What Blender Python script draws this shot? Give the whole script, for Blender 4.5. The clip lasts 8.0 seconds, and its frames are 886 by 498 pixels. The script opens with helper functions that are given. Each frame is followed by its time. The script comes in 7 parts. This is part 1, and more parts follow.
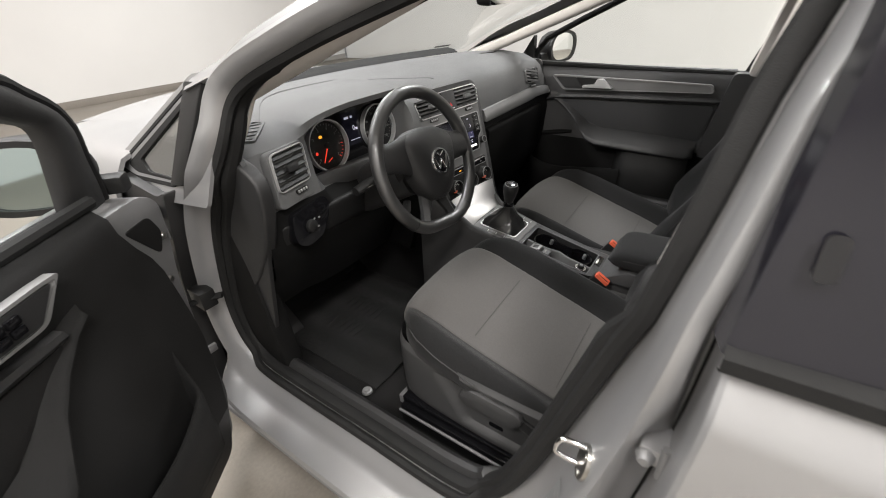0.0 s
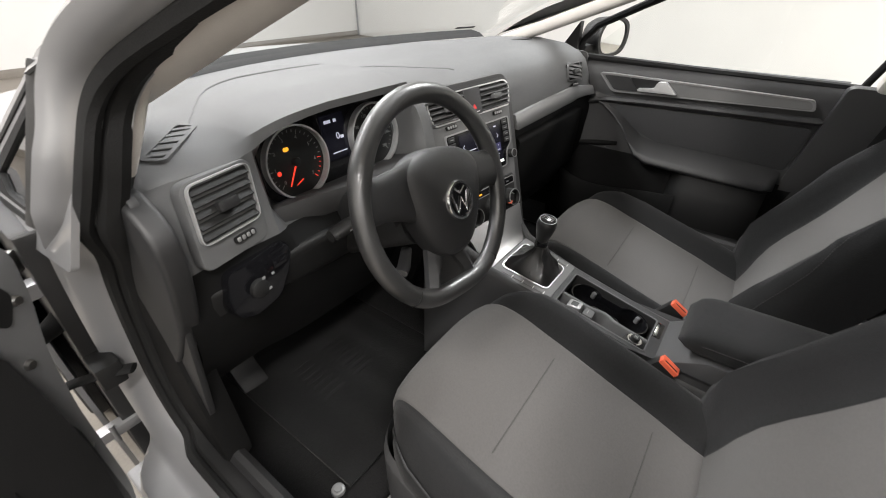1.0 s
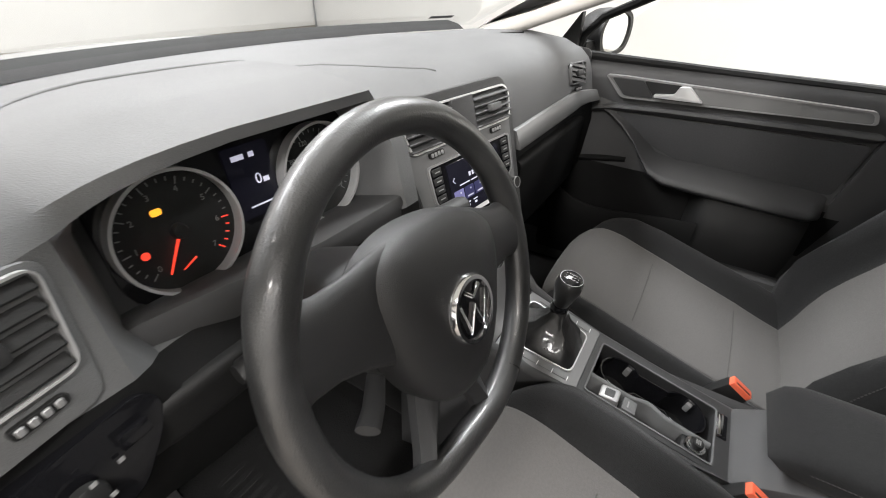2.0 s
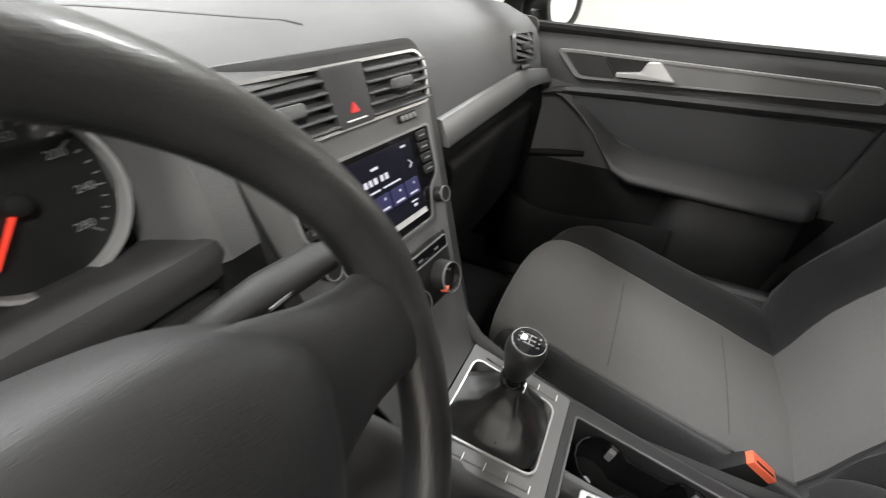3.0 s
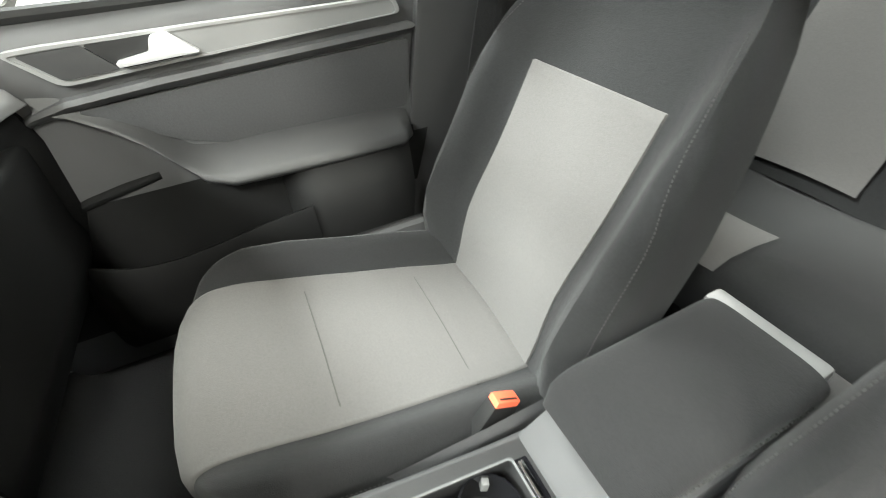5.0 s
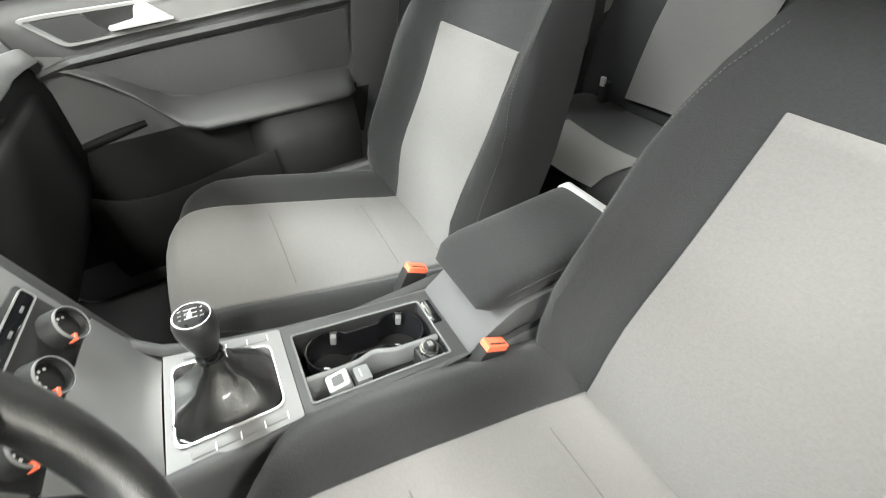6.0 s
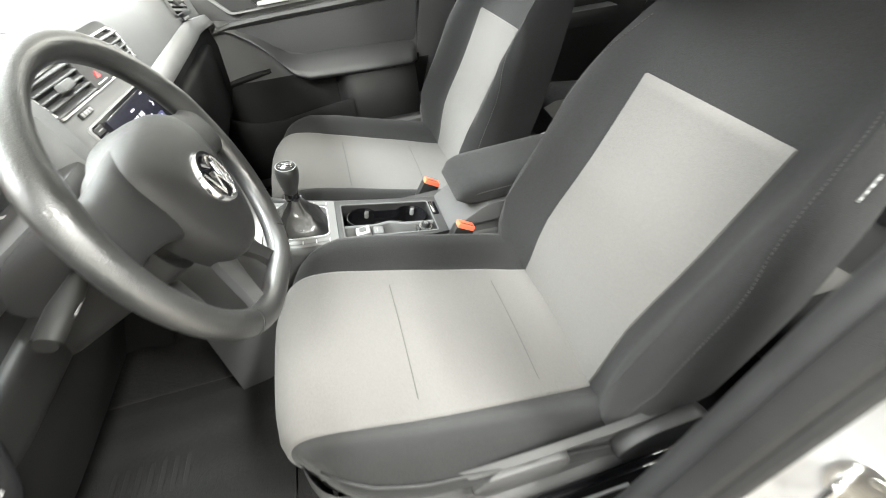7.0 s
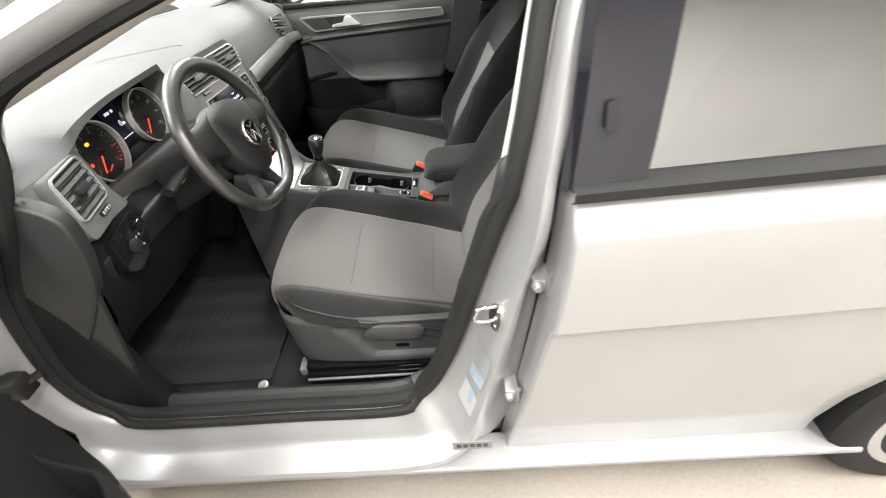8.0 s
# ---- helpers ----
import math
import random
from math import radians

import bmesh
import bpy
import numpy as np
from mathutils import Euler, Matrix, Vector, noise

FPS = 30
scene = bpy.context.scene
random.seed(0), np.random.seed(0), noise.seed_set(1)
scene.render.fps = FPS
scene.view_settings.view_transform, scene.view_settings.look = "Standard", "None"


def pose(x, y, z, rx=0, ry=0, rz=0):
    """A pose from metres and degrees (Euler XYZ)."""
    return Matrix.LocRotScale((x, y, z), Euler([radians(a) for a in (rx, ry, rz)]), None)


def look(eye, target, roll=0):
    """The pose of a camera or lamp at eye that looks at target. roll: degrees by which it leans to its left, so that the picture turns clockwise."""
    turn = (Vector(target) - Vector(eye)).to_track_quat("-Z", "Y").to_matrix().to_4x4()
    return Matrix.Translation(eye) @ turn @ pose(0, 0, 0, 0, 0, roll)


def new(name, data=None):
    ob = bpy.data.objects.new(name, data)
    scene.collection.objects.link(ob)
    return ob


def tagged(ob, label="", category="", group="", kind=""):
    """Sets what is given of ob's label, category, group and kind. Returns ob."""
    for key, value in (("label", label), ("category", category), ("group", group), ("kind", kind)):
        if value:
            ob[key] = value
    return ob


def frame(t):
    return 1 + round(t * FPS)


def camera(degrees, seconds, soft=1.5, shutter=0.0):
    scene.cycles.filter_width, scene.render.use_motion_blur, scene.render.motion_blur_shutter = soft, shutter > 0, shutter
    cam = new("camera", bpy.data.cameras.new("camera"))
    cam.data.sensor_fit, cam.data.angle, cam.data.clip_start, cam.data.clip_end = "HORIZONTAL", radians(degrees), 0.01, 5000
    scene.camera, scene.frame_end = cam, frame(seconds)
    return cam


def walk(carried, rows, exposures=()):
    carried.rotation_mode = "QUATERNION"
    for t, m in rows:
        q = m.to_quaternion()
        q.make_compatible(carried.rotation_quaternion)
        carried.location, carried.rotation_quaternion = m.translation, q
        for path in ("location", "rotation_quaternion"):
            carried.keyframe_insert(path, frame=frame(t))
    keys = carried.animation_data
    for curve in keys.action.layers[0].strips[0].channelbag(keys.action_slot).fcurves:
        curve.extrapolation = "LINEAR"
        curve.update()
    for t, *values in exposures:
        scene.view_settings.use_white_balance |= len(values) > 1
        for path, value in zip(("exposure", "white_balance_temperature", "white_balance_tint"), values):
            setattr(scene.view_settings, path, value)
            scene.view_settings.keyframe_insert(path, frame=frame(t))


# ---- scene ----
cam = camera(93.0, 8.0, soft=1.0, shutter=0.25)
PATH = [
    (0, (-1.171, -0.187, 1.245), (0.215, 0.816, 0.209), -3.0),
    (0.5, (-1.013, -0.069, 1.226), (0.341, 0.946, 0.159), -0.2),
    (1, (-0.88, 0.043, 1.204), (0.47, 1.037, 0.112), 0.5),
    (1.5, (-0.758, 0.163, 1.2), (0.626, 1.102, 0.103), 0.6),
    (1.7, (-0.707, 0.208, 1.184), (0.706, 1.103, 0.088), 1.4),
    (2.8, (-0.426, 0.322, 1.075), (1.045, 1.105, -0.031), 3.1),
    (3, (-0.366, 0.326, 1.063), (1.157, 1.0, -0.044), 3.1),
    (3.5, (-0.246, 0.323, 1.048), (1.372, 0.647, -0.082), 2.5),
    (4, (-0.169, 0.301, 1.042), (1.462, 0.265, -0.115), 0.8),
    (4.5, (-0.118, 0.248, 1.051), (1.418, -0.116, -0.177), -2.7),
    (4.7, (-0.107, 0.222, 1.052), (1.373, -0.249, -0.209), -3.9),
    (5.8, (-0.378, 0.23, 1.071), (0.984, -0.42, -0.241), -5.5),
    (6, (-0.431, 0.239, 1.07), (0.924, -0.39, -0.26), -5.4),
    (6.3, (-0.516, 0.247, 1.088), (0.858, -0.321, -0.25), -5.2),
    (6.5, (-0.599, 0.241, 1.097), (0.806, -0.239, -0.243), -5.3),
    (7, (-0.844, 0.222, 1.138), (0.617, -0.065, -0.198), -6.7),
    (7.5, (-1.094, 0.138, 1.22), (0.381, -0.081, -0.112), -5.8),
    (7.8, (-1.233, 0.041, 1.266), (0.275, -0.007, -0.047), -5.9),
    (8, (-1.299, -0.075, 1.295), (0.222, -0.001, -0.003), -5.8),
]
EXPOSURES = [(0.0, 0.1, 6600, 11), (1.5, 0.55, 6500, 11), (3.0, 0.65, 6550, 10), (3.5, 1.3, 6650, 7), (4.0, 1.7, 6650, 4), (4.5, 2.12, 6600, 1), (6.0, 2.2, 6500, 4), (7.0, 2.2, 6500, 4), (7.5, 1.68, 6600, 7), (8.0, 1.15, 6600, 9)]
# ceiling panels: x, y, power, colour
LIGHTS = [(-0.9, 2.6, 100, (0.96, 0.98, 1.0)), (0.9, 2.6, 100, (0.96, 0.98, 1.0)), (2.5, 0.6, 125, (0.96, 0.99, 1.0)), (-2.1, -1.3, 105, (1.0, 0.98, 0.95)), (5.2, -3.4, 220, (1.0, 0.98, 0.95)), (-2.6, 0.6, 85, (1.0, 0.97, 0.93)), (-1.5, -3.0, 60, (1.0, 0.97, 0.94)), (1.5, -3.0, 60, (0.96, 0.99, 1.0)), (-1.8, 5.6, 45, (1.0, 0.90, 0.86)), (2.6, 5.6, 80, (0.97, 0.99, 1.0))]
walk(cam, [(t, look(eye, target, roll)) for t, eye, target, roll in PATH], EXPOSURES)

# ---------------------------------------------------------------- light
world = bpy.data.worlds.new("world")
scene.world = world
world.use_nodes = True
world.node_tree.nodes["Background"].inputs[0].default_value = (0.9, 0.95, 1.0, 1)
world.node_tree.nodes["Background"].inputs[1].default_value = 0.05


# ---------------------------------------------------------------- materials
def mat(name, color, rough=0.5, metal=0.0, vary=0.12, scale=8.0, grain=400.0, bump=0.0, coat=0.0, spec=0.5, sheen=0.0,
        emit=None, emit_strength=0.0, rough_vary=0.0):
    m = bpy.data.materials.new(name)
    m.use_nodes = True
    nt = m.node_tree
    b = nt.nodes["Principled BSDF"]
    tc = nt.nodes.new("ShaderNodeTexCoord")
    n1, n2 = nt.nodes.new("ShaderNodeTexNoise"), nt.nodes.new("ShaderNodeTexNoise")
    n1.inputs["Scale"].default_value, n1.inputs["Detail"].default_value = scale, 4
    n2.inputs["Scale"].default_value, n2.inputs["Detail"].default_value = grain, 2
    mix = nt.nodes.new("ShaderNodeMath")
    mix.operation = "ADD"
    for n in (n1, n2):
        nt.links.new(tc.outputs["Object"], n.inputs["Vector"])
    half = nt.nodes.new("ShaderNodeMath")
    half.operation, half.inputs[1].default_value = "MULTIPLY", 0.6
    nt.links.new(n2.outputs[0], half.inputs[0])
    nt.links.new(n1.outputs[0], mix.inputs[0])
    nt.links.new(half.outputs[0], mix.inputs[1])
    ramp = nt.nodes.new("ShaderNodeValToRGB")
    ramp.color_ramp.elements[0].position, ramp.color_ramp.elements[1].position = 0.45, 1.15
    lo = [max(0, c * (1 - vary)) for c in color]
    hi = [min(1, c * (1 + vary)) for c in color]
    ramp.color_ramp.elements[0].color, ramp.color_ramp.elements[1].color = (*lo, 1), (*hi, 1)
    nt.links.new(mix.outputs[0], ramp.inputs[0])
    nt.links.new(ramp.outputs[0], b.inputs["Base Color"])
    b.inputs["Roughness"].default_value, b.inputs["Metallic"].default_value = rough, metal
    b.inputs["Specular IOR Level"].default_value = spec
    b.inputs["Coat Weight"].default_value = coat
    b.inputs["Coat Roughness"].default_value = 0.08
    b.inputs["Sheen Weight"].default_value = sheen
    if rough_vary:
        mr = nt.nodes.new("ShaderNodeMapRange")
        mr.inputs[1].default_value, mr.inputs[2].default_value = 0.3, 0.7
        mr.inputs[3].default_value, mr.inputs[4].default_value = rough - rough_vary, rough + rough_vary
        nt.links.new(n1.outputs[0], mr.inputs[0])
        nt.links.new(mr.outputs[0], b.inputs["Roughness"])
    if bump:
        bp = nt.nodes.new("ShaderNodeBump")
        bp.inputs["Strength"].default_value, bp.inputs["Distance"].default_value = bump, 0.002
        nt.links.new(n2.outputs[0], bp.inputs["Height"])
        nt.links.new(bp.outputs[0], b.inputs["Normal"])
    if emit:
        b.inputs["Emission Color"].default_value = (*emit, 1)
        b.inputs["Emission Strength"].default_value = emit_strength
    return m


def glass_mat(name, color, gloss=0.05, edge=0.8):
    m = bpy.data.materials.new(name)
    m.use_nodes = True
    nt = m.node_tree
    nt.nodes.remove(nt.nodes["Principled BSDF"])
    out = nt.nodes["Material Output"]
    tr, gl, mx, fr, pw, ma = (nt.nodes.new("ShaderNode" + k) for k in ("BsdfTransparent", "BsdfGlossy", "MixShader", "LayerWeight", "Math", "Math"))
    tr.inputs[0].default_value = (*color, 1)
    gl.inputs["Roughness"].default_value = 0.02
    fr.inputs["Blend"].default_value = 0.5
    pw.operation, pw.inputs[1].default_value = "POWER", 4.0
    ma.operation, ma.inputs[1].default_value, ma.inputs[2].default_value = "MULTIPLY_ADD", edge, gloss
    nt.links.new(fr.outputs["Facing"], pw.inputs[0])
    nt.links.new(pw.outputs[0], ma.inputs[0])
    nt.links.new(ma.outputs[0], mx.inputs[0])
    nt.links.new(tr.outputs[0], mx.inputs[1])
    nt.links.new(gl.outputs[0], mx.inputs[2])
    nt.links.new(mx.outputs[0], out.inputs[0])
    return m


def fabric_mat(name, color, weave=900.0, vary=0.16, bump=0.5):
    """Woven cloth: crossed fine ribs over a slow mottle."""
    m = mat(name, color, 0.95, 0, vary, 260, 1500, 0, 0, 0.12, 0.08)
    nt = m.node_tree
    b = nt.nodes["Principled BSDF"]
    tc = next(n for n in nt.nodes if n.type == "TEX_COORD")
    v1, w2, mp = nt.nodes.new("ShaderNodeTexVoronoi"), nt.nodes.new("ShaderNodeTexNoise"), nt.nodes.new("ShaderNodeMapping")
    mp.inputs["Scale"].default_value = (1.0, 0.55, 0.8)
    v1.inputs["Scale"].default_value, w2.inputs["Scale"].default_value = weave, weave * 0.35
    add = nt.nodes.new("ShaderNodeMath")
    bp = nt.nodes.new("ShaderNodeBump")
    bp.inputs["Strength"].default_value, bp.inputs["Distance"].default_value = bump, 0.0012
    nt.links.new(tc.outputs["Object"], mp.inputs["Vector"])
    for n in (v1, w2):
        nt.links.new(mp.outputs[0], n.inputs["Vector"])
    nt.links.new(v1.outputs["Distance"], add.inputs[0])
    nt.links.new(w2.outputs[0], add.inputs[1])
    nt.links.new(add.outputs[0], bp.inputs["Height"])
    nt.links.new(bp.outputs[0], b.inputs["Normal"])
    return m


PAINT = mat("silver_paint", (0.31, 0.31, 0.315), 0.40, 0.45, 0.05, 5, 2500, 0.0, 0.7)
PAINT_DARK = mat("dull_silver_paint", (0.23, 0.23, 0.235), 0.5, 0.4, 0.15, 9, 900, 0.05)
SOFT = mat("soft_grey_plastic", (0.100, 0.101, 0.102), 0.62, 0, 0.16, 6, 900, 0.4, 0, 0.25)
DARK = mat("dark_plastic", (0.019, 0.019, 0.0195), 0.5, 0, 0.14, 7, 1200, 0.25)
# passenger door only; the open driver's door gets RUBBER, its shade coloured in
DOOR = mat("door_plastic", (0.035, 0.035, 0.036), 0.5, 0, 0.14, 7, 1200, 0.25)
MID = mat("mid_grey_plastic", (0.050, 0.050, 0.051), 0.55, 0, 0.14, 7, 1000, 0.3, 0, 0.3)
PAD = mat("airbag_skin", (0.013, 0.013, 0.0135), 0.46, 0, 0.12, 10, 1400, 0.3)
BLACK = mat("black_plastic", (0.009, 0.009, 0.009), 0.55, 0, 0.2, 9, 900, 0.15, 0, 0.35)
COVER = mat("polished_black_cover", (0.012, 0.0115, 0.015), 0.10, 0, 0.1, 9, 900, 0, 0.0, 0.4)
GLOSS = mat("gloss_black", (0.006, 0.006, 0.007), 0.08, 0, 0.1, 9, 900)
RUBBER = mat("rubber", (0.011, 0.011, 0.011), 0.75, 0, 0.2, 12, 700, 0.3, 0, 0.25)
SATIN = mat("satin_silver", (0.27, 0.27, 0.27), 0.38, 0.5, 0.06, 12, 1500, 0.05)
GREY_FASCIA = mat("grey_fascia", (0.115, 0.115, 0.115), 0.52, 0.05, 0.06, 14, 1500, 0.03, 0, 0.3)
SLOPE = mat("brushed_silver", (0.29, 0.29, 0.29), 0.30, 0.85, 0.05, 14, 1800, 0.05)
MAT_CLOTH = fabric_mat("black_mat_cloth", (0.008, 0.008, 0.008), 700, 0.3, 1.0)
THREAD = fabric_mat("seam_thread", (0.058, 0.056, 0.054), 1100.0, 0.1)
STITCH = fabric_mat("pale_stitch_thread", (0.052, 0.051, 0.050), 1100.0, 0.1)
RIM = mat("thin_silver_rim", (0.55, 0.55, 0.55), 0.3, 0.5, 0.05, 14, 1800, 0.03)
STRIP = mat("strip_silver", (0.135, 0.135, 0.135), 0.42, 0.2, 0.06, 14, 1500, 0.04, 0, 0.3)
# black plastic set darker to include the shade of footwell and recesses
GLOVE = mat("shaded_black_plastic", (0.007, 0.007, 0.007), 0.7, 0, 0.2, 9, 900, 0.2, 0, 0.12)
GRIP = mat("polished_wheel_leather", (0.011, 0.011, 0.011), 0.42, 0, 0.35, 14, 600, 0.2, 0.25, 1.0, 0, None, 0, 0.12)
FRAME = mat("gear_frame_silver", (0.165, 0.165, 0.165), 0.6, 0.1, 0.06, 14, 1500, 0.04, 0, 0.25)
INSERT = mat("brushed_trim", (0.20, 0.20, 0.20), 0.40, 0.4, 0.06, 12, 1800, 0.04)
CHROME = mat("chrome", (0.75, 0.75, 0.76), 0.12, 1.0, 0.05, 20, 900)
STEEL = mat("bare_steel", (0.5, 0.49, 0.47), 0.3, 1.0, 0.15, 30, 600, 0.1)
LIGHT_CLOTH = fabric_mat("light_grey_cloth", (0.088, 0.0845, 0.082), 1100.0, 0.07, 0.26)
DARK_CLOTH = fabric_mat("dark_grey_cloth", (0.0150, 0.0150, 0.0153), 1100.0, 0.14, 0.4)
INSERT_CLOTH = fabric_mat("door_insert_cloth", (0.040, 0.040, 0.041), 1100.0, 0.12, 0.3)
CARPET = fabric_mat("black_carpet", (0.008, 0.0077, 0.0077), 500, 0.3, 1.0)
LEATHER = mat("worn_black_leather", (0.012, 0.012, 0.012), 0.34, 0, 0.25, 18, 700, 0.2, 0.35, 0.5, 0, None, 0, 0.08)
BEIGE = mat("warm_grey_lining", (0.60, 0.57, 0.535), 0.85, 0, 0.06, 10, 900, 0.2)
ORANGE = mat("orange_red_plastic", (0.72, 0.13, 0.065), 0.4, 0, 0.08, 20, 500, 0.05)
RED = mat("red_plastic", (0.6, 0.02, 0.02), 0.4, 0, 0.05, 20, 500)
WALL = mat("white_wall", (0.66, 0.65, 0.635), 0.85, 0, 0.035, 0.9, 120, 0.0)
CEIL = mat("white_ceiling", (0.82, 0.82, 0.80), 0.9, 0, 0.03, 1, 120, 0.1)
FLOOR = mat("beige_concrete", (0.20, 0.18, 0.155), 0.6, 0, 0.16, 2.2, 90, 0.15, 0, 0.5, 0, None, 0, 0.12)
WHITE = mat("white_print", (0.75, 0.75, 0.75), 0.5, 0, 0.04, 20, 300)
PAPER = mat("sticker_paper", (0.20, 0.205, 0.205), 0.5, 0, 0.1, 40, 300)
BLUE = mat("pale_blue_sticker", (0.23, 0.29, 0.35), 0.45, 0, 0.1, 40, 300)
GLASS = glass_mat("clear_glass", (0.93, 0.95, 0.94))
TINT = glass_mat("tinted_glass", (0.20, 0.22, 0.23), 0.36)
SIDE = glass_mat("quarter_glass", (0.80, 0.83, 0.82), 0.30)
LENS = glass_mat("gauge_lens", (0.96, 0.97, 0.97), 0.015, 0.2)
LABEL = mat("label_white", (0.34, 0.34, 0.34), 0.5, 0, 0.06, 40, 300)
DIM = mat("dim_print", (0.22, 0.22, 0.22), 0.5, 0, 0.04, 20, 300)
MIRROR = mat("mirror_silver", (0.85, 0.87, 0.87), 0.03, 1.0, 0.01, 2, 50)
MIRROR_TINT = mat("tinted_mirror", (0.36, 0.43, 0.43), 0.04, 1.0, 0.01, 2, 50)
SCREEN = mat("screen_glow", (0.01, 0.01, 0.015), 0.12, 0, 0.1, 9, 500, 0, 0, 0.5, 0, (0.10, 0.10, 0.24), 0.008)
GLOW_WHITE = mat("white_glow", (0.5, 0.5, 0.55), 0.4, 0, 0.02, 9, 300, 0, 0, 0.5, 0, (0.8, 0.8, 1.0), 0.30)
GLOW_VIOLET = mat("violet_glow", (0.1, 0.1, 0.2), 0.4, 0, 0.02, 9, 300, 0, 0, 0.5, 0, (0.30, 0.27, 0.62), 0.18)
GLOW_TEXT = mat("screen_text_glow", (0.4, 0.4, 0.45), 0.4, 0, 0.02, 9, 300, 0, 0, 0.5, 0, (0.8, 0.8, 1.0), 0.22)
GLOW_DIM = mat("dim_violet_glow", (0.02, 0.02, 0.05), 0.3, 0, 0.02, 9, 300, 0, 0, 0.5, 0, (0.13, 0.13, 0.42), 0.09)
GLOW_RED = mat("red_glow", (0.5, 0.02, 0.01), 0.4, 0, 0.02, 9, 300, 0, 0, 0.5, 0, (1.0, 0.06, 0.03), 0.9)
GLOW_AMBER = mat("amber_glow", (0.5, 0.2, 0.01), 0.4, 0, 0.02, 9, 300, 0, 0, 0.5, 0, (1.0, 0.40, 0.03), 1.1)
LAMP = mat("lamp_diffuser", (0.9, 0.9, 0.9), 0.5, 0, 0.01, 9, 300, 0, 0, 0.5, 0, (1.0, 0.97, 0.93), 6.0)


# ---------------------------------------------------------------- mesh tools
I4 = Matrix.Identity(4)


def finish(bm, sharp=38.0):
    bmesh.ops.recalc_face_normals(bm, faces=bm.faces)
    for f in bm.faces:
        f.smooth = True
    lim = radians(sharp)
    for e in bm.edges:
        if len(e.link_faces) == 2 and e.calc_face_angle(0) > lim:
            e.smooth = False


def part(name, bm, material, parent=None, label="", m=None, sharp=38.0):
    """One mesh object from a bmesh, under a thing or a part."""
    if m is not None:
        bm.transform(m)
    finish(bm, sharp)
    me = bpy.data.meshes.new(name)
    bm.to_mesh(me)
    bm.free()
    me.materials.append(material)
    ob = new(name, me)
    if parent is not None:
        ob.parent = parent
    if label:
        ob["label"] = label
    return ob


def thing(name, label, category, group="", kind="", at=(0, 0, 0)):
    ob = new(name)
    ob.empty_display_size = 0.05
    return tagged(ob, label, category, group, kind)


def structure(name, bm, material, label, category="", sharp=38.0):
    return tagged(part(name, bm, material, None, "", None, sharp), label, category or name.split("_")[0], "", "structure")


def bevel(bm, off, seg=2, limit=30):
    if off <= 0:
        return bm
    es = [e for e in bm.edges if len(e.link_faces) == 2 and e.calc_face_angle(0) > radians(limit)]
    bmesh.ops.bevel(bm, geom=es, offset=off, segments=seg, profile=0.6, affect="EDGES", clamp_overlap=True)
    return bm


def box(x0, x1, y0, y1, z0, z1, off=0.0, seg=2):
    bm = bmesh.new()
    bmesh.ops.create_cube(bm, size=1, matrix=Matrix.Translation(((x0 + x1) / 2, (y0 + y1) / 2, (z0 + z1) / 2)) @ Matrix.Diagonal((x1 - x0, y1 - y0, z1 - z0, 1)))
    return bevel(bm, off, seg)


def rounded(pts, r, n=5):
    """A polygon with its corners rounded by r (one value or one a corner)."""
    out, k = [], len(pts)
    for i in range(k):
        p, a, b = Vector(pts[i]), Vector(pts[i - 1]), Vector(pts[(i + 1) % k])
        ri = r[i] if isinstance(r, (list, tuple)) else r
        da, db = a - p, b - p
        cut = min(ri, da.length * 0.49, db.length * 0.49)
        p0, p1 = p + da.normalized() * cut, p + db.normalized() * cut
        for j in range(n + 1):
            t = j / n
            out.append((1 - t) ** 2 * p0 + 2 * t * (1 - t) * p + t * t * p1)
    return out


def prism(pts, d0, d1, off=0.0, seg=2):
    """A polygon in the local xy plane, extruded from z = d0 to d1."""
    bm = bmesh.new()
    a = [bm.verts.new((p[0], p[1], d0)) for p in pts]
    b = [bm.verts.new((p[0], p[1], d1)) for p in pts]
    bm.faces.new(a[::-1])
    bm.faces.new(b)
    k = len(pts)
    for i in range(k):
        bm.faces.new((a[i], a[(i + 1) % k], b[(i + 1) % k], b[i]))
    bmesh.ops.recalc_face_normals(bm, faces=bm.faces)
    return bevel(bm, off, seg, 50)


def ring(outer, inner, d0, d1):
    """A flat frame between two outlines with as many points."""
    bm = bmesh.new()
    k = len(outer)
    rows = [[bm.verts.new((p[0], p[1], d)) for p in o] for o, d in ((inner, d0), (inner, d1), (outer, d1), (outer, d0))]
    for r in range(4):
        for i in range(k):
            bm.faces.new((rows[r][i], rows[r][(i + 1) % k], rows[(r + 1) % 4][(i + 1) % k], rows[(r + 1) % 4][i]))
    return bm


def rect(w, h, cx=0.0, cy=0.0):
    return [(cx - w / 2, cy - h / 2), (cx + w / 2, cy - h / 2), (cx + w / 2, cy + h / 2), (cx - w / 2, cy + h / 2)]


def circle(r, n=32, cx=0.0, cy=0.0):
    return [(cx + r * math.cos(2 * math.pi * i / n), cy + r * math.sin(2 * math.pi * i / n)) for i in range(n)]


def sheet(rows, close_u=False, close_v=False):
    """A skin over rows of points."""
    bm = bmesh.new()
    vs = [[bm.verts.new(p) for p in row] for row in rows]
    nr, nc = len(vs), len(vs[0])
    for i in range(nr if close_v else nr - 1):
        for j in range(nc if close_u else nc - 1):
            try:
                bm.faces.new((vs[i][j], vs[i][(j + 1) % nc], vs[(i + 1) % nr][(j + 1) % nc], vs[(i + 1) % nr][j]))
            except ValueError:
                pass
    return bm


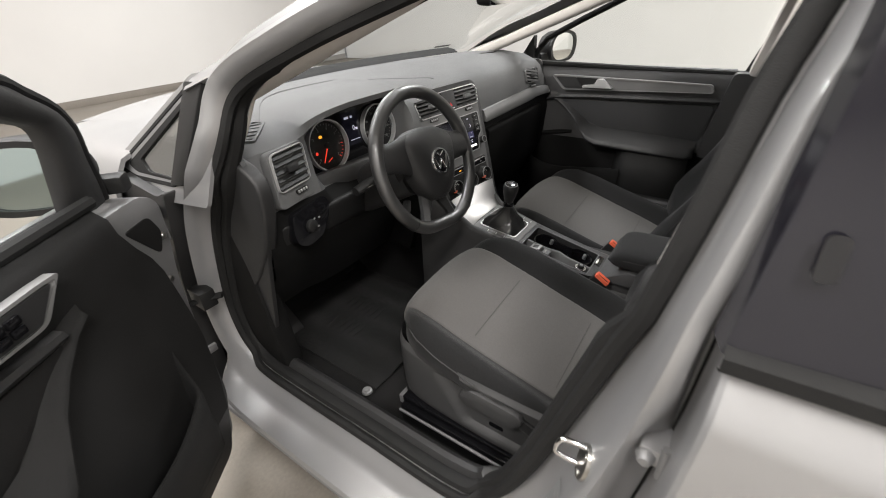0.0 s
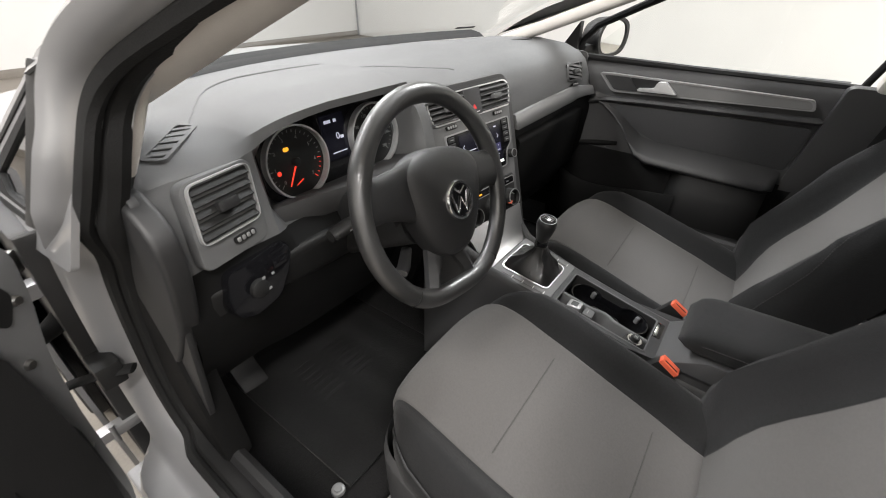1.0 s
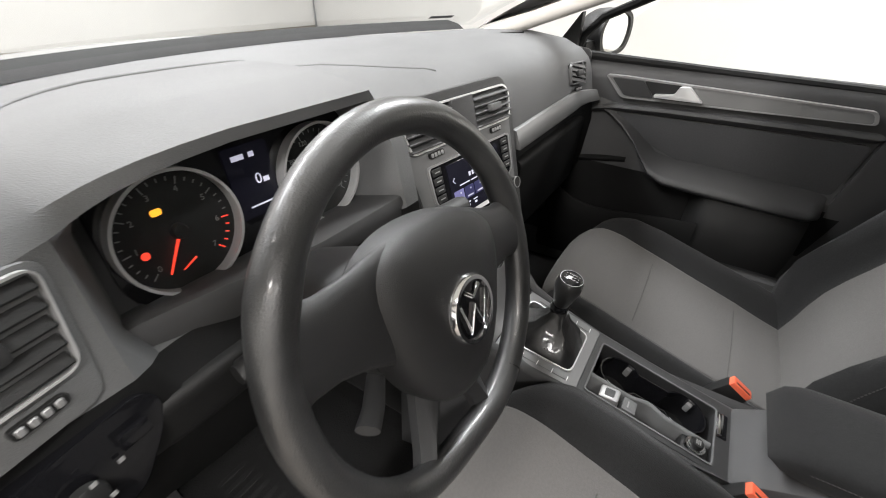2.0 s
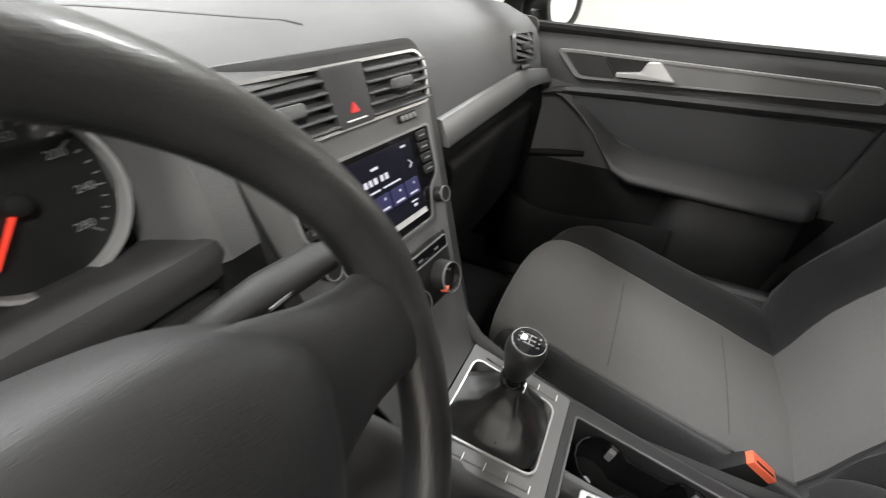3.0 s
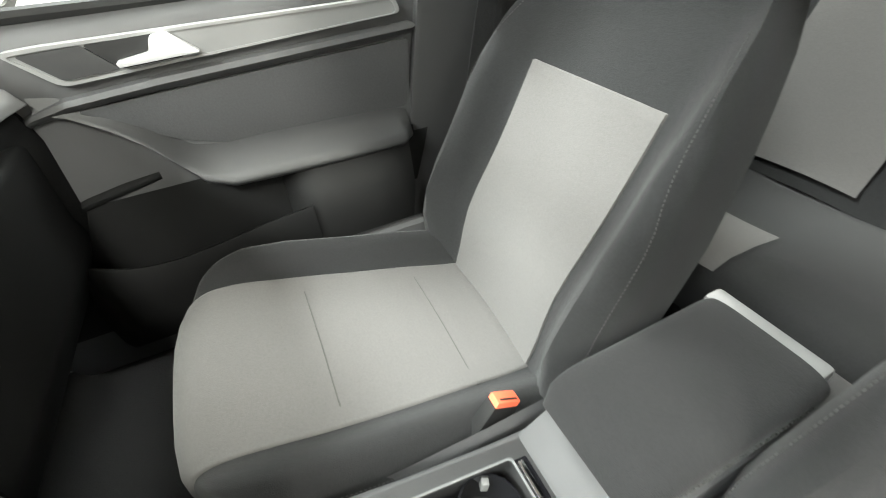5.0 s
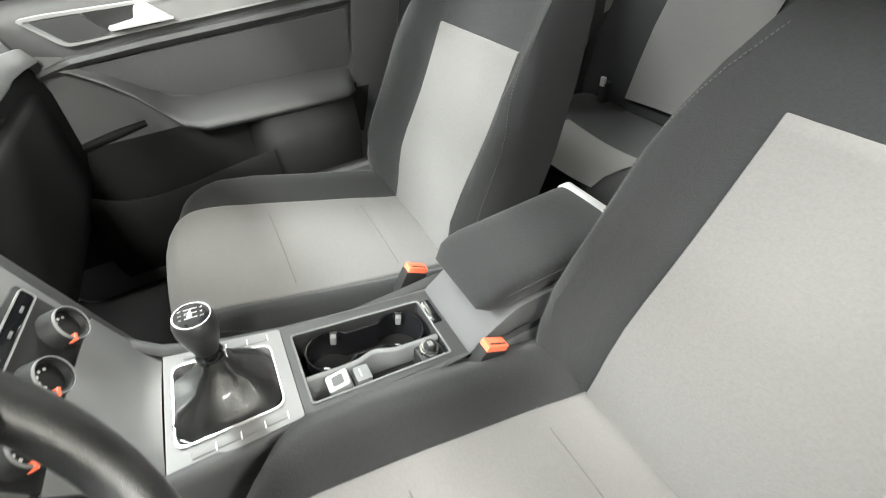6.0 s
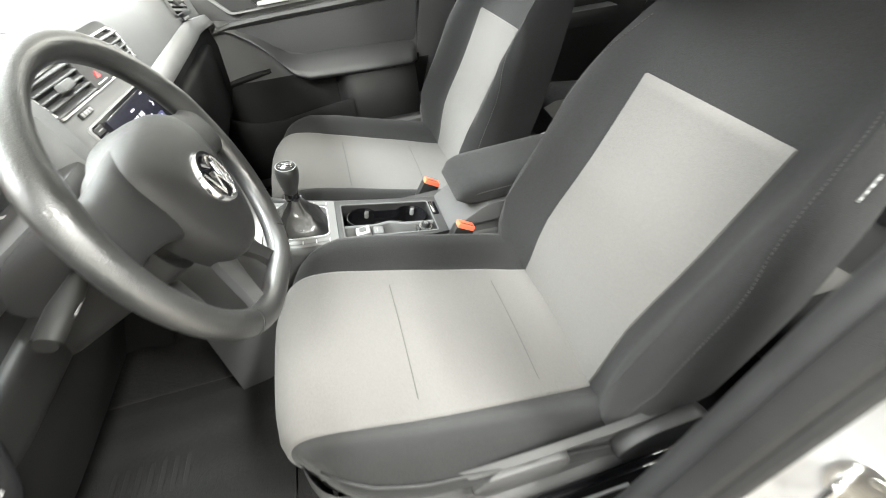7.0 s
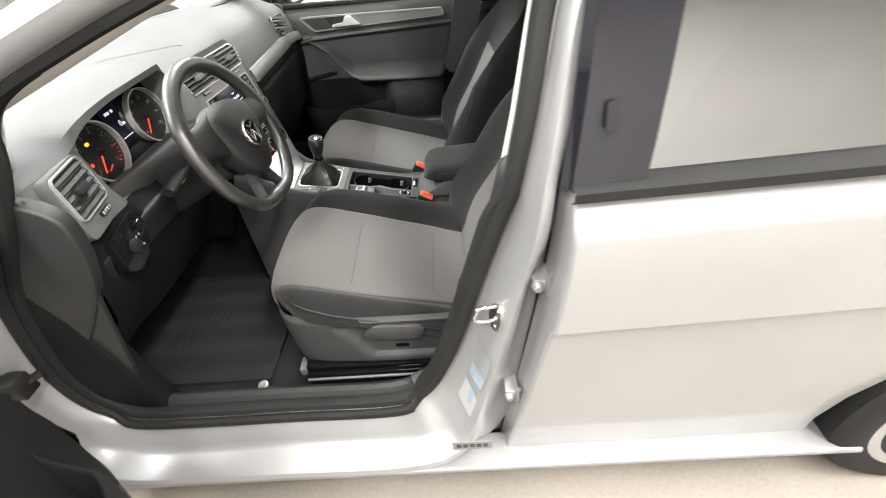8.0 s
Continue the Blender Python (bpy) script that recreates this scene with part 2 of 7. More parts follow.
def capped(rows):
    """A closed tube over rings of points, with its ends filled."""
    bm = sheet(rows, close_u=True)
    bm.verts.ensure_lookup_table()
    n = len(rows[0])
    bm.faces.new(bm.verts[:n])
    bm.faces.new(bm.verts[-n:])
    return bm


def solid(bm, thick):
    """Gives a skin thickness, away from its normals."""
    bmesh.ops.recalc_face_normals(bm, faces=bm.faces)
    bmesh.ops.solidify(bm, geom=bm.faces[:], thickness=thick)
    return bm


def curve(pts, n=8, closed=False):
    """Catmull-Rom through points of any dimension."""
    P = [Vector(p) for p in pts]
    k = len(P)
    out = []
    for i in range(k if closed else k - 1):
        p1, p2 = P[i], P[(i + 1) % k]
        p0 = P[i - 1] if closed or i > 0 else p1 * 2 - p2
        p3 = P[(i + 2) % k] if closed or i + 2 < k else p2 * 2 - p1
        for j in range(n):
            t = j / n
            out.append(0.5 * ((2 * p1) + (p2 - p0) * t + (2 * p0 - 5 * p1 + 4 * p2 - p3) * t * t + (3 * p1 - p0 - 3 * p2 + p3) * t ** 3))
    if not closed:
        out.append(P[-1])
    return out


def tube(path, r, n=10, closed=False, flat=1.0):
    """A round bar along a path; r is one value or one a point."""
    rows, k = [], len(path)
    P = [Vector(p) for p in path]
    up = None
    for i in range(k):
        a = P[i - 1] if closed or i > 0 else P[i]
        b = P[(i + 1) % k] if closed or i + 1 < k else P[i]
        t = (b - a).normalized()
        if up is None:
            up = Vector((0, 0, 1)) if abs(t.z) < 0.9 else Vector((1, 0, 0))
        s = t.cross(up).normalized()
        up = s.cross(t).normalized()
        ri = r[i] if isinstance(r, (list, tuple)) else r
        rows.append([P[i] + ri * (math.cos(2 * math.pi * j / n) * s + flat * math.sin(2 * math.pi * j / n) * up) for j in range(n)])
    return sheet(rows, True, True) if closed else capped(rows)


def stitches(path, r, dash=0.0034, gap=0.0024):
    """A row of short threads laid along a line, in one mesh."""
    bm = bmesh.new()
    run, on = 0.0, True
    start = path[0]
    for p, q in zip(path, path[1:]):
        d = q - p
        L, at = d.length, 0.0
        while L - at > 1e-6:
            step = min((dash if on else gap) - run, L - at)
            at, run = at + step, run + step
            if run >= (dash if on else gap) - 1e-7:
                end = p + d * (at / L)
                if on:
                    a = (end - start).normalized()
                    u = a.cross(Vector((0.31, 0.2, 0.93))).normalized() * r
                    w = a.cross(u).normalized() * r
                    vs = [[bm.verts.new(c + e) for e in (u, w, -u, -w)] for c in (start, end)]
                    for k in range(4):
                        bm.faces.new((vs[0][k], vs[0][(k + 1) % 4], vs[1][(k + 1) % 4], vs[1][k]))
                    bm.faces.new(vs[0][::-1])
                    bm.faces.new(vs[1])
                start, run, on = end, 0.0, not on
    return bm


def lathe(prof, n=28):
    """Turns (radius, height) pairs about the local z axis."""
    rows = [[(r * math.cos(2 * math.pi * j / n), r * math.sin(2 * math.pi * j / n), h) for j in range(n)] for r, h in prof]
    return capped(rows)


def strip(path, prof, closed=False):
    """Sweeps points prof(i) -> list of offsets from path[i]."""
    return sheet([[Vector(path[i]) + Vector(o) for o in prof(i)] for i in range(len(path))], False, closed)


def lerp(table, x):
    """Piecewise line through (x, value) pairs."""
    for (a, va), (b, vb) in zip(table, table[1:]):
        if x <= b:
            t = max(0.0, (x - a) / (b - a))
            return va + (vb - va) * t
    return table[-1][1]


def basis(o, x, y):
    """A pose with its origin and x and y axes; z is normal to both."""
    x, y = Vector(x).normalized(), Vector(y)
    z = x.cross(y).normalized()
    y = z.cross(x)
    m = Matrix((x, y, z)).transposed().to_4x4()
    m.translation = o
    return m


def text_on(body, size, m, material, parent, name="lettering"):
    """Raised lettering as a mesh, in the local xy plane of m."""
    cu = bpy.data.curves.new(name, "FONT")
    cu.body, cu.size, cu.extrude, cu.align_x, cu.align_y = body, size, 0.0003, "CENTER", "CENTER"
    tmp = bpy.data.objects.new(name, cu)
    me = bpy.data.meshes.new_from_object(tmp)
    bpy.data.objects.remove(tmp)
    me.transform(m)
    me.materials.append(material)
    ob = new(name, me)
    ob.parent = parent
    return ob


# ---------------------------------------------------------------- room
XL, XR, YB, YF, HT = -4.8, 6.6, -6.0, 8.0, 3.4
GZ = 0.045                                          # height of the workshop floor
structure("floor", box(XL, XR, YB, YF, -0.15, GZ), FLOOR, "beige painted concrete floor with faint stains", "floor")
structure("ceiling", box(XL, XR, YB, YF, HT, HT + 0.15), CEIL, "plain white workshop ceiling", "ceiling")
structure("wall_front", box(XL - 0.2, XR + 0.2, YF, YF + 0.2, -0.15, HT + 0.15), WALL, "plain white painted wall ahead of the car", "wall")
structure("wall_back", box(XL - 0.2, XR + 0.2, YB - 0.2, YB, -0.15, HT + 0.15), WALL, "plain white painted wall behind the car", "wall")
structure("wall_right", box(XR, XR + 0.2, YB, YF, -0.15, HT + 0.15), WALL, "plain white painted side wall", "wall")
structure("wall_left", box(XL - 0.2, XL, YB, YF, -0.15, HT + 0.15), WALL, "plain white painted side wall", "wall")


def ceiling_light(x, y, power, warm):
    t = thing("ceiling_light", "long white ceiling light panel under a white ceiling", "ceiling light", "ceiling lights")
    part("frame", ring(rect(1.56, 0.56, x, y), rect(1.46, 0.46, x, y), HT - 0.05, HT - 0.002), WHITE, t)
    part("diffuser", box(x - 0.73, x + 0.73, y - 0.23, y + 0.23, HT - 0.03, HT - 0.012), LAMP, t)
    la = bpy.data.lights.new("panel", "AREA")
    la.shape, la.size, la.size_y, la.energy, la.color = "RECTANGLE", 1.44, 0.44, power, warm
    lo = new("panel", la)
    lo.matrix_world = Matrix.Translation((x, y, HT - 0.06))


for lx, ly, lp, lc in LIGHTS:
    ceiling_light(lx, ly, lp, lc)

# ---------------------------------------------------------------- car body
def tumble(z):
    """How far the body side leans in at a height."""
    return lerp([(0.0, -0.80), (0.95, -0.80), (1.04, -0.777), (1.094, -0.757), (1.15, -0.735), (1.204, -0.71), (1.26, -0.675), (1.312, -0.645), (1.36, -0.61), (1.45, -0.50)], z)


# the front door's aperture: y, z, going forward along the sill, up the pillar and back along the roof
APER = [(0.10, 0.352), (0.35, 0.352), (0.58, 0.350), (0.738, 0.360), (0.818, 0.42), (0.838, 0.53), (0.808, 0.67), (0.750, 0.82), (0.656, 0.955),
        (0.602, 1.035), (0.577, 1.100), (0.530, 1.138), (0.43, 1.178), (0.30, 1.223), (0.10, 1.284), (-0.06, 1.324), (-0.18, 1.336), (-0.228, 1.28), (-0.202, 1.16), (-0.180, 1.04),
        (-0.150, 0.89), (-0.112, 0.75), (-0.052, 0.545), (0.012, 0.405)]
LOOP2 = curve(APER, 6, True)
LOOP = [Vector((tumble(p[1]), p[0], p[1])) for p in LOOP2]
NL = len(LOOP)


def loop_out(i):
    """The way out of the aperture, in its plane, at a point of the loop."""
    t = LOOP2[(i + 1) % NL] - LOOP2[i - 1]
    return Vector((0, t[1], -t[0])).normalized()


def loop_ring(name, prof, material, parent, label="", pick=None):
    rows = []
    for i in range(NL):
        o = loop_out(i)
        rows.append([LOOP[i] + Vector((dx, 0, 0)) + o * w for dx, w in prof(LOOP[i], o)])
    if pick:
        keep = [i for i in range(NL) if pick(LOOP[i])]
        first = next(i for i in keep if (i - 1) % NL not in keep)
        return part(name, sheet([rows[(first + k) % NL] for k in range(len(keep))]), material, parent, label)
    return part(name, sheet(rows, False, True), material, parent, label)


car = thing("car_body", "silver hatchback body with its driver's door open", "car")


REAR_Y = [(0.30, 0.06), (0.405, 0.012), (0.545, -0.052), (0.75, -0.112), (0.89, -0.150), (1.04, -0.180), (1.16, -0.202), (1.28, -0.228), (1.34, -0.225)]
DOOR_Y = [(0.20, -0.152), (0.36, -0.170), (0.56, -0.197), (0.72, -0.215), (0.85, -0.226), (0.975, -0.231), (1.40, -0.275)]
SILL = [(0.06, -0.012), (0.018, 0.006), (0.008, 0.014), (-0.012, 0.046), (-0.020, 0.058), (-0.030, 0.062), (-0.058, 0.072), (-0.080, 0.082), (-0.085, 0.094), (-0.04, 0.10)]


def soft(v):
    v = min(1.0, max(0.0, v))
    return v * v * (3 - 2 * v)


def inward(p, o):
    """How much deeper the seals lie on the lower pillars than round the rest."""
    return (0.026 * soft((-o.y - 0.3) / 0.4) * soft((1.14 - p.z) / 0.34) + 0.018 * soft((o.y - 0.3) / 0.4) * soft((0.97 - p.z) / 0.10))


def silver_prof(p, o):
    low = min(1.0, max(0.0, (-o.z - 0.45) / 0.45))
    low = low * low * (3 - 2 * low)
    w, f = 0.055, inward(p, o)
    if o.y < -0.3:
        w = max(0.05, (p.y - lerp(DOOR_Y, p.z) - 0.012) / max(0.5, -o.y))
    up = [(0.05 + f, -0.012), (f, 0.0), (-0.008 + 0.8 * f, 0.006), (-0.014 + 0.5 * f, w * 0.22), (-0.018 + 0.15 * f, w * 0.40), (-0.020, w * 0.52), (-0.014, w * 0.64), (0.0, w * 0.74), (0.012, w * 0.84), (0.02, w)]
    if o.y < -0.3:
        k = soft((p.z - 0.80) / 0.12)
        up = [(0.06 + f, -0.012), (0.024 + f, 0.0), (0.020 + f * 0.8, w * 0.10), (0.014 + f * 0.3, w * 0.26), (-0.006, w * 0.36), (-0.026, w * 0.45), (-0.033, w * 0.52), (-0.026 - 0.006 * k, w * (0.62 + 0.06 * k)), (-0.026 * k, w * (0.74 + 0.10 * k)), (0.014, w)]
    return [(a[0] * (1 - low) + b[0] * low, a[1] * (1 - low) + b[1] * low) for a, b in zip(up, SILL)]


def high(p):
    """0 along the sill, 1 along the upper pillars and the roof."""
    if p.y < 0.0:
        return min(1.0, max(0.0, (p.z - 0.88) / 0.06))
    return min(1.0, max(0.0, (p.z - 0.95) / 0.12)) * min(1.0, max(0.0, (p.y + 0.15) / 0.2))


loop_ring("door_frame", silver_prof, PAINT, car, "silver painted door frame and sill")
loop_ring("door_seal", lambda p, o: [(0.012 + inward(p, o) + 0.011 * math.cos(a), -0.010 + 0.007 * high(p) + 0.013 * math.sin(a)) for a in [2 * math.pi * k / 8 for k in range(9)]], RUBBER, car, "black rubber door seal")
loop_ring("inner_seal", lambda p, o: [(0.038 + 0.7 * inward(p, o) + 0.017 * math.cos(a), -0.022 + 0.021 * high(p) + 0.014 * math.sin(a)) for a in [2 * math.pi * k / 8 for k in range(9)]], RUBBER, car, "black rubber inner seal")


def trim_prof(p, o):
    low = max(0, -o.z)
    if low > 0.6:
        return [(0.04, -0.012), (0.048, -0.030), (0.058, -0.043), (0.070, -0.045), (0.082, -0.036), (0.094, 0.03), (0.104, 0.11)]
    if p.z > 0.97:
        return [(0.050, 0.004), (0.055, 0.0), (0.060, -0.003), (0.065, -0.003), (0.069, 0.0), (0.072, 0.01), (0.074, 0.035)]
    f = 0.7 * inward(p, o)
    return [(0.04 + f, -0.006), (0.048 + f, -0.018), (0.058 + f, -0.022), (0.070 + f, -0.020), (0.080 + f, -0.012), (0.088 + f, 0.0), (0.095 + f, 0.03)]


loop_ring("sill_trim", trim_prof, DARK, car, "dark plastic sill and pillar trim", lambda p: p.z < 1.0)
loop_ring("upper_lining", lambda p, o: trim_prof(Vector((p.x, p.y, 1.2)), Vector((0, 0, 0))), BEIGE, car, "pale warm grey lining round the door opening", lambda p: p.z > 0.985)

# channel between the middle pillar and the rear door
rows2, rows3 = [], []
for z in np.linspace(0.24, 1.36, 24):
    f, tx = lerp(DOOR_Y, z), tumble(z)
    rows2.append([(tx + 0.016, f + 0.034, z), (tx + 0.017, f + 0.02, z), (tx + 0.019, f + 0.008, z)])
    rows3.append([(tx + 0.019, f + 0.008, z), (tx + 0.012, f + 0.004, z), (tx + 0.012, f - 0.004, z), (tx + 0.020, f - 0.012, z), (tx + 0.03, f - 0.05, z)])
part("pillar_channel", sheet(rows2), PAINT, car, "silver pillar channel")
part("rear_door_seal", sheet(rows3), RUBBER, car, "black rubber seal before the rear door")

# floor pan, bulkhead, side panels and roof that close the cabin
part("floor_pan", box(-0.80, 0.80, -1.75, 1.35, 0.17, 0.232, 0.01), CARPET, car, "black carpeted cabin floor")
part("bulkhead", box(-0.66, 0.66, 1.20, 1.27, 0.20, 0.965, 0.01), CARPET, car, "black carpeted bulkhead")
rows = []
for y in np.linspace(1.22, 0.98, 7):
    rows.append([(x, y, 0.232 + 0.38 * ((y - 0.98) / 0.24) ** 1.4 + 0.004) for x in np.linspace(-0.72, 0.72, 9)])
part("toe_board", sheet(rows), CARPET, car)
part("tunnel", prism(rounded([(-0.13, 0.22), (-0.10, 0.40), (0.12, 0.40), (0.15, 0.22)], 0.03), -1.2, 1.1, 0), CARPET, car, "", basis((0, 0, 0), (1, 0, 0), (0, 0, 1)))
rows = [[(x, y, 1.425 - 0.06 * (x / 0.62) ** 2 - 0.05 * ((y + 0.6) / 1.0) ** 2) for x in np.linspace(-0.60, 0.60, 13)] for y in np.linspace(-1.6, 0.22, 13)]
rows = [[(p[0], p[1] - 0.22 * (p[0] / 0.6) ** 2 * max(0, (p[1] + 0.6) / 0.82), p[2]) for p in r] for r in rows]
part("roof_panel", solid(sheet(rows), 0.012), PAINT, car, "silver roof panel", Matrix.Translation((0, 0, 0.028)))
part("headlining", solid(sheet(rows), 0.012), BEIGE, car, "pale warm grey headlining")

# windscreen and its pillars
WS_LOW, WS_UP = lambda x: Vector((x, 1.24 - 0.24 * (x / 0.68) ** 2, 1.005 + 0.012 * (x / 0.68) ** 2)), lambda x: Vector((x * 0.84, 0.26 - 0.26 * (x / 0.68) ** 2, 1.390 - 0.075 * (x / 0.68) ** 2))
rows = []
for k in range(9):
    s = k / 8
    rows.append([WS_LOW(x).lerp(WS_UP(x), s) + Vector((0, 0.03, 0.05)) * math.sin(math.pi * s) for x in np.linspace(-0.70, 0.70, 17)])
ws = part("windscreen", sheet(rows), GLASS, car, "clear windscreen")
ws.visible_shadow = False
band = [WS_LOW(x) + Vector((0, 0.0, 0.004)) for x in np.linspace(-0.655, 0.655, 25)]
part("screen_band", strip(band, lambda i: [(0, -0.03, -0.012), (0, -0.01, 0.001), (0, 0.03, 0.009), (0, 0.05, -0.004)]), RUBBER, car, "black band under the windscreen")

# windscreen pillars: warm grey lining inside, silver outside
def pillar_z(y):
    return 1.131 - 0.375 * (y - 0.5)


def pillar_in(y):
    return lerp([(-0.3, 0.08), (0.0, 0.04), (0.3, 0.012), (0.5, 0.0), (1.0, -0.02)], y)


for side in (-1, 1):
    rows = []
    for y in np.linspace(0.97, -0.28, 18):
        z, dx = pillar_z(y) - 0.28 * max(0, 0.10 - y), pillar_in(y)
        rows.append([(side * (a - dx), y + b, z + c) for a, b, c in ((0.704, 0.0, 0.016), (0.698, -0.006, 0.009), (0.687, -0.010, 0.004), (0.672, -0.012, 0.001), (0.657, -0.010, 0.000), (0.645, -0.004, 0.003), (0.637, 0.006, 0.010), (0.642, 0.024, 0.028), (0.70, 0.03, 0.034))])
    part("pillar_lining", sheet(rows, True), BEIGE, car, "pale warm grey windscreen pillar lining", None, 60)
    OE = curve([(0.745, 0.99, 1.0), (0.705, 0.758, 1.119), (0.682, 0.56, 1.190), (0.657, 0.42, 1.243), (0.622, 0.20, 1.318), (0.58, -0.05, 1.378), (0.56, -0.3, 1.40)], 4)
    rows = []
    for q in [p for p in OE if p.y < (0.75 if side < 0 else 2.0)]:
        zi = min(1.352, 1.186 - 0.31 * (q.y - 0.464))
        xi = -tumble(zi) + 0.012
        rows.append([(side * (q.x - 0.03), q.y + 0.03, q.z - 0.02), (side * q.x, q.y, q.z), (side * (q.x * 0.6 + xi * 0.4 + 0.010), q.y - 0.006, q.z * 0.6 + zi * 0.4 + 0.004), (side * (q.x * 0.25 + xi * 0.75 + 0.008), q.y - 0.008, q.z * 0.25 + zi * 0.75), (side * xi, q.y - 0.01, zi), (side * (xi - 0.03), q.y - 0.01, zi - 0.012)])
    part("pillar_panel", sheet(rows), PAINT, car, "silver windscreen pillar", None, 60)

# quarter window in the left pillar, flush with the silver panel round it
QM = basis((-0.805 - 0.35 * 0.93, 0, 0), (0, 1, 0), (0.35, 0, 1))
QZ = 1.0595                                        # the pane leans: length along it for one metre of height
q_panel, q_seal, q_band, q_inner, q_pane = [rounded([(y, z * QZ) for y, z in c], r, 4) for c, r in (
    ([(1.10, 0.905), (0.695, 1.138), (0.600, 1.136), (0.640, 0.90), (1.00, 0.86)], [0.05, 0.02, 0.004, 0.01, 0.03]),
    ([(1.043, 0.918), (0.701, 1.121), (0.690, 1.119), (0.760, 0.918), (0.96, 0.905)], [0.02, 0.004, 0.004, 0.01, 0.02]),
    ([(1.018, 0.924), (0.703, 1.112), (0.698, 1.110), (0.760, 0.926), (0.95, 0.914)], [0.02, 0.004, 0.004, 0.01, 0.02]),
    ([(0.980, 0.934), (0.717, 1.094), (0.713, 1.090), (0.760, 0.931), (0.935, 0.922)], [0.015, 0.004, 0.004, 0.01, 0.015]),
    ([(0.918, 0.952), (0.727, 1.076), (0.724, 1.072), (0.762, 0.936), (0.881, 0.931)], [0.01, 0.004, 0.004, 0.008, 0.012]))]
part("pillar_base", ring(q_panel, q_band, -0.004, 0.004), PAINT, car, "silver panel round the quarter window", QM)
quarter = part("quarter_window", ring(q_seal, q_band, -0.007, 0.007), RUBBER, car, "black framed quarter window", QM)
# silver ring imitates light caught along the edge of the glass
part("lit_edge_ring", ring(q_band, q_inner, -0.005, 0.005), PAINT_DARK, quarter, "dull silver ring painted for the lit glass edge", QM)
part("inner_seal", ring(q_inner, q_pane, -0.006, 0.006), RUBBER, quarter, "black inner seal", QM)
qg = part("pane", prism(q_pane, -0.002, 0.002), SIDE, quarter, "", QM)
qg.visible_shadow = False
part("pillar_strip", prism(rounded([(0.704, 1.121 * QZ), (0.640, 1.123 * QZ), (0.712, 0.930 * QZ), (0.764, 0.922 * QZ)], 0.006), -0.015, 0.002, 0.002), BLACK, car, "black pillar strip", QM)

# hinge face, dark plastic colour standing in for the gap's shade, and front wing
part("hinge_face", prism(rounded([(0.80, 0.90), (0.76, 0.92), (0.868, 0.66), (0.915, 0.50), (0.915, 0.24), (1.02, 0.24), (1.04, 0.60), (0.985, 0.92)], 0.02), -0.02, 0.02, 0.004), DARK, car, "hinge pillar face, gap shade put in its dark colour", basis((-0.822, 0, 0), (0, 1, 0), (0, 0, 1)))
rows = []
for y in np.linspace(0.965, 2.10, 12):
    s = (y - 0.965) / 1.135
    topz = 0.975 - 0.10 * s ** 1.6 - 0.14 * s ** 5
    out = -0.875 + 0.10 * s ** 4
    arch = 0.20 + (0.46 * math.sqrt(max(0, 1 - ((y - 1.50) / 0.36) ** 2)) if abs(y - 1.5) < 0.36 else 0)
    rows.append([(-0.70 + 0.06 * s, y, topz + 0.012), (-0.76 + 0.05 * s, y, topz + 0.004), (out + 0.05, y, topz - 0.022), (out + 0.012, y, topz - 0.08), (out, y, topz - 0.2), (out, y, max(0.55, arch)), (out + 0.01, y, arch)])
for sd in (1, -1):
    part("front_wing", solid(sheet([[(p[0] * sd, p[1], p[2]) for p in r] for r in rows]), 0.01), PAINT, car, "silver front wing")
rows = []
for y in np.linspace(1.13, 2.14, 12):
    s = (y - 1.13) / 1.01
    rows.append([(x * (1 - 0.1 * s), y + 0.16 * (1 - (x / 0.72) ** 2), 0.972 - 0.10 * s ** 1.6 - 0.14 * s ** 5 + 0.020 * (1 - (x / 0.72) ** 2)) for x in np.linspace(-0.715, 0.715, 15)])
part("bonnet", solid(sheet(rows), 0.01), PAINT, car, "silver bonnet")
part("front_bumper", prism(rounded([(-0.80, 2.0), (-0.72, 2.20), (-0.3, 2.29), (0.3, 2.29), (0.72, 2.20), (0.80, 2.0)], 0.05), 0.2, 0.74, 0.03), PAINT, car, "silver front bumper")

# right side shell and tail, seen only from inside and from afar
part("side_panel", box(0.80, 0.86, -0.2, 1.0, 0.17, 0.36, 0.01), PAINT, car)
part("tail_panel", prism(rounded([(-0.80, -1.5), (0.80, -1.5), (0.74, -1.92), (0.4, -2.0), (-0.4, -2.0), (-0.74, -1.92)], 0.05), 0.25, 0.95, 0.03), PAINT, car, "silver tail panel")
for sd in (-1, 1):
    part("rear_quarter", prism(rounded([(-0.98, 0.22), (-0.98, 0.93), (-1.05, 1.30), (-1.55, 1.38), (-1.85, 0.95), (-1.95, 0.30), (-1.62, 0.22), (-1.59, 0.45), (-1.46, 0.61), (-1.27, 0.66), (-1.10, 0.61), (-0.98, 0.5)], 0.03), -0.02, 0.03, 0.008), PAINT, car, "silver rear quarter panel", basis((sd * 0.83, 0.055, 0.03), (0, 1, 0), (0, 0, 1)))
TG = basis((0, -1.765, 1.155), (1, 0, 0), (0, 0.43, 0.47))
tg = part("tailgate", ring(rounded(rect(1.30, 0.64), 0.05), rounded(rect(1.12, 0.46), 0.05), -0.015, 0.015), PAINT, car, "silver tailgate frame", TG)
rear_pane = part("rear_window", prism(rounded(rect(1.13, 0.47), 0.05), -0.004, 0.004), TINT, tg, "dark tinted rear window", TG)
rear_pane.visible_shadow = False


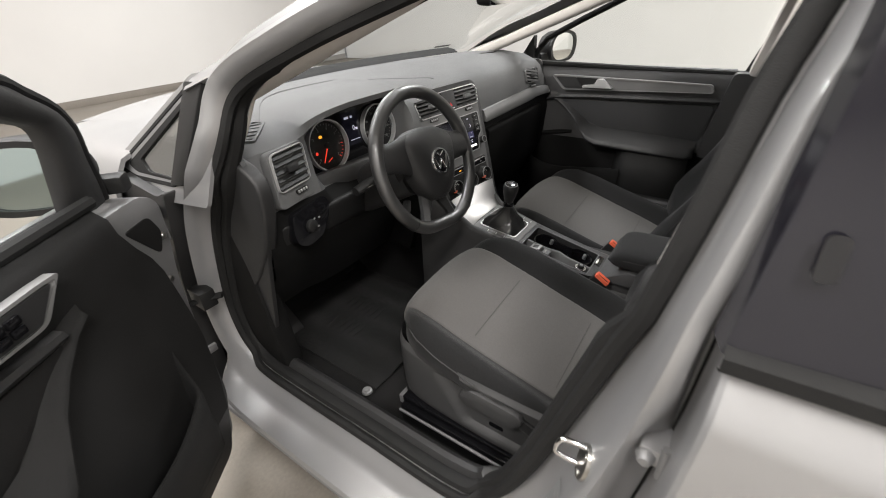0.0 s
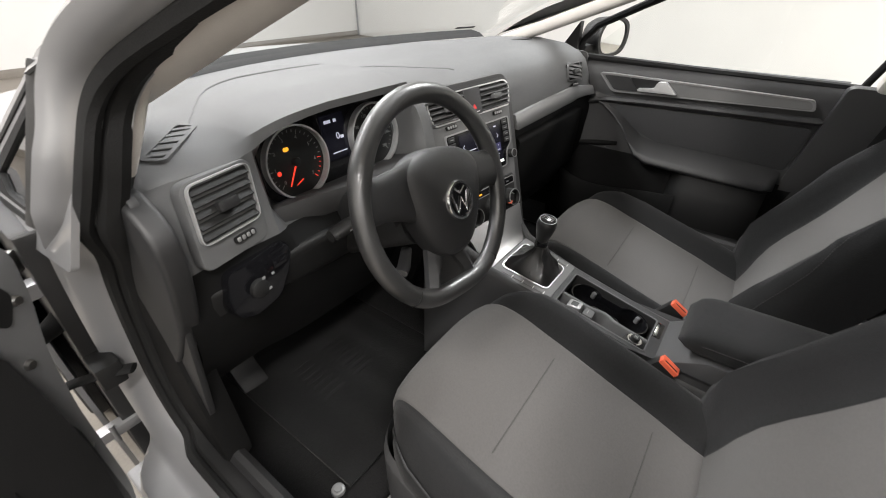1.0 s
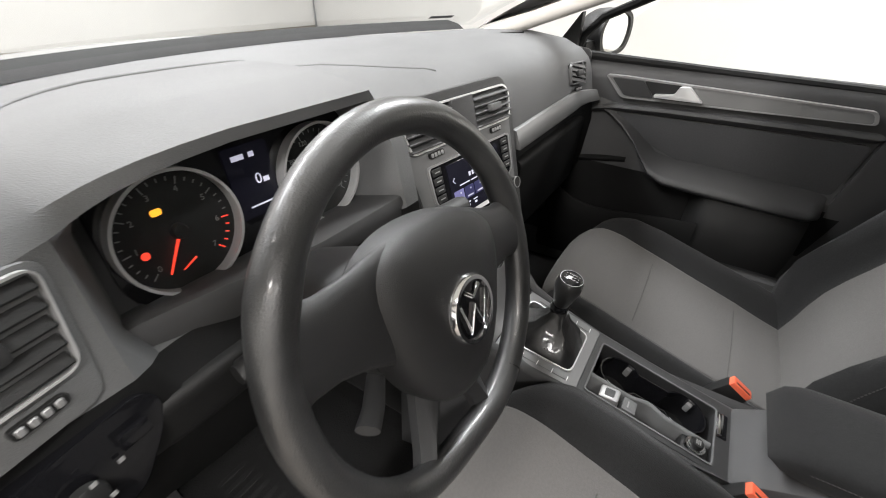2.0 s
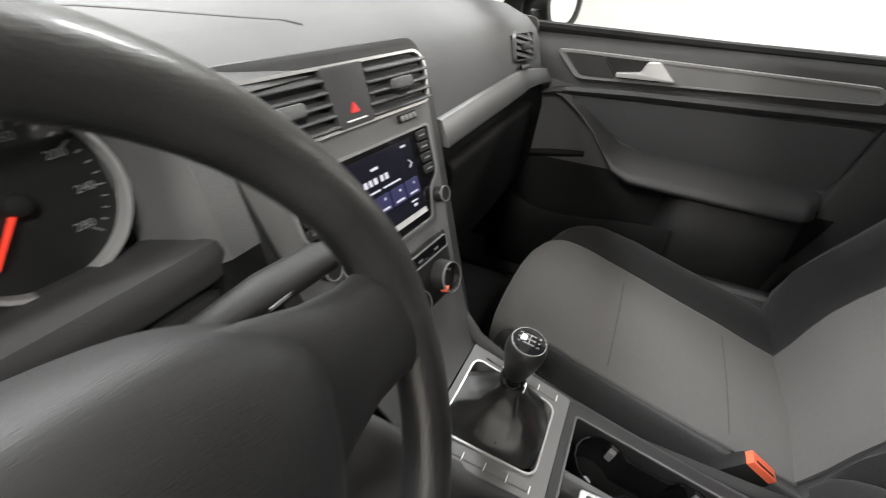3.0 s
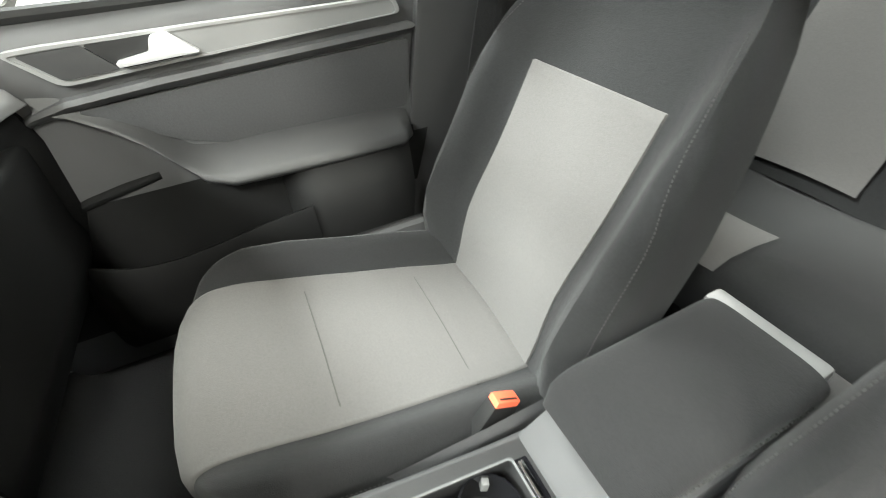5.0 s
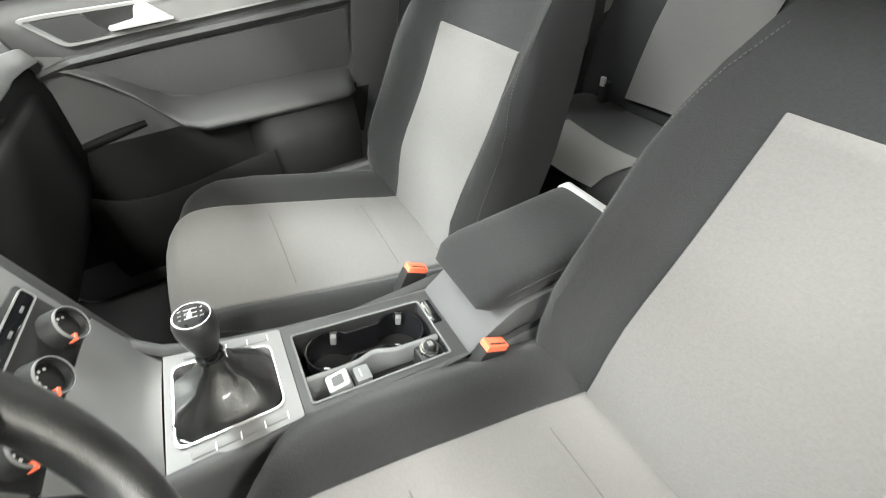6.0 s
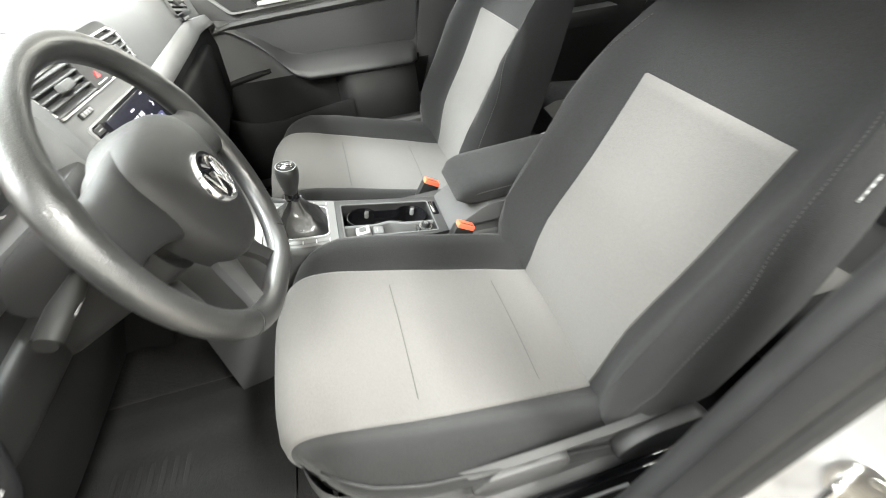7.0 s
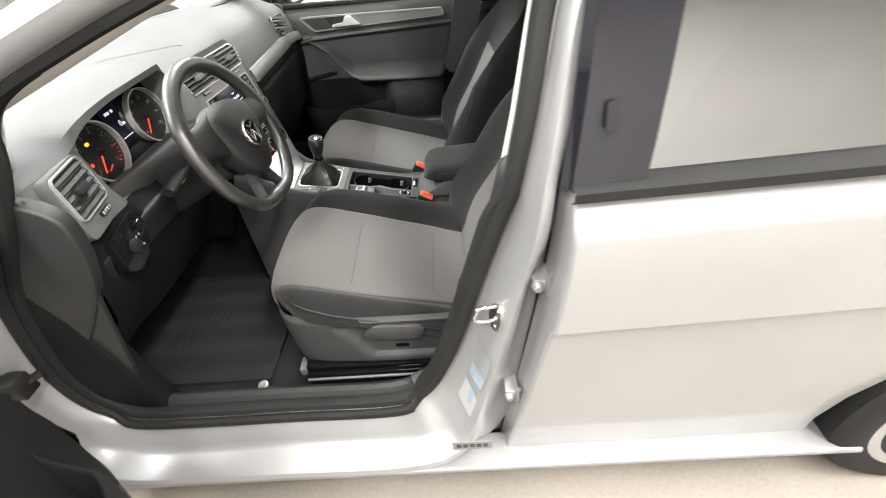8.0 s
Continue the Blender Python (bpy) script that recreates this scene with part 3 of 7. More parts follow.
def wheel(x, y, sd):
    w = thing("road_wheel", "black tyre on a silver five-spoke alloy rim", "wheel", "wheels of the car")
    m = Matrix.Translation((x, y, 0.314 + GZ)) @ Matrix.Rotation(radians(90 * sd), 4, "Y")
    part("tyre", lathe([(0.228, -0.095), (0.25, -0.10), (0.295, -0.098), (0.312, -0.085), (0.314, 0.0), (0.312, 0.085), (0.295, 0.098), (0.25, 0.10), (0.228, 0.092)], 48), RUBBER, w, "black rubber tyre", m)
    part("rim", ring(circle(0.237, 48), circle(0.212, 48), -0.09, 0.097), PAINT, w, "silver rim", m)
    part("brake_disc", lathe([(0.02, -0.01), (0.14, -0.01), (0.14, 0.0), (0.02, 0.0)], 40), STEEL, w, "", m)
    for k in range(5):
        a = 2 * math.pi * k / 5 + 0.3
        sp = prism([(0.03, -0.026), (0.218, -0.036), (0.218, 0.036), (0.03, 0.026)], 0.055, 0.085, 0.008)
        part("spoke", sp, PAINT, w, "", m @ Matrix.Rotation(a, 4, "Z"))
    part("hub_cap", lathe([(0.0, 0.088), (0.028, 0.086), (0.032, 0.07), (0.032, 0.05)], 24), PAINT, w, "", m)


wheel(-0.780, -1.19, -1)
wheel(-0.775, 1.50, -1)
wheel(0.780, -1.19, 1)
wheel(0.775, 1.50, 1)


# ---------------------------------------------------------------- rear door beside the opening
RZ = 0.033                                          # the rear doors stand this much above their own drawing


def rear_door(sd):
    d = thing("rear_door", "closed silver rear door with dark tinted window", "car door", "rear doors")
    d.location = (0, 0, RZ)

    def side(y, z):
        x = lerp([(0.15, -0.825), (0.22, -0.838), (0.45, -0.858), (0.688, -0.869), (0.704, -0.872), (0.712, -0.884), (0.76, -0.882), (0.885, -0.872), (0.897, -0.869), (0.91, -0.862), (0.945, -0.836)], z)
        return x + 0.006 * max(0.0, (-y - 0.16)) ** 2

    def front(z):
        return lerp(DOOR_Y, z + RZ)

    zs = [0.185, 0.20, 0.23, 0.30, 0.40, 0.50, 0.60, 0.68, 0.704, 0.712, 0.720, 0.76, 0.82, 0.885, 0.892, 0.899, 0.91, 0.93, 0.945]
    rows = []
    for z in zs:
        f = front(z)
        rear = -1.18 + math.sqrt(0.335 ** 2 - (z - 0.31) ** 2) if z < 0.61 else -1.10
        row = [(0.012 + side(f, z), f + 0.001, z), (0.004 + side(f, z), f, z)]
        row += [(side(y, z), y, z + 0.035 * (f - y) * (z > 0.64) * (z < 0.74) + 0.03 * (f - y) * (z > 0.85)) for y in np.linspace(f - 0.005, rear, 14)]
        rows.append([(-sd * p[0], p[1], p[2]) for p in row])
    part("outer_panel", sheet(rows), PAINT, d, "silver door skin with a crease", None, 25)
    part("front_edge", sheet([[(-sd * (side(front(z), z) + 0.011), front(z) + 0.0005, z), (-sd * -0.79, front(z) + 0.006, z), (-sd * -0.76, front(z) - 0.04, z)] for z in zs]), PAINT, d, "silver door edge")
    part("inner_panel", box(sd * 0.775 - 0.015, sd * 0.775 + 0.015, -1.02, -0.25, 0.24, 0.945, 0.008), DARK, d, "dark plastic inner panel")
    part("armrest", box(sd * 0.725 - 0.035, sd * 0.725 + 0.035, -0.85, -0.40, 0.62, 0.68, 0.015), DARK, d)
    # glass and its black surround
    def glass_x(z):
        return -0.842 + 0.42 * max(0.0, z - 0.95) ** 1.25
    rows = [[(-sd * (glass_x(z) + 0.008), y, z) for y in np.linspace(-0.305 - 0.05 * (z - 0.95), -1.0 + 0.5 * (z - 0.95) * 0.6, 6)] for z in np.linspace(0.94, 1.36, 7)]
    g = part("window_glass", sheet(rows), TINT, d, "dark tinted side glass")
    g.visible_shadow = False
    rows = []
    for z in np.linspace(0.955, 1.37, 8):
        f = -0.227 - 0.10 * (z - 0.95)
        gx = glass_x(z)
        rows.append([(-sd * (gx + 0.02), f + 0.012, z), (-sd * (gx - 0.006), f + 0.004, z), (-sd * (gx - 0.008), f - 0.004, z), (-sd * (gx - 0.006), f - 0.088, z), (-sd * (gx + 0.008), f - 0.092, z)])
    part("pillar_cover", sheet(rows), COVER, d, "polished black pillar cover")
    part("cover_plug", prism(rounded(rect(0.014, 0.034), 0.006), 0.0, 0.003), GLOSS, d, "", basis((sd * 0.836, -0.262, 1.050), (0, -1, 0), (-sd * 0.25, 0, 1)) @ Matrix.Translation((0, 0, 0.002 * sd)))
    rows = [[(-sd * (-0.846 + o[0]), y, 0.938 + 0.03 * (-0.225 - y) + o[1]) for o in ((0.0, 0.0), (-0.012, 0.006), (-0.012, 0.020), (-0.004, 0.026), (0.02, 0.026))] for y in np.linspace(-0.225, -1.12, 10)]
    part("window_seal", sheet(rows), RUBBER, d, "black waist seal")
    return d


rear_door(-1)
rear_door(1)
part("rocker", prism(rounded([(-0.80, 0.225), (-0.872, 0.228), (-0.888, 0.246), (-0.885, 0.258), (-0.80, 0.262)], 0.008), -0.96, 0.92, 0), PAINT_DARK, car, "dull silver sill strip", Matrix(((1, 0, 0, 0), (0, 0, 1, 0), (0, 1, 0, 0), (0, 0, 0, 1))))


# ---------------------------------------------------------------- front seats
CP = curve([(-0.14, 0.392), (-0.06, 0.412), (0.02, 0.436), (0.13, 0.466), (0.24, 0.498), (0.33, 0.525), (0.395, 0.536), (0.437, 0.522), (0.455, 0.486), (0.450, 0.44), (0.43, 0.395)], 6)
CN = len(CP)


def cushion_row(i, xs, lift=0.0):
    p = CP[i]
    t = (CP[min(i + 1, CN - 1)] - CP[max(i - 1, 0)]).normalized()
    nrm = Vector((0, -t[1], t[0]))
    s = i / (CN - 1)
    fade = lerp([(0, 0.9), (0.40, 1.0), (0.50, 0.8), (0.60, 0.45), (0.70, 0.12), (0.78, 0.0), (1, 0.0)], s)
    front = lerp([(0, 0.0), (0.42, 0.0), (0.62, 0.8), (0.72, 1.0), (1, 1.0)], s)
    out = []
    for x in xs:
        a = abs(x)
        b = 0.050 * fade * math.exp(-((a - 0.215) / 0.040) ** 2) + 0.012 * fade * max(0, 1 - ((a - 0.25) / 0.05) ** 2) * (a > 0.2)
        crown = -0.012 * (1 - (a / 0.17) ** 2) * (-1) * 0.6 if a < 0.17 else 0
        o = b + crown + lift
        nose = lerp([(0, 1.0), (0.40, 1.0), (0.50, 0.965), (0.60, 0.88), (0.70, 0.77), (0.80, 0.715), (1, 0.70)], s)
        xx = x if a < 0.14 else math.copysign(0.14 + (a - 0.14) * (nose * 0.268 - 0.14) / 0.128, x)
        out.append(Vector((xx, p[0] + nrm[1] * o - front * (0.012 + 0.055 * (max(0, a - 0.07) / 0.2) ** 2), p[1] + nrm[2] * o)))
    return out


def seat_cushion_shell(bm_lift=0.0):
    xs = [-0.268, -0.262, -0.25, -0.235, -0.22, -0.20, -0.185, -0.172, -0.164, -0.156, -0.144, -0.132, -0.12, -0.06, 0, 0.06, 0.12, 0.132, 0.144, 0.156, 0.164, 0.172, 0.185, 0.20, 0.22, 0.235, 0.25, 0.262, 0.268]
    rows = []
    for i in range(CN):
        r = cushion_row(i, xs, bm_lift)
        lowz = min(0.495, r[0].z - 0.012)
        left = [Vector((r[0].x + 0.006, r[0].y, lowz - 0.015)), Vector((r[0].x - 0.005, r[0].y, (r[0].z + lowz) / 2))]
        right = [Vector((-v.x, v.y, v.z)) for v in reversed(left)]
        rows.append(left + r + right)
    return sheet(rows)


def cushion_inlay(s0, s1, seams):
    rows = []
    for i in range(s0, s1 + 1):
        e = 0.1 if i in (s0, s1) else 1.0
        dip = 0.45 if i in seams else 1.0
        half = lerp([(0, 0.150), (0.35, 0.166), (0.7, 0.172), (0.9, 0.172), (1, 0.165)], i / (CN - 1))
        xs = [half * k for k in (-1.0, -0.985, -0.95, -0.75, -0.5, -0.25, 0, 0.25, 0.5, 0.75, 0.95, 0.985, 1.0)]
        r = cushion_row(i, xs, 0.0)
        t = [cushion_row(i, [v], 0.0045 * e * (dip if 2 < k < len(xs) - 3 else 1.0))[0] for k, v in enumerate(xs)]
        r2 = [t[k] if 1 < k < len(xs) - 2 else (r[k] * 0.4 + t[k] * 0.6 if k in (1, len(xs) - 2) else cushion_row(i, [xs[k]], -0.004)[0]) for k in range(len(xs))]
        rows.append(r2)
    return sheet(rows)


BT = radians(28.0)
BACK = Matrix.Translation((0, -0.085, 0.385)) @ Matrix.Rotation(BT, 4, "X")   # local x across, z up the back, y forward


def back_front(u, w):
    """How far the backrest's front stands forward of its plane."""
    a = abs(u)
    fade = lerp([(0, 0.55), (0.12, 1.0), (0.40, 0.95), (0.55, 0.55), (0.66, 0.2)], w)
    base = 0.012 - 0.02 * math.cos(math.pi * min(1, w / 0.3)) * 0.4 + 0.018 * math.exp(-((w - 0.16) / 0.10) ** 2)
    bol = 0.072 * fade * math.exp(-((a - 0.228) / 0.040) ** 2)
    return base + bol - 0.006 * (1 - min(1, (a / 0.15)) ** 2)


def back_half(w):
    return lerp([(-0.03, 0.225), (0.05, 0.255), (0.16, 0.272), (0.34, 0.262), (0.48, 0.242), (0.60, 0.212), (0.69, 0.170), (0.725, 0.12)], w)


def back_shell():
    rows = []
    for w in [-0.03, 0.0, 0.05, 0.10, 0.16, 0.22, 0.28, 0.34, 0.40, 0.46, 0.52, 0.58, 0.63, 0.68, 0.71, 0.725]:
        h = back_half(w)
        thick = lerp([(-0.03, 0.10), (0.3, 0.105), (0.66, 0.07), (0.725, 0.03)], w)
        tip = lerp([(0.66, 1.0), (0.70, 0.8), (0.725, 0.35)], w)
        fr = [(h * k, back_front(h * k, w) * tip + (-0.022 if abs(k) > 0.99 else 0), w) for k in (-1, -0.96, -0.90, -0.83, -0.76, -0.68, -0.6, -0.4, -0.2, 0, 0.2, 0.4, 0.6, 0.68, 0.76, 0.83, 0.90, 0.96, 1)]
        bk = [(h * k, -thick * (0.55 + 0.45 * (1 - k * k)) * tip, w) for k in (0.97, 0.8, 0.4, 0, -0.4, -0.8, -0.97)]
        rows.append([Vector(p) for p in fr + bk])
    return capped(rows)


def back_inlay(top, wide):
    rows = []
    ws = [w * top / 0.487 for w in (-0.02, -0.015, 0.02, 0.07, 0.12, 0.17, 0.22, 0.27, 0.32, 0.37, 0.42, 0.465, 0.482, 0.487)]
    for j, w in enumerate(ws):
        half = lerp([(0, 0.148), (0.2, 0.150), (0.487, wide)], w)
        e = 0.0 if j in (0, len(ws) - 1) else 1.0
        rows.append([Vector((half * k, back_front(half * k, w) + (0.0045 * e if abs(k) < 0.99 else -0.004) - (0.004 if e == 0 else 0), w)) for k in (-1, -0.985, -0.8, -0.5, -0.25, 0, 0.25, 0.5, 0.8, 0.985, 1)])
    return sheet(rows)


def front_seat(xc, sd, driver):
    st = thing("front_seat", "driver's seat in worn dark cloth with light grey centre panels" if driver else "passenger seat in dark cloth with light grey centre panels", "car seat", "front seats")
    dy, dz = (0.0, 0.012) if driver else (0.035, -0.012)
    X0 = Matrix.Translation((xc, dy, dz))
    X = X0 @ Matrix(((1, 0, 0, 0), (0, 1, 0, 0), (0.05, 0, 1, 0), (0, 0, 0, 1)))      # the cushion sags a little to one side
    back = BACK if driver else Matrix.Translation((0, -0.107, 0.392)) @ Matrix.Rotation(radians(25), 4, "X")
    c = part("cushion", seat_cushion_shell(), DARK_CLOTH, st, "dark grey cloth cushion", X, 60)
    seams = [min(range(CN), key=lambda i: abs(CP[i][0] - y) + (CP[i][1] < 0.40)) for y in (0.005, 0.225)]
    part("centre_panel", cushion_inlay(2, CN - 4, seams), LIGHT_CLOTH, c, "light grey cloth panel with sewn seams", X, 80)
    for i in seams:
        pts = [X @ (v + Vector((0, 0, 0.0012))) for v in cushion_row(i, np.linspace(-0.158, 0.158, 15), 0.0)]
        part("seam", tube(pts, 0.0019, 6), THREAD, c, "stitched seam")
    X = X0
    b = part("backrest", back_shell(), DARK_CLOTH, st, "dark grey cloth backrest", X @ back, 60)
    part("centre_panel", back_inlay(0.499 if driver else 0.476, 0.150), LIGHT_CLOTH, b, "light grey cloth panel", X @ back, 60)
    # piping seams along the bolsters
    for k in (-1, 1):
        pts = [X @ back @ Vector((k * lerp([(0.02, 0.246), (0.16, 0.262), (0.34, 0.252), (0.5, 0.222), (0.58, 0.195)], w), back_front(lerp([(0.02, 0.246), (0.16, 0.262), (0.34, 0.252), (0.5, 0.222), (0.58, 0.195)], w), w) + 0.0015, w)) for w in np.linspace(0.03, 0.58, 18)]
        part("stitching", stitches(pts, 0.0007), STITCH, b, "row of pale stitches")
    if driver:
        tag = part("side_label", prism(rounded(rect(0.007, 0.034), 0.001), 0.0, 0.0012), DIM, b, "small grey woven side label", basis((-0.5975, -0.294, 0.847), (0.15, -0.85, -0.5), (0.1, -0.5, 0.86)))
        for k in range(4):
            part("print_bar", prism(rect(0.005, 0.004, 0, -0.012 + 0.008 * k), 0.0013, 0.0017), WHITE, tag, "", basis((-0.5975, -0.294, 0.847), (0.15, -0.85, -0.5), (0.1, -0.5, 0.86)))
    # head restraint
    rows = []
    for w in np.linspace(0, 1, 9):
        r = math.sin(math.pi * (0.12 + 0.80 * w)) ** 0.5
        rows.append([Vector((0.135 * r * math.copysign(abs(math.cos(a)) ** 0.7, math.cos(a)), 0.025 + 0.055 * r * math.copysign(abs(math.sin(a)) ** 0.8, math.sin(a)), 0.77 + 0.17 * w)) for a in np.linspace(0, 2 * math.pi, 20, endpoint=False)])
    part("headrest", capped(rows), DARK_CLOTH, st, "dark grey cloth head restraint", X @ back, 60)
    for k in (-1, 1):
        part("post", tube([X @ back @ Vector((0.06 * k, 0.01, z)) for z in (0.68, 0.74, 0.80)], 0.006, 10), CHROME, st, "chrome post")
    # plastic base with side covers
    base = part("base", box(-0.235, 0.235, -0.12, 0.39, 0.32, 0.385, 0.02), BLACK, st, "black plastic seat base", X)
    for k in (-1, 1):
        SM = basis((xc + k * 0.262, dy, dz + 0.022), (0, 1, 0), (0, 0, 1))
        rows = []
        for px, py in curve([(0.258, -0.20), (0.268, -0.10), (0.270, 0.0), (0.270, 0.08), (0.269, 0.15), (0.268, 0.19), (0.266, 0.22), (0.264, 0.26), (0.258, 0.32), (0.245, 0.365), (0.215, 0.395), (0.165, 0.415), (0.10, 0.425)], 4):
            zs = [0.486, 0.480, 0.474, 0.468, 0.462, 0.45, 0.43, 0.41, 0.39, 0.37, 0.355, 0.345, 0.338, 0.332, 0.325, 0.315, 0.308, 0.304]
            row = []
            for z in zs:
                sink = 0.0
                if k == sd:
                    sink = 0.013 * soft((0.255 - 0.62 * (0.46 - z) - py) / 0.022) * soft((z - 0.334) / 0.010) * soft((0.470 - z) / 0.008)
                edge = 0.010 * soft((z - 0.470) / 0.016) + 0.016 * soft((0.318 - z) / 0.014)
                row.append((xc + k * (px - sink - edge), py + dy - 0.05 * max(0.0, 0.40 - z) * (py > 0.3), z + dz + 0.014))
            rows.append(row)
        part("side_cover", sheet(rows), MID, st, "dark grey plastic side cover", None, 40)
        if k == sd:
            lo, hi = (-0.014, 0.012) if k > 0 else (-0.012, 0.014)
            lv = prism(rounded([(0.182, 0.425), (0.155, 0.455), (0.035, 0.449), (0.020, 0.430), (0.045, 0.396), (0.168, 0.405)], 0.014), lo, hi, 0.006)
            part("height_lever", lv, MID, st, "grey plastic seat height lever", SM)
            lo, hi = (-0.008, -0.004) if k > 0 else (0.004, 0.008)
            part("slot", prism(rounded(rect(0.036, 0.014, 0.090, 0.358), 0.006), lo, hi, 0), GLOSS, st, "", SM)
        pts = [X @ (cushion_row(i, [k * 0.2655], 0.0)[0] + Vector((k * 0.001, 0, 0.0))) for i in range(6, int(CN * 0.70))]
        if k == sd:
            part("seam", tube(pts, 0.0018, 6), DARK, c, "stitched seam")
        else:
            part("stitching", stitches(pts, 0.0007), STITCH, c, "row of pale stitches")
    # recliner wheel and rails
    part("recliner_cover", prism(rounded([(-0.23, 0.37), (-0.07, 0.37), (-0.045, 0.41), (-0.09, 0.452), (-0.20, 0.462)], 0.036), -0.014, 0.014, 0.009), DARK, st, "", basis((xc + sd * 0.272, dy, dz + 0.025), (0, 1, 0), (0, 0, 1)))
    for k in (-1, 1):
        rx = xc + k * 0.262
        part("rail", box(xc + k * 0.225 - 0.022, xc + k * 0.225 + 0.022, dy - 0.28, dy + 0.40, 0.262, 0.292, 0.004), PAINT_DARK, st, "bare steel seat rail")
        part("rail_cover", box(rx - 0.012, rx + 0.024, dy - 0.25, dy + 0.37, 0.232, 0.300, 0.004), GLOSS, st, "glossy black rail cover")
        part("rail_strip", box(rx - 0.006, rx + 0.020, dy - 0.25, dy + 0.365, 0.312, 0.330, 0.003), GLOSS, st, "glossy black rail strip")
        part("rail_edge", box(xc + k * 0.290 - 0.003, xc + k * 0.290 + 0.003, dy - 0.10, dy + 0.36, 0.302, 0.307, 0.001), PAINT_DARK, st, "grey rail edge")
        for yy in (-0.2, 0.34):
            part("leg", box(xc + k * 0.225 - 0.018, xc + k * 0.225 + 0.018, dy + yy - 0.03, dy + yy + 0.03, 0.232, 0.345, 0.004), BLACK, st)
    return st


SEAT_X = 0.360
front_seat(-SEAT_X, -1, True)
front_seat(SEAT_X + 0.007, 1, False)


# ---------------------------------------------------------------- dashboard
dash = thing("dashboard", "grey soft-touch dashboard with air vents and a hooded instrument cluster", "dashboard")

FLAT = [(1.24, 0.995), (1.02, 1.012), (0.82, 1.020), (0.71, 1.008), (0.655, 0.985), (0.632, 0.965), (0.618, 0.938), (0.606, 0.89), (0.598, 0.855), (0.592, 0.81), (0.60, 0.66), (0.68, 0.46)]
HOOD = [(1.24, 0.995), (1.02, 1.018), (0.82, 1.038), (0.71, 1.040), (0.628, 1.026), (0.632, 1.012), (0.722, 0.992), (0.700, 0.852), (0.632, 0.842), (0.605, 0.805), (0.63, 0.72), (0.74, 0.50)]
LEFT = [(1.10, 0.995), (0.96, 1.004), (0.82, 1.008), (0.72, 1.002), (0.650, 0.990), (0.630, 0.975), (0.622, 0.945), (0.612, 0.89), (0.604, 0.85), (0.598, 0.81), (0.62, 0.70), (0.74, 0.52)]


RECESS = FLAT[:5] + [(0.634, 0.968), (0.66, 0.952), (0.71, 0.90), (0.70, 0.86), (0.69, 0.81), (0.68, 0.66), (0.72, 0.46)]


def prof_mix(a, b, t):
    return [((1 - t) * p[0] + t * q[0], (1 - t) * p[1] + t * q[1]) for p, q in zip(a, b)]


def hooded(t1, t2):
    """Between the plain left end and the hooded part: the hood by t1, the recess by t2."""
    a, b = prof_mix(LEFT, HOOD, t1), prof_mix(LEFT, HOOD, t2)
    return a[:6] + b[6:9] + a[9:]


stations = [(-0.735, [(p[0], p[1] - 0.012) for p in LEFT]), (-0.715, [(p[0], p[1] - 0.002) for p in LEFT]), (-0.69, LEFT), (-0.62, LEFT), (-0.59, hooded(0.05, 0.0)), (-0.565, hooded(0.22, 0.04)),
            (-0.548, hooded(0.40, 0.35)), (-0.535, hooded(0.53, 0.85)), (-0.515, hooded(0.68, 1.0)), (-0.49, hooded(0.81, 1.0)), (-0.455, hooded(0.92, 1.0)), (-0.41, HOOD), (-0.36, HOOD), (-0.30, HOOD), (-0.25, HOOD), (-0.215, HOOD), (-0.198, prof_mix(HOOD, FLAT, 0.30)), (-0.190, prof_mix(HOOD, FLAT, 0.75)), (-0.180, FLAT), (-0.150, FLAT), (-0.148, RECESS),
            (0.176, RECESS), (0.178, FLAT), (0.30, FLAT), (0.50, FLAT), (0.66, FLAT), (0.72, [(p[0] - 0.03, p[1] - 0.004) for p in FLAT]), (0.745, [(p[0] - 0.03, p[1] - 0.03) for p in FLAT])]
rows = []
for x, pr in stations:
    k = x / 0.72
    rows.append([Vector((x, p[0] - (0.24 * k * k if j == 0 else 0.08 * k * k if j == 1 else 0), p[1])) for j, p in enumerate(pr)])
part("dash_shell", sheet([r[:9] for r in rows]), SOFT, dash, "grey soft-touch dashboard moulding", None, 32)
# lower part near black, shade under the dashboard put in the colour
part("lower_shell", sheet([r[8:] for r in rows]), GLOVE, dash, "dark lower dashboard moulding", None, 32)



def dash_top(x, y):
    """Height of the dashboard's upper face."""
    for (xa, pa), (xb, pb) in zip(stations, stations[1:]):
        if xa <= x <= xb:
            za, zb = (lerp([(p[0], p[1]) for p in reversed(q[:5])], y) for q in (pa, pb))
            return za + (zb - za) * (x - xa) / (xb - xa)
    return 1.0


# shallow raised line that sweeps over the top
pts = [Vector((p[0], p[1], dash_top(p[0], p[1]) - 0.0012)) for p in curve([(-0.605, 0.735), (-0.552, 0.800), (-0.50, 0.858), (-0.45, 0.892), (-0.39, 0.912), (-0.30, 0.914), (-0.22, 0.890), (-0.156, 0.852), (-0.078, 0.798), (0.0, 0.735), (0.05, 0.70)], 5)]
part("styling_line", tube(pts, 0.003, 8), SOFT, dash, "raised line over the dashboard top")

YZ = Matrix(((0, 0, 1, 0), (1, 0, 0, 0), (0, 1, 0, 0), (0, 0, 0, 1)))      # a drawing in y and z, pulled along x

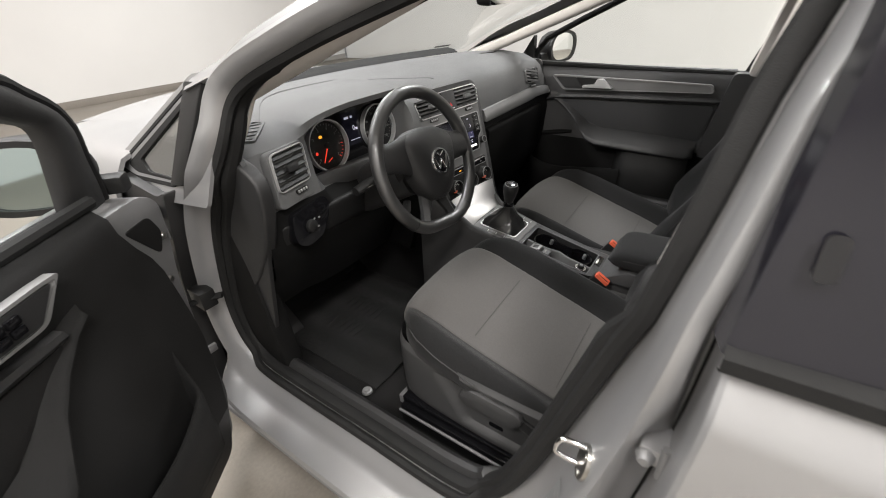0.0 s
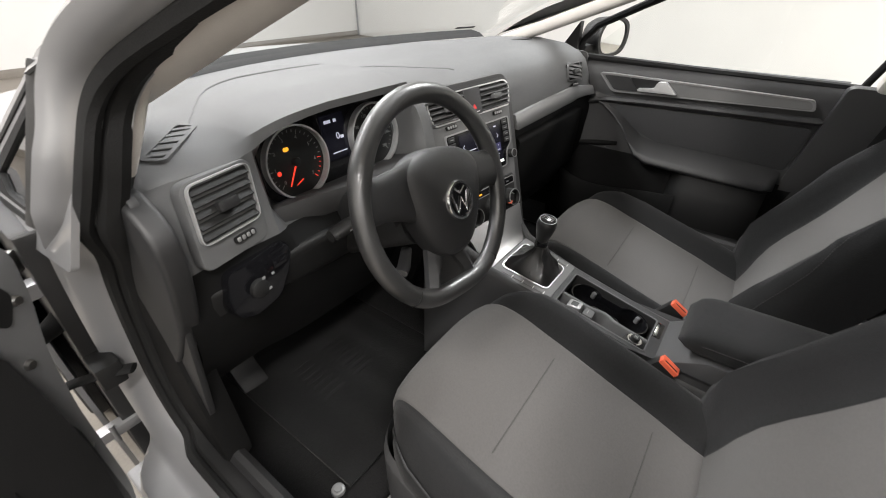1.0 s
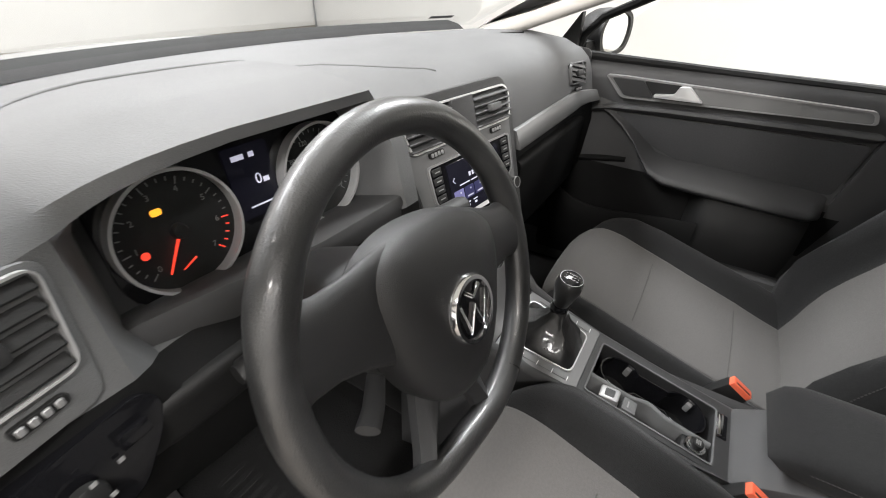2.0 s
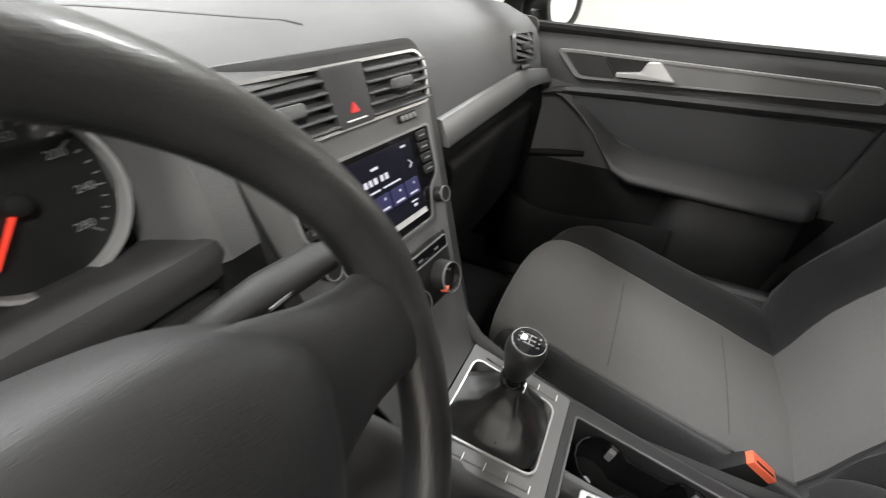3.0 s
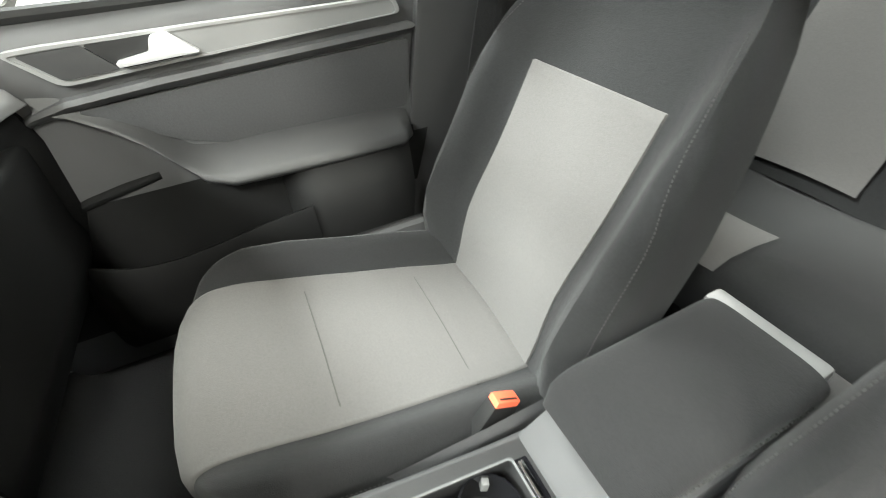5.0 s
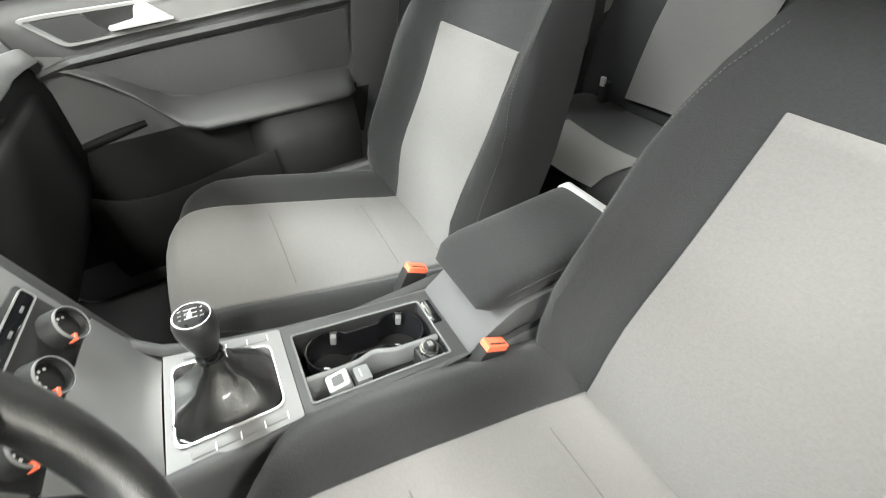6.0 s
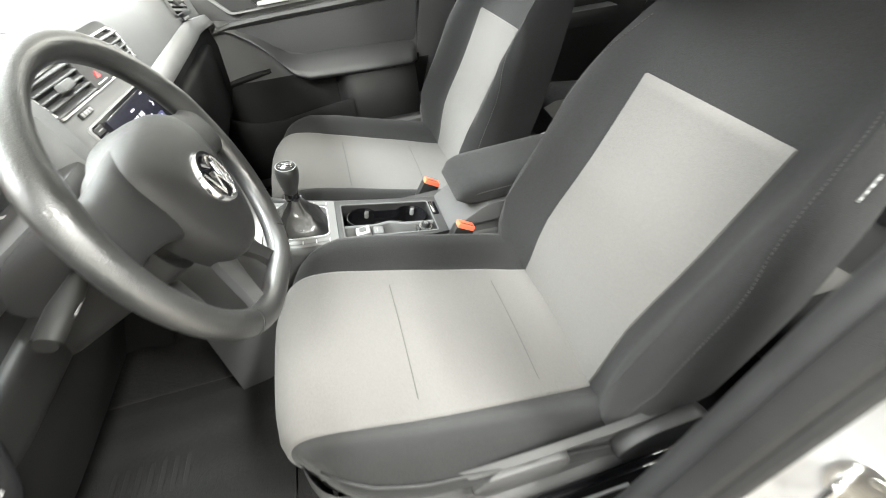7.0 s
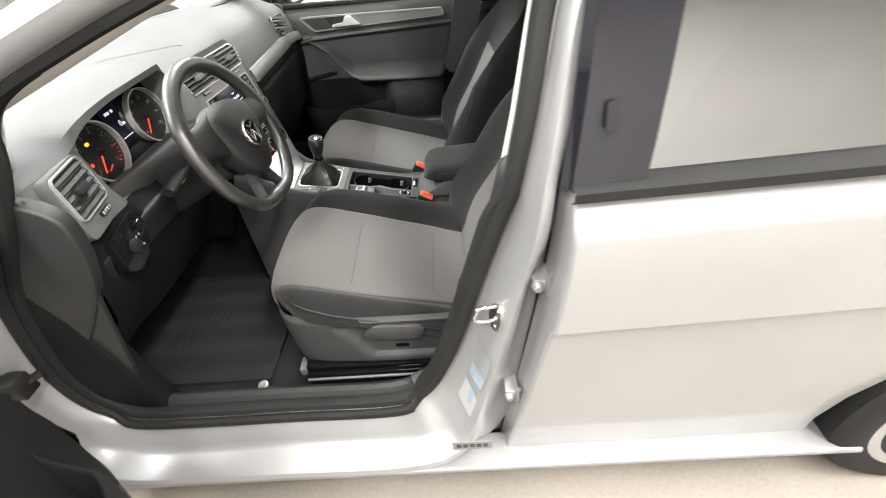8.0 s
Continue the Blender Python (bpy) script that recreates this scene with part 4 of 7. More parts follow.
# lower passenger side: glove box, footwell shade in its colour, and dark knee panel
part("glove_box", prism(rounded([(0.572, 0.808), (0.585, 0.60), (0.66, 0.47), (0.75, 0.47), (0.75, 0.80)], 0.02), 0.215, 0.715, 0.008), GLOVE, dash, "black plastic glove box lid", YZ)
part("knee_panel", prism(rounded([(0.592, 0.815), (0.615, 0.735), (0.70, 0.660), (0.84, 0.600), (0.86, 0.80)], 0.02), -0.70, -0.175, 0.008), BLACK, dash, "black plastic knee panel", YZ)
part("dash_end", prism(rounded([(0.60, 0.98), (0.60, 0.80), (0.68, 0.50), (0.95, 0.45), (1.05, 0.98), (0.80, 0.995)], 0.02), -0.745, -0.733, 0.003), DARK, dash, "dark plastic end cap", YZ)
part("dash_end", prism(rounded([(0.60, 0.98), (0.60, 0.80), (0.68, 0.50), (0.95, 0.45), (1.05, 0.98), (0.80, 0.995)], 0.02), 0.735, 0.747, 0.003), DARK, dash, "", YZ)

# silver strip across the passenger side
rows = []
for x in np.linspace(0.20, 0.722, 14):
    h = lerp([(0.20, 0.020), (0.30, 0.021), (0.6, 0.022), (0.72, 0.014)], x)
    yb, zc = 0.588 - 0.03 * max(0, (x - 0.66) / 0.06), 0.857 + 0.010 * (x - 0.2)
    rows.append([(x, yb + 0.012, zc + h), (x, yb + 0.004, zc + h), (x, yb + 0.001, zc + h * 0.9), (x, yb - 0.006, zc), (x, yb - 0.013, zc - h * 0.85), (x, yb - 0.012, zc - h), (x, yb + 0.012, zc - h)])
part("trim_strip", capped(rows), STRIP, dash, "brushed silver trim strip", None, 60)


def vent(m, w, h, parent, slats, skew=0.0, rim=None, lean=0.0):
    """An air vent in the local xy plane: frame, dark well, slats and a slide tab."""
    o = rounded([(-w / 2 + skew, -h / 2), (w / 2 + skew, -h / 2), (w / 2 - skew, h / 2), (-w / 2 - skew, h / 2)], 0.014)
    i = rounded([(-w / 2 + 0.0022 + skew, -h / 2 + 0.0022), (w / 2 - 0.0022 + skew, -h / 2 + 0.0022), (w / 2 - 0.0022 - skew, h / 2 - 0.0022), (-w / 2 + 0.0022 - skew, h / 2 - 0.0022)], 0.010)
    v = part("air_vent", ring(o, i, -0.004, 0.004), rim or RIM, parent, "air vent with a thin silver frame" if not rim else "air vent with a grey frame", m)
    part("well", prism(i, -0.010, -0.008), RUBBER, v, "", m)
    for k in range(slats):
        y = -h / 2 + h * (k + 0.7) / (slats + 0.4)
        s = box(-w / 2 + 0.004, w / 2 - 0.004, -0.0062, 0.0062, -0.0014, 0.0014, 0.001, 1)
        part("slat", s, rim or BLACK, v, "", m @ Matrix.Translation((-skew * 2 * y / h, y, 0.0005)) @ Matrix.Rotation(lean, 4, "Z") @ Matrix.Rotation(radians(-38), 4, "X"))
    part("slide_tab", prism(rounded(rect(0.034, 0.016), 0.005), 0.0, 0.011, 0.003), DARK, v, "", m)
    return v


def thumb_wheel(m, parent):
    t = part("thumb_wheel", prism(rounded(rect(0.038, 0.010), 0.004), -0.002, 0.003, 0.001), BLACK, parent, "ribbed thumb wheel", m)
    for k in range(4):
        part("rib", box(-0.013 + k * 0.0085 - 0.0028, -0.013 + k * 0.0085 + 0.0028, -0.0035, 0.0035, 0.001, 0.005, 0.001, 1), SATIN, t, "", m)


VL = basis((-0.636, 0.609, 0.932), (0.975, 0.20, 0), (0, 0.20, 1))
part("vent_bezel", prism(rounded([(-0.068, -0.078), (0.050, -0.078), (0.066, 0.046), (-0.052, 0.046)], 0.018), -0.02, 0.002, 0.003), SOFT, dash, "grey vent bezel", VL)
vent(VL @ Matrix.Translation((0, 0, 0.004)), 0.104, 0.084, dash, 5, -0.006)
thumb_wheel(VL @ Matrix.Translation((0.008, -0.056, 0.004)), dash)
VR = basis((0.640, 0.608, 0.928), (0.975, -0.18, 0), (0, 0.22, 1))
vent(VR @ Matrix.Translation((0, 0, 0.006)), 0.088, 0.056, dash, 4, 0.0, STRIP, radians(-12))
thumb_wheel(VR @ Matrix.Translation((0, -0.042, 0.006)), dash)

# demister slots on the top corners
DM = basis((-0.639, 0.709, 0.9985), (0.73, 0.68, 0.09), (-0.68, 0.73, 0.06))
o, i = rounded(rect(0.128, 0.036), 0.012), rounded(rect(0.114, 0.024), 0.006)
dv = part("demister", ring(o, i, -0.013, 0.004), SOFT, dash, "side window demister slot", DM)
part("well", prism(i, -0.014, -0.0115), GLOVE, dv, "", DM)
for k in range(5):
    part("slat", box(-0.0042, 0.0042, -0.0145, 0.0145, -0.003, 0.0035, 0.001, 1), SOFT, dv, "", DM @ Matrix.Translation((-0.046 + 0.023 * k, 0, 0)) @ Matrix.Rotation(radians(28), 4, "Z"))
part("top_grille", prism(rounded(rect(0.09, 0.02), 0.006), 0, 0.004, 0.001), DARK, dash, "", basis((0.60, 0.80, 1.016), (1, -0.35, 0), (0.35, 1, 0.03)))

# instrument cluster
CM = basis((-0.358, 0.692, 0.927), (1, 0, 0), (0, 0.16, 1))
part("cluster_face", prism(rounded(rect(0.335, 0.150), 0.04), -0.006, 0.002, 0), GLOSS, dash, "gloss black cluster face", CM)


def gauge(cx, needle, name):
    g = part("gauge", ring(circle(0.0658, 56), circle(0.0626, 56), -0.002, 0.018), RIM, dash, "round gauge with a thin chrome ring", CM @ Matrix.Translation((cx, -0.008, 0)))
    m = CM @ Matrix.Translation((cx, -0.008, 0.003))
    part("dial", lathe([(0.0, 0.0), (0.0626, 0.0), (0.0626, -0.002), (0.0, -0.002)], 48), BLACK, g, "", m)
    for k in range(29):
        a = radians(225 - k * 270 / 28)
        L = 0.008 if k % 4 == 0 else 0.004
        part("tick", box(0.056 - L, 0.056, -0.0006, 0.0006, 0.0002, 0.0008), GLOW_RED if name == "rev" and k > 23 else DIM, g, "", m @ Matrix.Rotation(a, 4, "Z"))
    for k in range(8):
        a = radians(225 - k * 270 / 7)
        text_on(str(k if name == "rev" else k * 40), 0.009, m @ Matrix.Translation((0.043 * math.cos(a), 0.043 * math.sin(a), 0.0006)), DIM, g, "numeral")
    lens = part("lens", prism(circle(0.0626, 48), 0.0105, 0.0112), LENS, g, "clear gauge lens", m)
    lens.visible_shadow = False
    part("needle", prism([(-0.004, -0.0014), (0.046, -0.0006), (0.046, 0.0006), (-0.004, 0.0014)], 0.004, 0.006, 0), GLOW_RED, g, "glowing red needle", m @ Matrix.Rotation(radians(needle), 4, "Z"))
    part("needle_hub", lathe([(0.0, 0.010), (0.007, 0.009), (0.0085, 0.006), (0.0085, 0.001)], 24), BLACK, g, "", m)
    if name == "rev":
        part("small_needle", prism([(0, -0.001), (0.018, -0.0005), (0.018, 0.0005), (0, 0.001)], 0.002, 0.003), GLOW_RED, g, "", m @ Matrix.Translation((0.006, -0.034, 0)) @ Matrix.Rotation(radians(205), 4, "Z"))
        part("warning_light", prism(rounded(rect(0.011, 0.007), 0.003), 0.0004, 0.001), GLOW_AMBER, g, "amber engine warning light", m @ Matrix.Translation((-0.012, 0.025, 0)))
        part("warning_light", prism(rounded(rect(0.008, 0.008), 0.004), 0.0004, 0.001), GLOW_RED, g, "red warning light", m @ Matrix.Translation((-0.037, -0.012, 0)))
    return g


gauge(-0.100, 238, "rev")
gauge(0.096, 232, "speed")
cd = part("cluster_display", prism(rounded(rect(0.058, 0.085), 0.004), 0.002, 0.004), SCREEN, dash, "small lit display between the gauges", CM @ Matrix.Translation((0.0, 0.012, 0)))
text_on("0", 0.018, CM @ Matrix.Translation((0.006, 0.012, 0.005)), GLOW_WHITE, cd, "numeral")
for bx, by, bw in ((-0.012, 0.042, 0.016), (0.006, 0.042, 0.007), (0.016, 0.009, 0.008), (0.004, -0.018, 0.036)):
    part("display_bar", prism(rect(bw, 0.006 if by > 0 else 0.002, bx, by), 0.0042, 0.0048), GLOW_WHITE, cd, "", CM)
# flanks of the cluster and small panel right of it
rows = []
for x in np.linspace(-0.575, -0.142, 12):
    k, e = soft((x + 0.575) / 0.26), 0.004 * (x > -0.15) + 0.004 * (x < -0.57)
    yf, zb = 0.640 - 0.036 * k, 0.815 + 0.020 * k
    rows.append([(x, y, z) for y, z in ((0.705, 0.846), (0.690, 0.858 - e), (yf + 0.014, 0.873 - e), (yf + 0.004 + e, 0.872 - e), (yf + e, 0.864 - e), (yf - 0.001 + e, zb + 0.008 + e), (yf + 0.006 + e, zb + e), (0.70, zb - 0.006))])
part("cluster_ledge", capped(rows), MID, dash, "grey ledge under the gauges", None, 50)
part("column_gap_cover", box(-0.25, -0.145, 0.606, 0.64, 0.80, 0.830, 0.008), DARK, dash)

# light switch panel by the door
LS = basis((-0.618, 0.590, 0.792), (0.985, 0.12, 0), (0, 0.10, 1))
ls = part("switch_panel", prism(rounded([(-0.066, -0.004), (-0.056, 0.042), (0.050, 0.050), (0.064, 0.030), (0.054, 0.0), (0.020, -0.042), (-0.034, -0.048), (-0.062, -0.032)], 0.014), -0.03, 0.002, 0.003), GLOSS, dash, "black light switch panel", LS)
part("knob", lathe([(0.0, 0.013), (0.012, 0.013), (0.015, 0.011), (0.016, 0.004)], 28), BLACK, ls, "round light switch", LS @ Matrix.Translation((-0.018, 0.0, 0.004)))
for bx, by in ((-0.010, 0.016), (-0.004, -0.006), (0.014, 0.008)):
    part("symbol", prism(rect(0.005, 0.004, bx, by), 0.0165 if bx < 0 else 0.0062, 0.0175 if bx < 0 else 0.0072), DIM, ls, "", LS)
part("dimmer", box(0.018, 0.044, 0.014, 0.030, 0.004, 0.010, 0.002), GLOSS, ls, "", LS)

# ---------------------------------------------------------------- centre stack
stack = thing("centre_stack", "grey centre stack with vents, lit radio screen and heater dials", "centre console")
SU = (1.0, -0.10, 0.0)
SM = basis((0.0, 0.315 + 0.33 * 0.75, 0.75), SU, (0, 0.33, 1))      # x across, y up the face, z towards the cabin
SV = lambda z: (z - 0.75) * 1.053
U0 = 0.014
so = [(U0 - 0.140, SV(0.55)), (U0 - 0.130, SV(0.50)), (U0 + 0.130, SV(0.50)), (U0 + 0.138, SV(0.60)), (U0 + 0.156, SV(0.75)), (U0 + 0.178, SV(0.94)), (U0 + 0.160, SV(0.990)), (U0 - 0.160, SV(0.990)), (U0 - 0.178, SV(0.94)), (U0 - 0.160, SV(0.75))]
part("surround", prism(rounded(so, 0.03), -0.06, -0.002, 0.008), DARK, stack, "dark plastic surround", SM)
fo = rounded([(U0 - 0.124, SV(0.655)), (U0 + 0.118, SV(0.655)), (U0 + 0.132, SV(0.75)), (U0 + 0.154, SV(0.93)), (U0 + 0.142, SV(0.972)), (U0 - 0.146, SV(0.972)), (U0 - 0.160, SV(0.93)), (U0 - 0.138, SV(0.75))], 0.018)
part("fascia", prism(fo, -0.01, 0.001, 0.002), GREY_FASCIA, stack, "satin grey fascia", SM)
vo = rounded([(U0 - 0.150, SV(0.910)), (U0 + 0.146, SV(0.910)), (U0 + 0.157, SV(0.958)), (U0 + 0.142, SV(0.974)), (U0 - 0.142, SV(0.974)), (U0 - 0.160, SV(0.958))], 0.012)
vi = [Vector((U0 + (p[0] - U0) * 0.978, SV(0.942) + (p[1] - SV(0.942)) * 0.905)) for p in vo]
av = part("air_vent", ring(vo, vi, -0.002, 0.007), RIM, stack, "pair of air vents in one thin silver frame", SM)
part("well", prism(vi, -0.002, 0.0018), BLACK, av, "", SM)
for cx, w in ((U0 - 0.090, 0.124), (U0 + 0.088, 0.122)):
    vm = SM @ Matrix.Translation((cx, SV(0.941), 0.0055))
    for k in range(5):
        y = -0.0245 + 0.0118 * k
        grow = 0.010 * (k / 4) * (1 if cx > 0 else -1)
        part("slat", box(-w / 2, w / 2, -0.0062, 0.0062, -0.0013, 0.0013, 0.001, 1), MID, av, "", vm @ Matrix.Translation((grow * 0.5, y, 0)) @ Matrix.Rotation(radians(-58), 4, "X"))
    part("slide_tab", prism(rounded(rect(0.034, 0.013), 0.004), 0.002, 0.014, 0.003), SOFT, av, "", vm)
hz = part("hazard_column", prism(rounded([(U0 - 0.030, SV(0.912)), (U0 + 0.026, SV(0.912)), (U0 + 0.030, SV(0.972)), (U0 - 0.034, SV(0.972))], 0.003), 0.0, 0.010, 0.002), MID, stack, "grey column with the hazard switch", SM)
part("hazard_switch", prism(rounded([(-0.0075, -0.0055), (0.0075, -0.0055), (0.0, 0.0067)], 0.0025), 0.010, 0.0115), RED, hz, "red triangle hazard switch", SM @ Matrix.Translation((U0 - 0.002, SV(0.930), 0)))
part("switch_line", box(-0.016, 0.016, -0.0008, 0.0008, 0.010, 0.011), WHITE, hz, "", SM @ Matrix.Translation((U0 - 0.002, SV(0.918), 0)))
for cx in (U0 - 0.090, U0 + 0.094):
    thumb_wheel(SM @ Matrix.Translation((cx, SV(0.901), 0.002)), stack)

# radio
U1 = U0 + 0.005
RB = rounded([(U1 - 0.124, SV(0.826)), (U1 - 0.102, SV(0.812)), (U1 - 0.090, SV(0.766)), (U1 + 0.090, SV(0.766)), (U1 + 0.102, SV(0.806)), (U1 + 0.124, SV(0.820)), (U1 + 0.129, SV(0.886)), (U1 - 0.126, SV(0.886))], 0.008)
RI = [Vector((U1 + (p[0] - U1) * 0.975, SV(0.822) + (p[1] - SV(0.822)) * 0.955)) for p in RB]
radio = part("radio", ring(RB, RI, -0.002, 0.005), SATIN, stack, "touch screen radio with a silver bezel", SM)
part("radio_face", prism(RI, -0.002, 0.003), GLOSS, radio, "", SM)
part("radio_screen", prism(rounded(rect(0.160, 0.094, U1, SV(0.832)), 0.003), 0.003, 0.0045), SCREEN, radio, "lit violet radio screen", SM)
# silver colour stands in for ceiling light reflected in the gloss black bevel
part("lower_chamfer", prism(rect(0.158, 0.010), 0.0, 0.0012), RIM, radio, "bevel under the screen, ceiling reflection put in its pale colour", SM @ Matrix.Translation((U1, SV(0.7845), 0.0032)) @ Matrix.Rotation(radians(-12), 4, "X"))
SC = SM @ Matrix.Translation((U1, SV(0.832), 0.0048))
for k, (bw, bx) in enumerate(((0.007, -0.021), (0.006, -0.012), (0.007, -0.003), (0.006, 0.009), (0.007, 0.018))):
    part("text_bar", prism(rect(bw - 0.001, 0.0075, bx, 0.017), 0, 0.0005), GLOW_TEXT, radio, "", SC)
for bw, bx in ((0.030, -0.040), (0.022, -0.010), (0.034, 0.024)):
    part("text_bar", prism(rect(bw, 0.0022, bx, 0.005), 0, 0.0005), GLOW_TEXT, radio, "", SC)
part("text_bar", prism(rect(0.013, 0.003, 0, 0.031), 0, 0.0005), GLOW_TEXT, radio, "", SC)
part("text_bar", prism(rect(0.010, 0.0025, 0.062, 0.041), 0, 0.0005), GLOW_TEXT, radio, "", SC)
for sgn in (-1, 1):
    part("arrow", tube([SC @ Vector(p) for p in ((sgn * 0.066, 0.022, 0.0003), (sgn * 0.071, 0.017, 0.0003), (sgn * 0.066, 0.012, 0.0003))], 0.0008, 6), GLOW_TEXT, radio)
for k in range(5):
    x = -0.061 + 0.0305 * k
    part("preset", prism(rounded(rect(0.028, 0.022, x, -0.013), 0.002), 0, 0.0004), GLOW_VIOLET if k == 0 else GLOW_DIM, radio, "lit preset field", SC)
    part("text_bar", prism(rect(0.017, 0.0024, x, -0.020), 0.0005, 0.0009), GLOW_TEXT, radio, "", SC)
    part("text_bar", prism(rect(0.003, 0.003, x + 0.004, -0.008), 0.0005, 0.0009), GLOW_TEXT, radio, "", SC)
for x in (-0.063, -0.040, -0.018, 0.058):
    part("text_bar", prism(rect(0.013, 0.002, x, -0.031), 0, 0.0005), GLOW_TEXT, radio, "", SC)
    part("text_bar", prism(rect(0.007, 0.0035, x, -0.037), 0, 0.0005), GLOW_TEXT, radio, "", SC)
for sgn in (-1, 1):
    for k in range(4):
        part("radio_button", box(-0.012, 0.012, -0.0062, 0.0062, 0.003, 0.0055, 0.001, 1), BLACK, radio, "", SM @ Matrix.Translation((U1 + sgn * 0.1065, SV(0.874 - 0.0145 * k), 0)))
        part("button_mark", box(-0.006, 0.006, -0.0008, 0.0008, 0.0055, 0.0062), DIM, radio, "", SM @ Matrix.Translation((U1 + sgn * 0.1065, SV(0.874 - 0.0145 * k), 0)))
    kn = part("radio_knob", lathe([(0.0, 0.018), (0.010, 0.018), (0.0115, 0.016), (0.012, 0.004)], 28), BLACK, stack, "black radio knob with a chrome rim", SM @ Matrix.Translation((U1 + sgn * 0.112, SV(0.792), 0)))
    part("knob_rim", ring(circle(0.0114, 28), circle(0.0102, 28), 0.016, 0.0188), SATIN, kn, "", SM @ Matrix.Translation((U1 + sgn * 0.112, SV(0.792), 0)))

# heater panel
part("heater_panel", prism(rounded([(U0 - 0.116, SV(0.648)), (U0 + 0.106, SV(0.648)), (U0 + 0.114, SV(0.742)), (U0 - 0.124, SV(0.742))], 0.008), -0.002, 0.004, 0.002), BLACK, stack, "black heater control panel", SM)
part("button_bar", prism(rounded(rect(0.216, 0.016, U0, SV(0.727)), 0.005), 0.004, 0.006, 0.001), GLOSS, stack, "gloss black button row", SM)
part("row_frame", ring(rounded(rect(0.220, 0.020, U0, SV(0.727)), 0.006), rounded(rect(0.217, 0.017, U0, SV(0.727)), 0.005), 0.003, 0.0068), SATIN, stack, "", SM)
for k in range(5):
    part("button_mark", box(-0.005, 0.005, -0.0015, 0.0015, 0.006, 0.0068), GLOW_AMBER if k == 1 else SOFT, stack, "", SM @ Matrix.Translation((U0 - 0.08 + 0.04 * k, SV(0.726), 0)))
for k, cx in enumerate((-0.082, 0.0, 0.080)):
    hm = SM @ Matrix.Translation((U0 - 0.004 + cx, SV(0.684), 0.004))
    hd = part("heater_dial", lathe([(0.0, 0.012), (0.018, 0.012), (0.0195, 0.020), (0.022, 0.021), (0.024, 0.016), (0.026, 0.0)], 36), BLACK, stack, "black heater dial with a chrome ring", hm)
    part("dial_ring", ring(circle(0.0229, 36), circle(0.0217, 36), 0.018, 0.0222), SATIN, hd, "", hm)
    part("dial_mark", box(-0.006, 0.004, -0.002, 0.002, 0.0125, 0.0225, 0.0005, 1), ORANGE, hd, "", hm @ Matrix.Rotation(radians(205), 4, "Z") @ Matrix.Translation((0.0215, 0, 0)))
    for a in range(5):
        part("symbol", box(-0.0015, 0.0015, -0.0015, 0.0015, 0.012, 0.0126), WHITE, hd, "", hm @ Matrix.Rotation(radians(36 + 36 * a), 4, "Z") @ Matrix.Translation((0.012, 0, 0)))

# ---------------------------------------------------------------- centre console
console = thing("centre_console", "silver and dark plastic centre console with cup holders and armrest", "centre console")
KX = -0.004
TOP = Matrix.Translation((KX, 0, 0.477)) @ Matrix.Rotation(math.atan(0.2), 4, "X")     # the console's upper face rises towards the dashboard


def on_top(x, y, z=0.0):
    return TOP @ Matrix.Translation((x, y, z))


# silver slope from the heater panel to the gear gate
rows = []
for t in np.linspace(0, 1, 9):
    y = lerp([(0, 0.524), (0.3, 0.507), (0.6, 0.490), (0.85, 0.475), (1, 0.464)], t)
    z = lerp([(0, 0.654), (0.3, 0.628), (0.6, 0.602), (0.85, 0.582), (1, 0.571)], t)
    hw = lerp([(0, 0.120), (1, 0.100)], t)
    rows.append([(KX + 0.014 * (1 - t) + u * hw, y - 0.10 * u * hw * (1 - t), z + 0.005 * (1 - u * u)) for u in np.linspace(-1, 1, 11)])
part("silver_slope", solid(sheet(rows), 0.006), SLOPE, console, "brushed silver slope", None, 60)
# tapering side walls with a rounded upper edge
for sgn in (-1, 1):
    rows = []
    for y, hw, zt in ((0.62, 0.165, 0.680), (0.56, 0.154, 0.660), (0.52, 0.140, 0.632), (0.49, 0.126, 0.606), (0.46, 0.117, 0.580), (0.40, 0.106, 0.560), (0.30, 0.096, 0.537), (0.20, 0.091, 0.517), (0.10, 0.089, 0.497), (0.0, 0.089, 0.48), (-0.30, 0.092, 0.47)):
        x = KX + sgn * hw
        rows.append([(x - sgn * 0.024, y, zt - 0.006), (x - sgn * 0.020, y, zt + 0.001), (x - sgn * 0.010, y, zt + 0.003), (x - sgn * 0.003, y, zt), (x + sgn * 0.002, y, zt - 0.010), (x + sgn * 0.008, y, zt - 0.06), (x + sgn * 0.018, y, 0.25)])
    part("side_wall", sheet(rows), MID, console, "dark grey plastic console side", None, 60)
gy0, gy1 = 0.312, 0.472
go = rounded([(-0.084, gy0), (0.084, gy0), (0.100, gy1), (-0.100, gy1)], 0.006)
gi = rounded([(-0.056, gy0 + 0.020), (0.056, gy0 + 0.020), (0.066, gy1 - 0.012), (-0.066, gy1 - 0.012)], 0.016)
gl = rounded([(-0.0583, gy0 + 0.0177), (0.0583, gy0 + 0.0177), (0.0683, gy1 - 0.0097), (-0.0683, gy1 - 0.0097)], 0.017)
part("gear_frame", ring(go, gl, -0.004, 0.005), FRAME, console, "satin silver gear lever frame", TOP)
part("gear_frame_lip", ring(gl, gi, -0.02, 0.008), RIM, console, "thin bright silver lip", TOP)
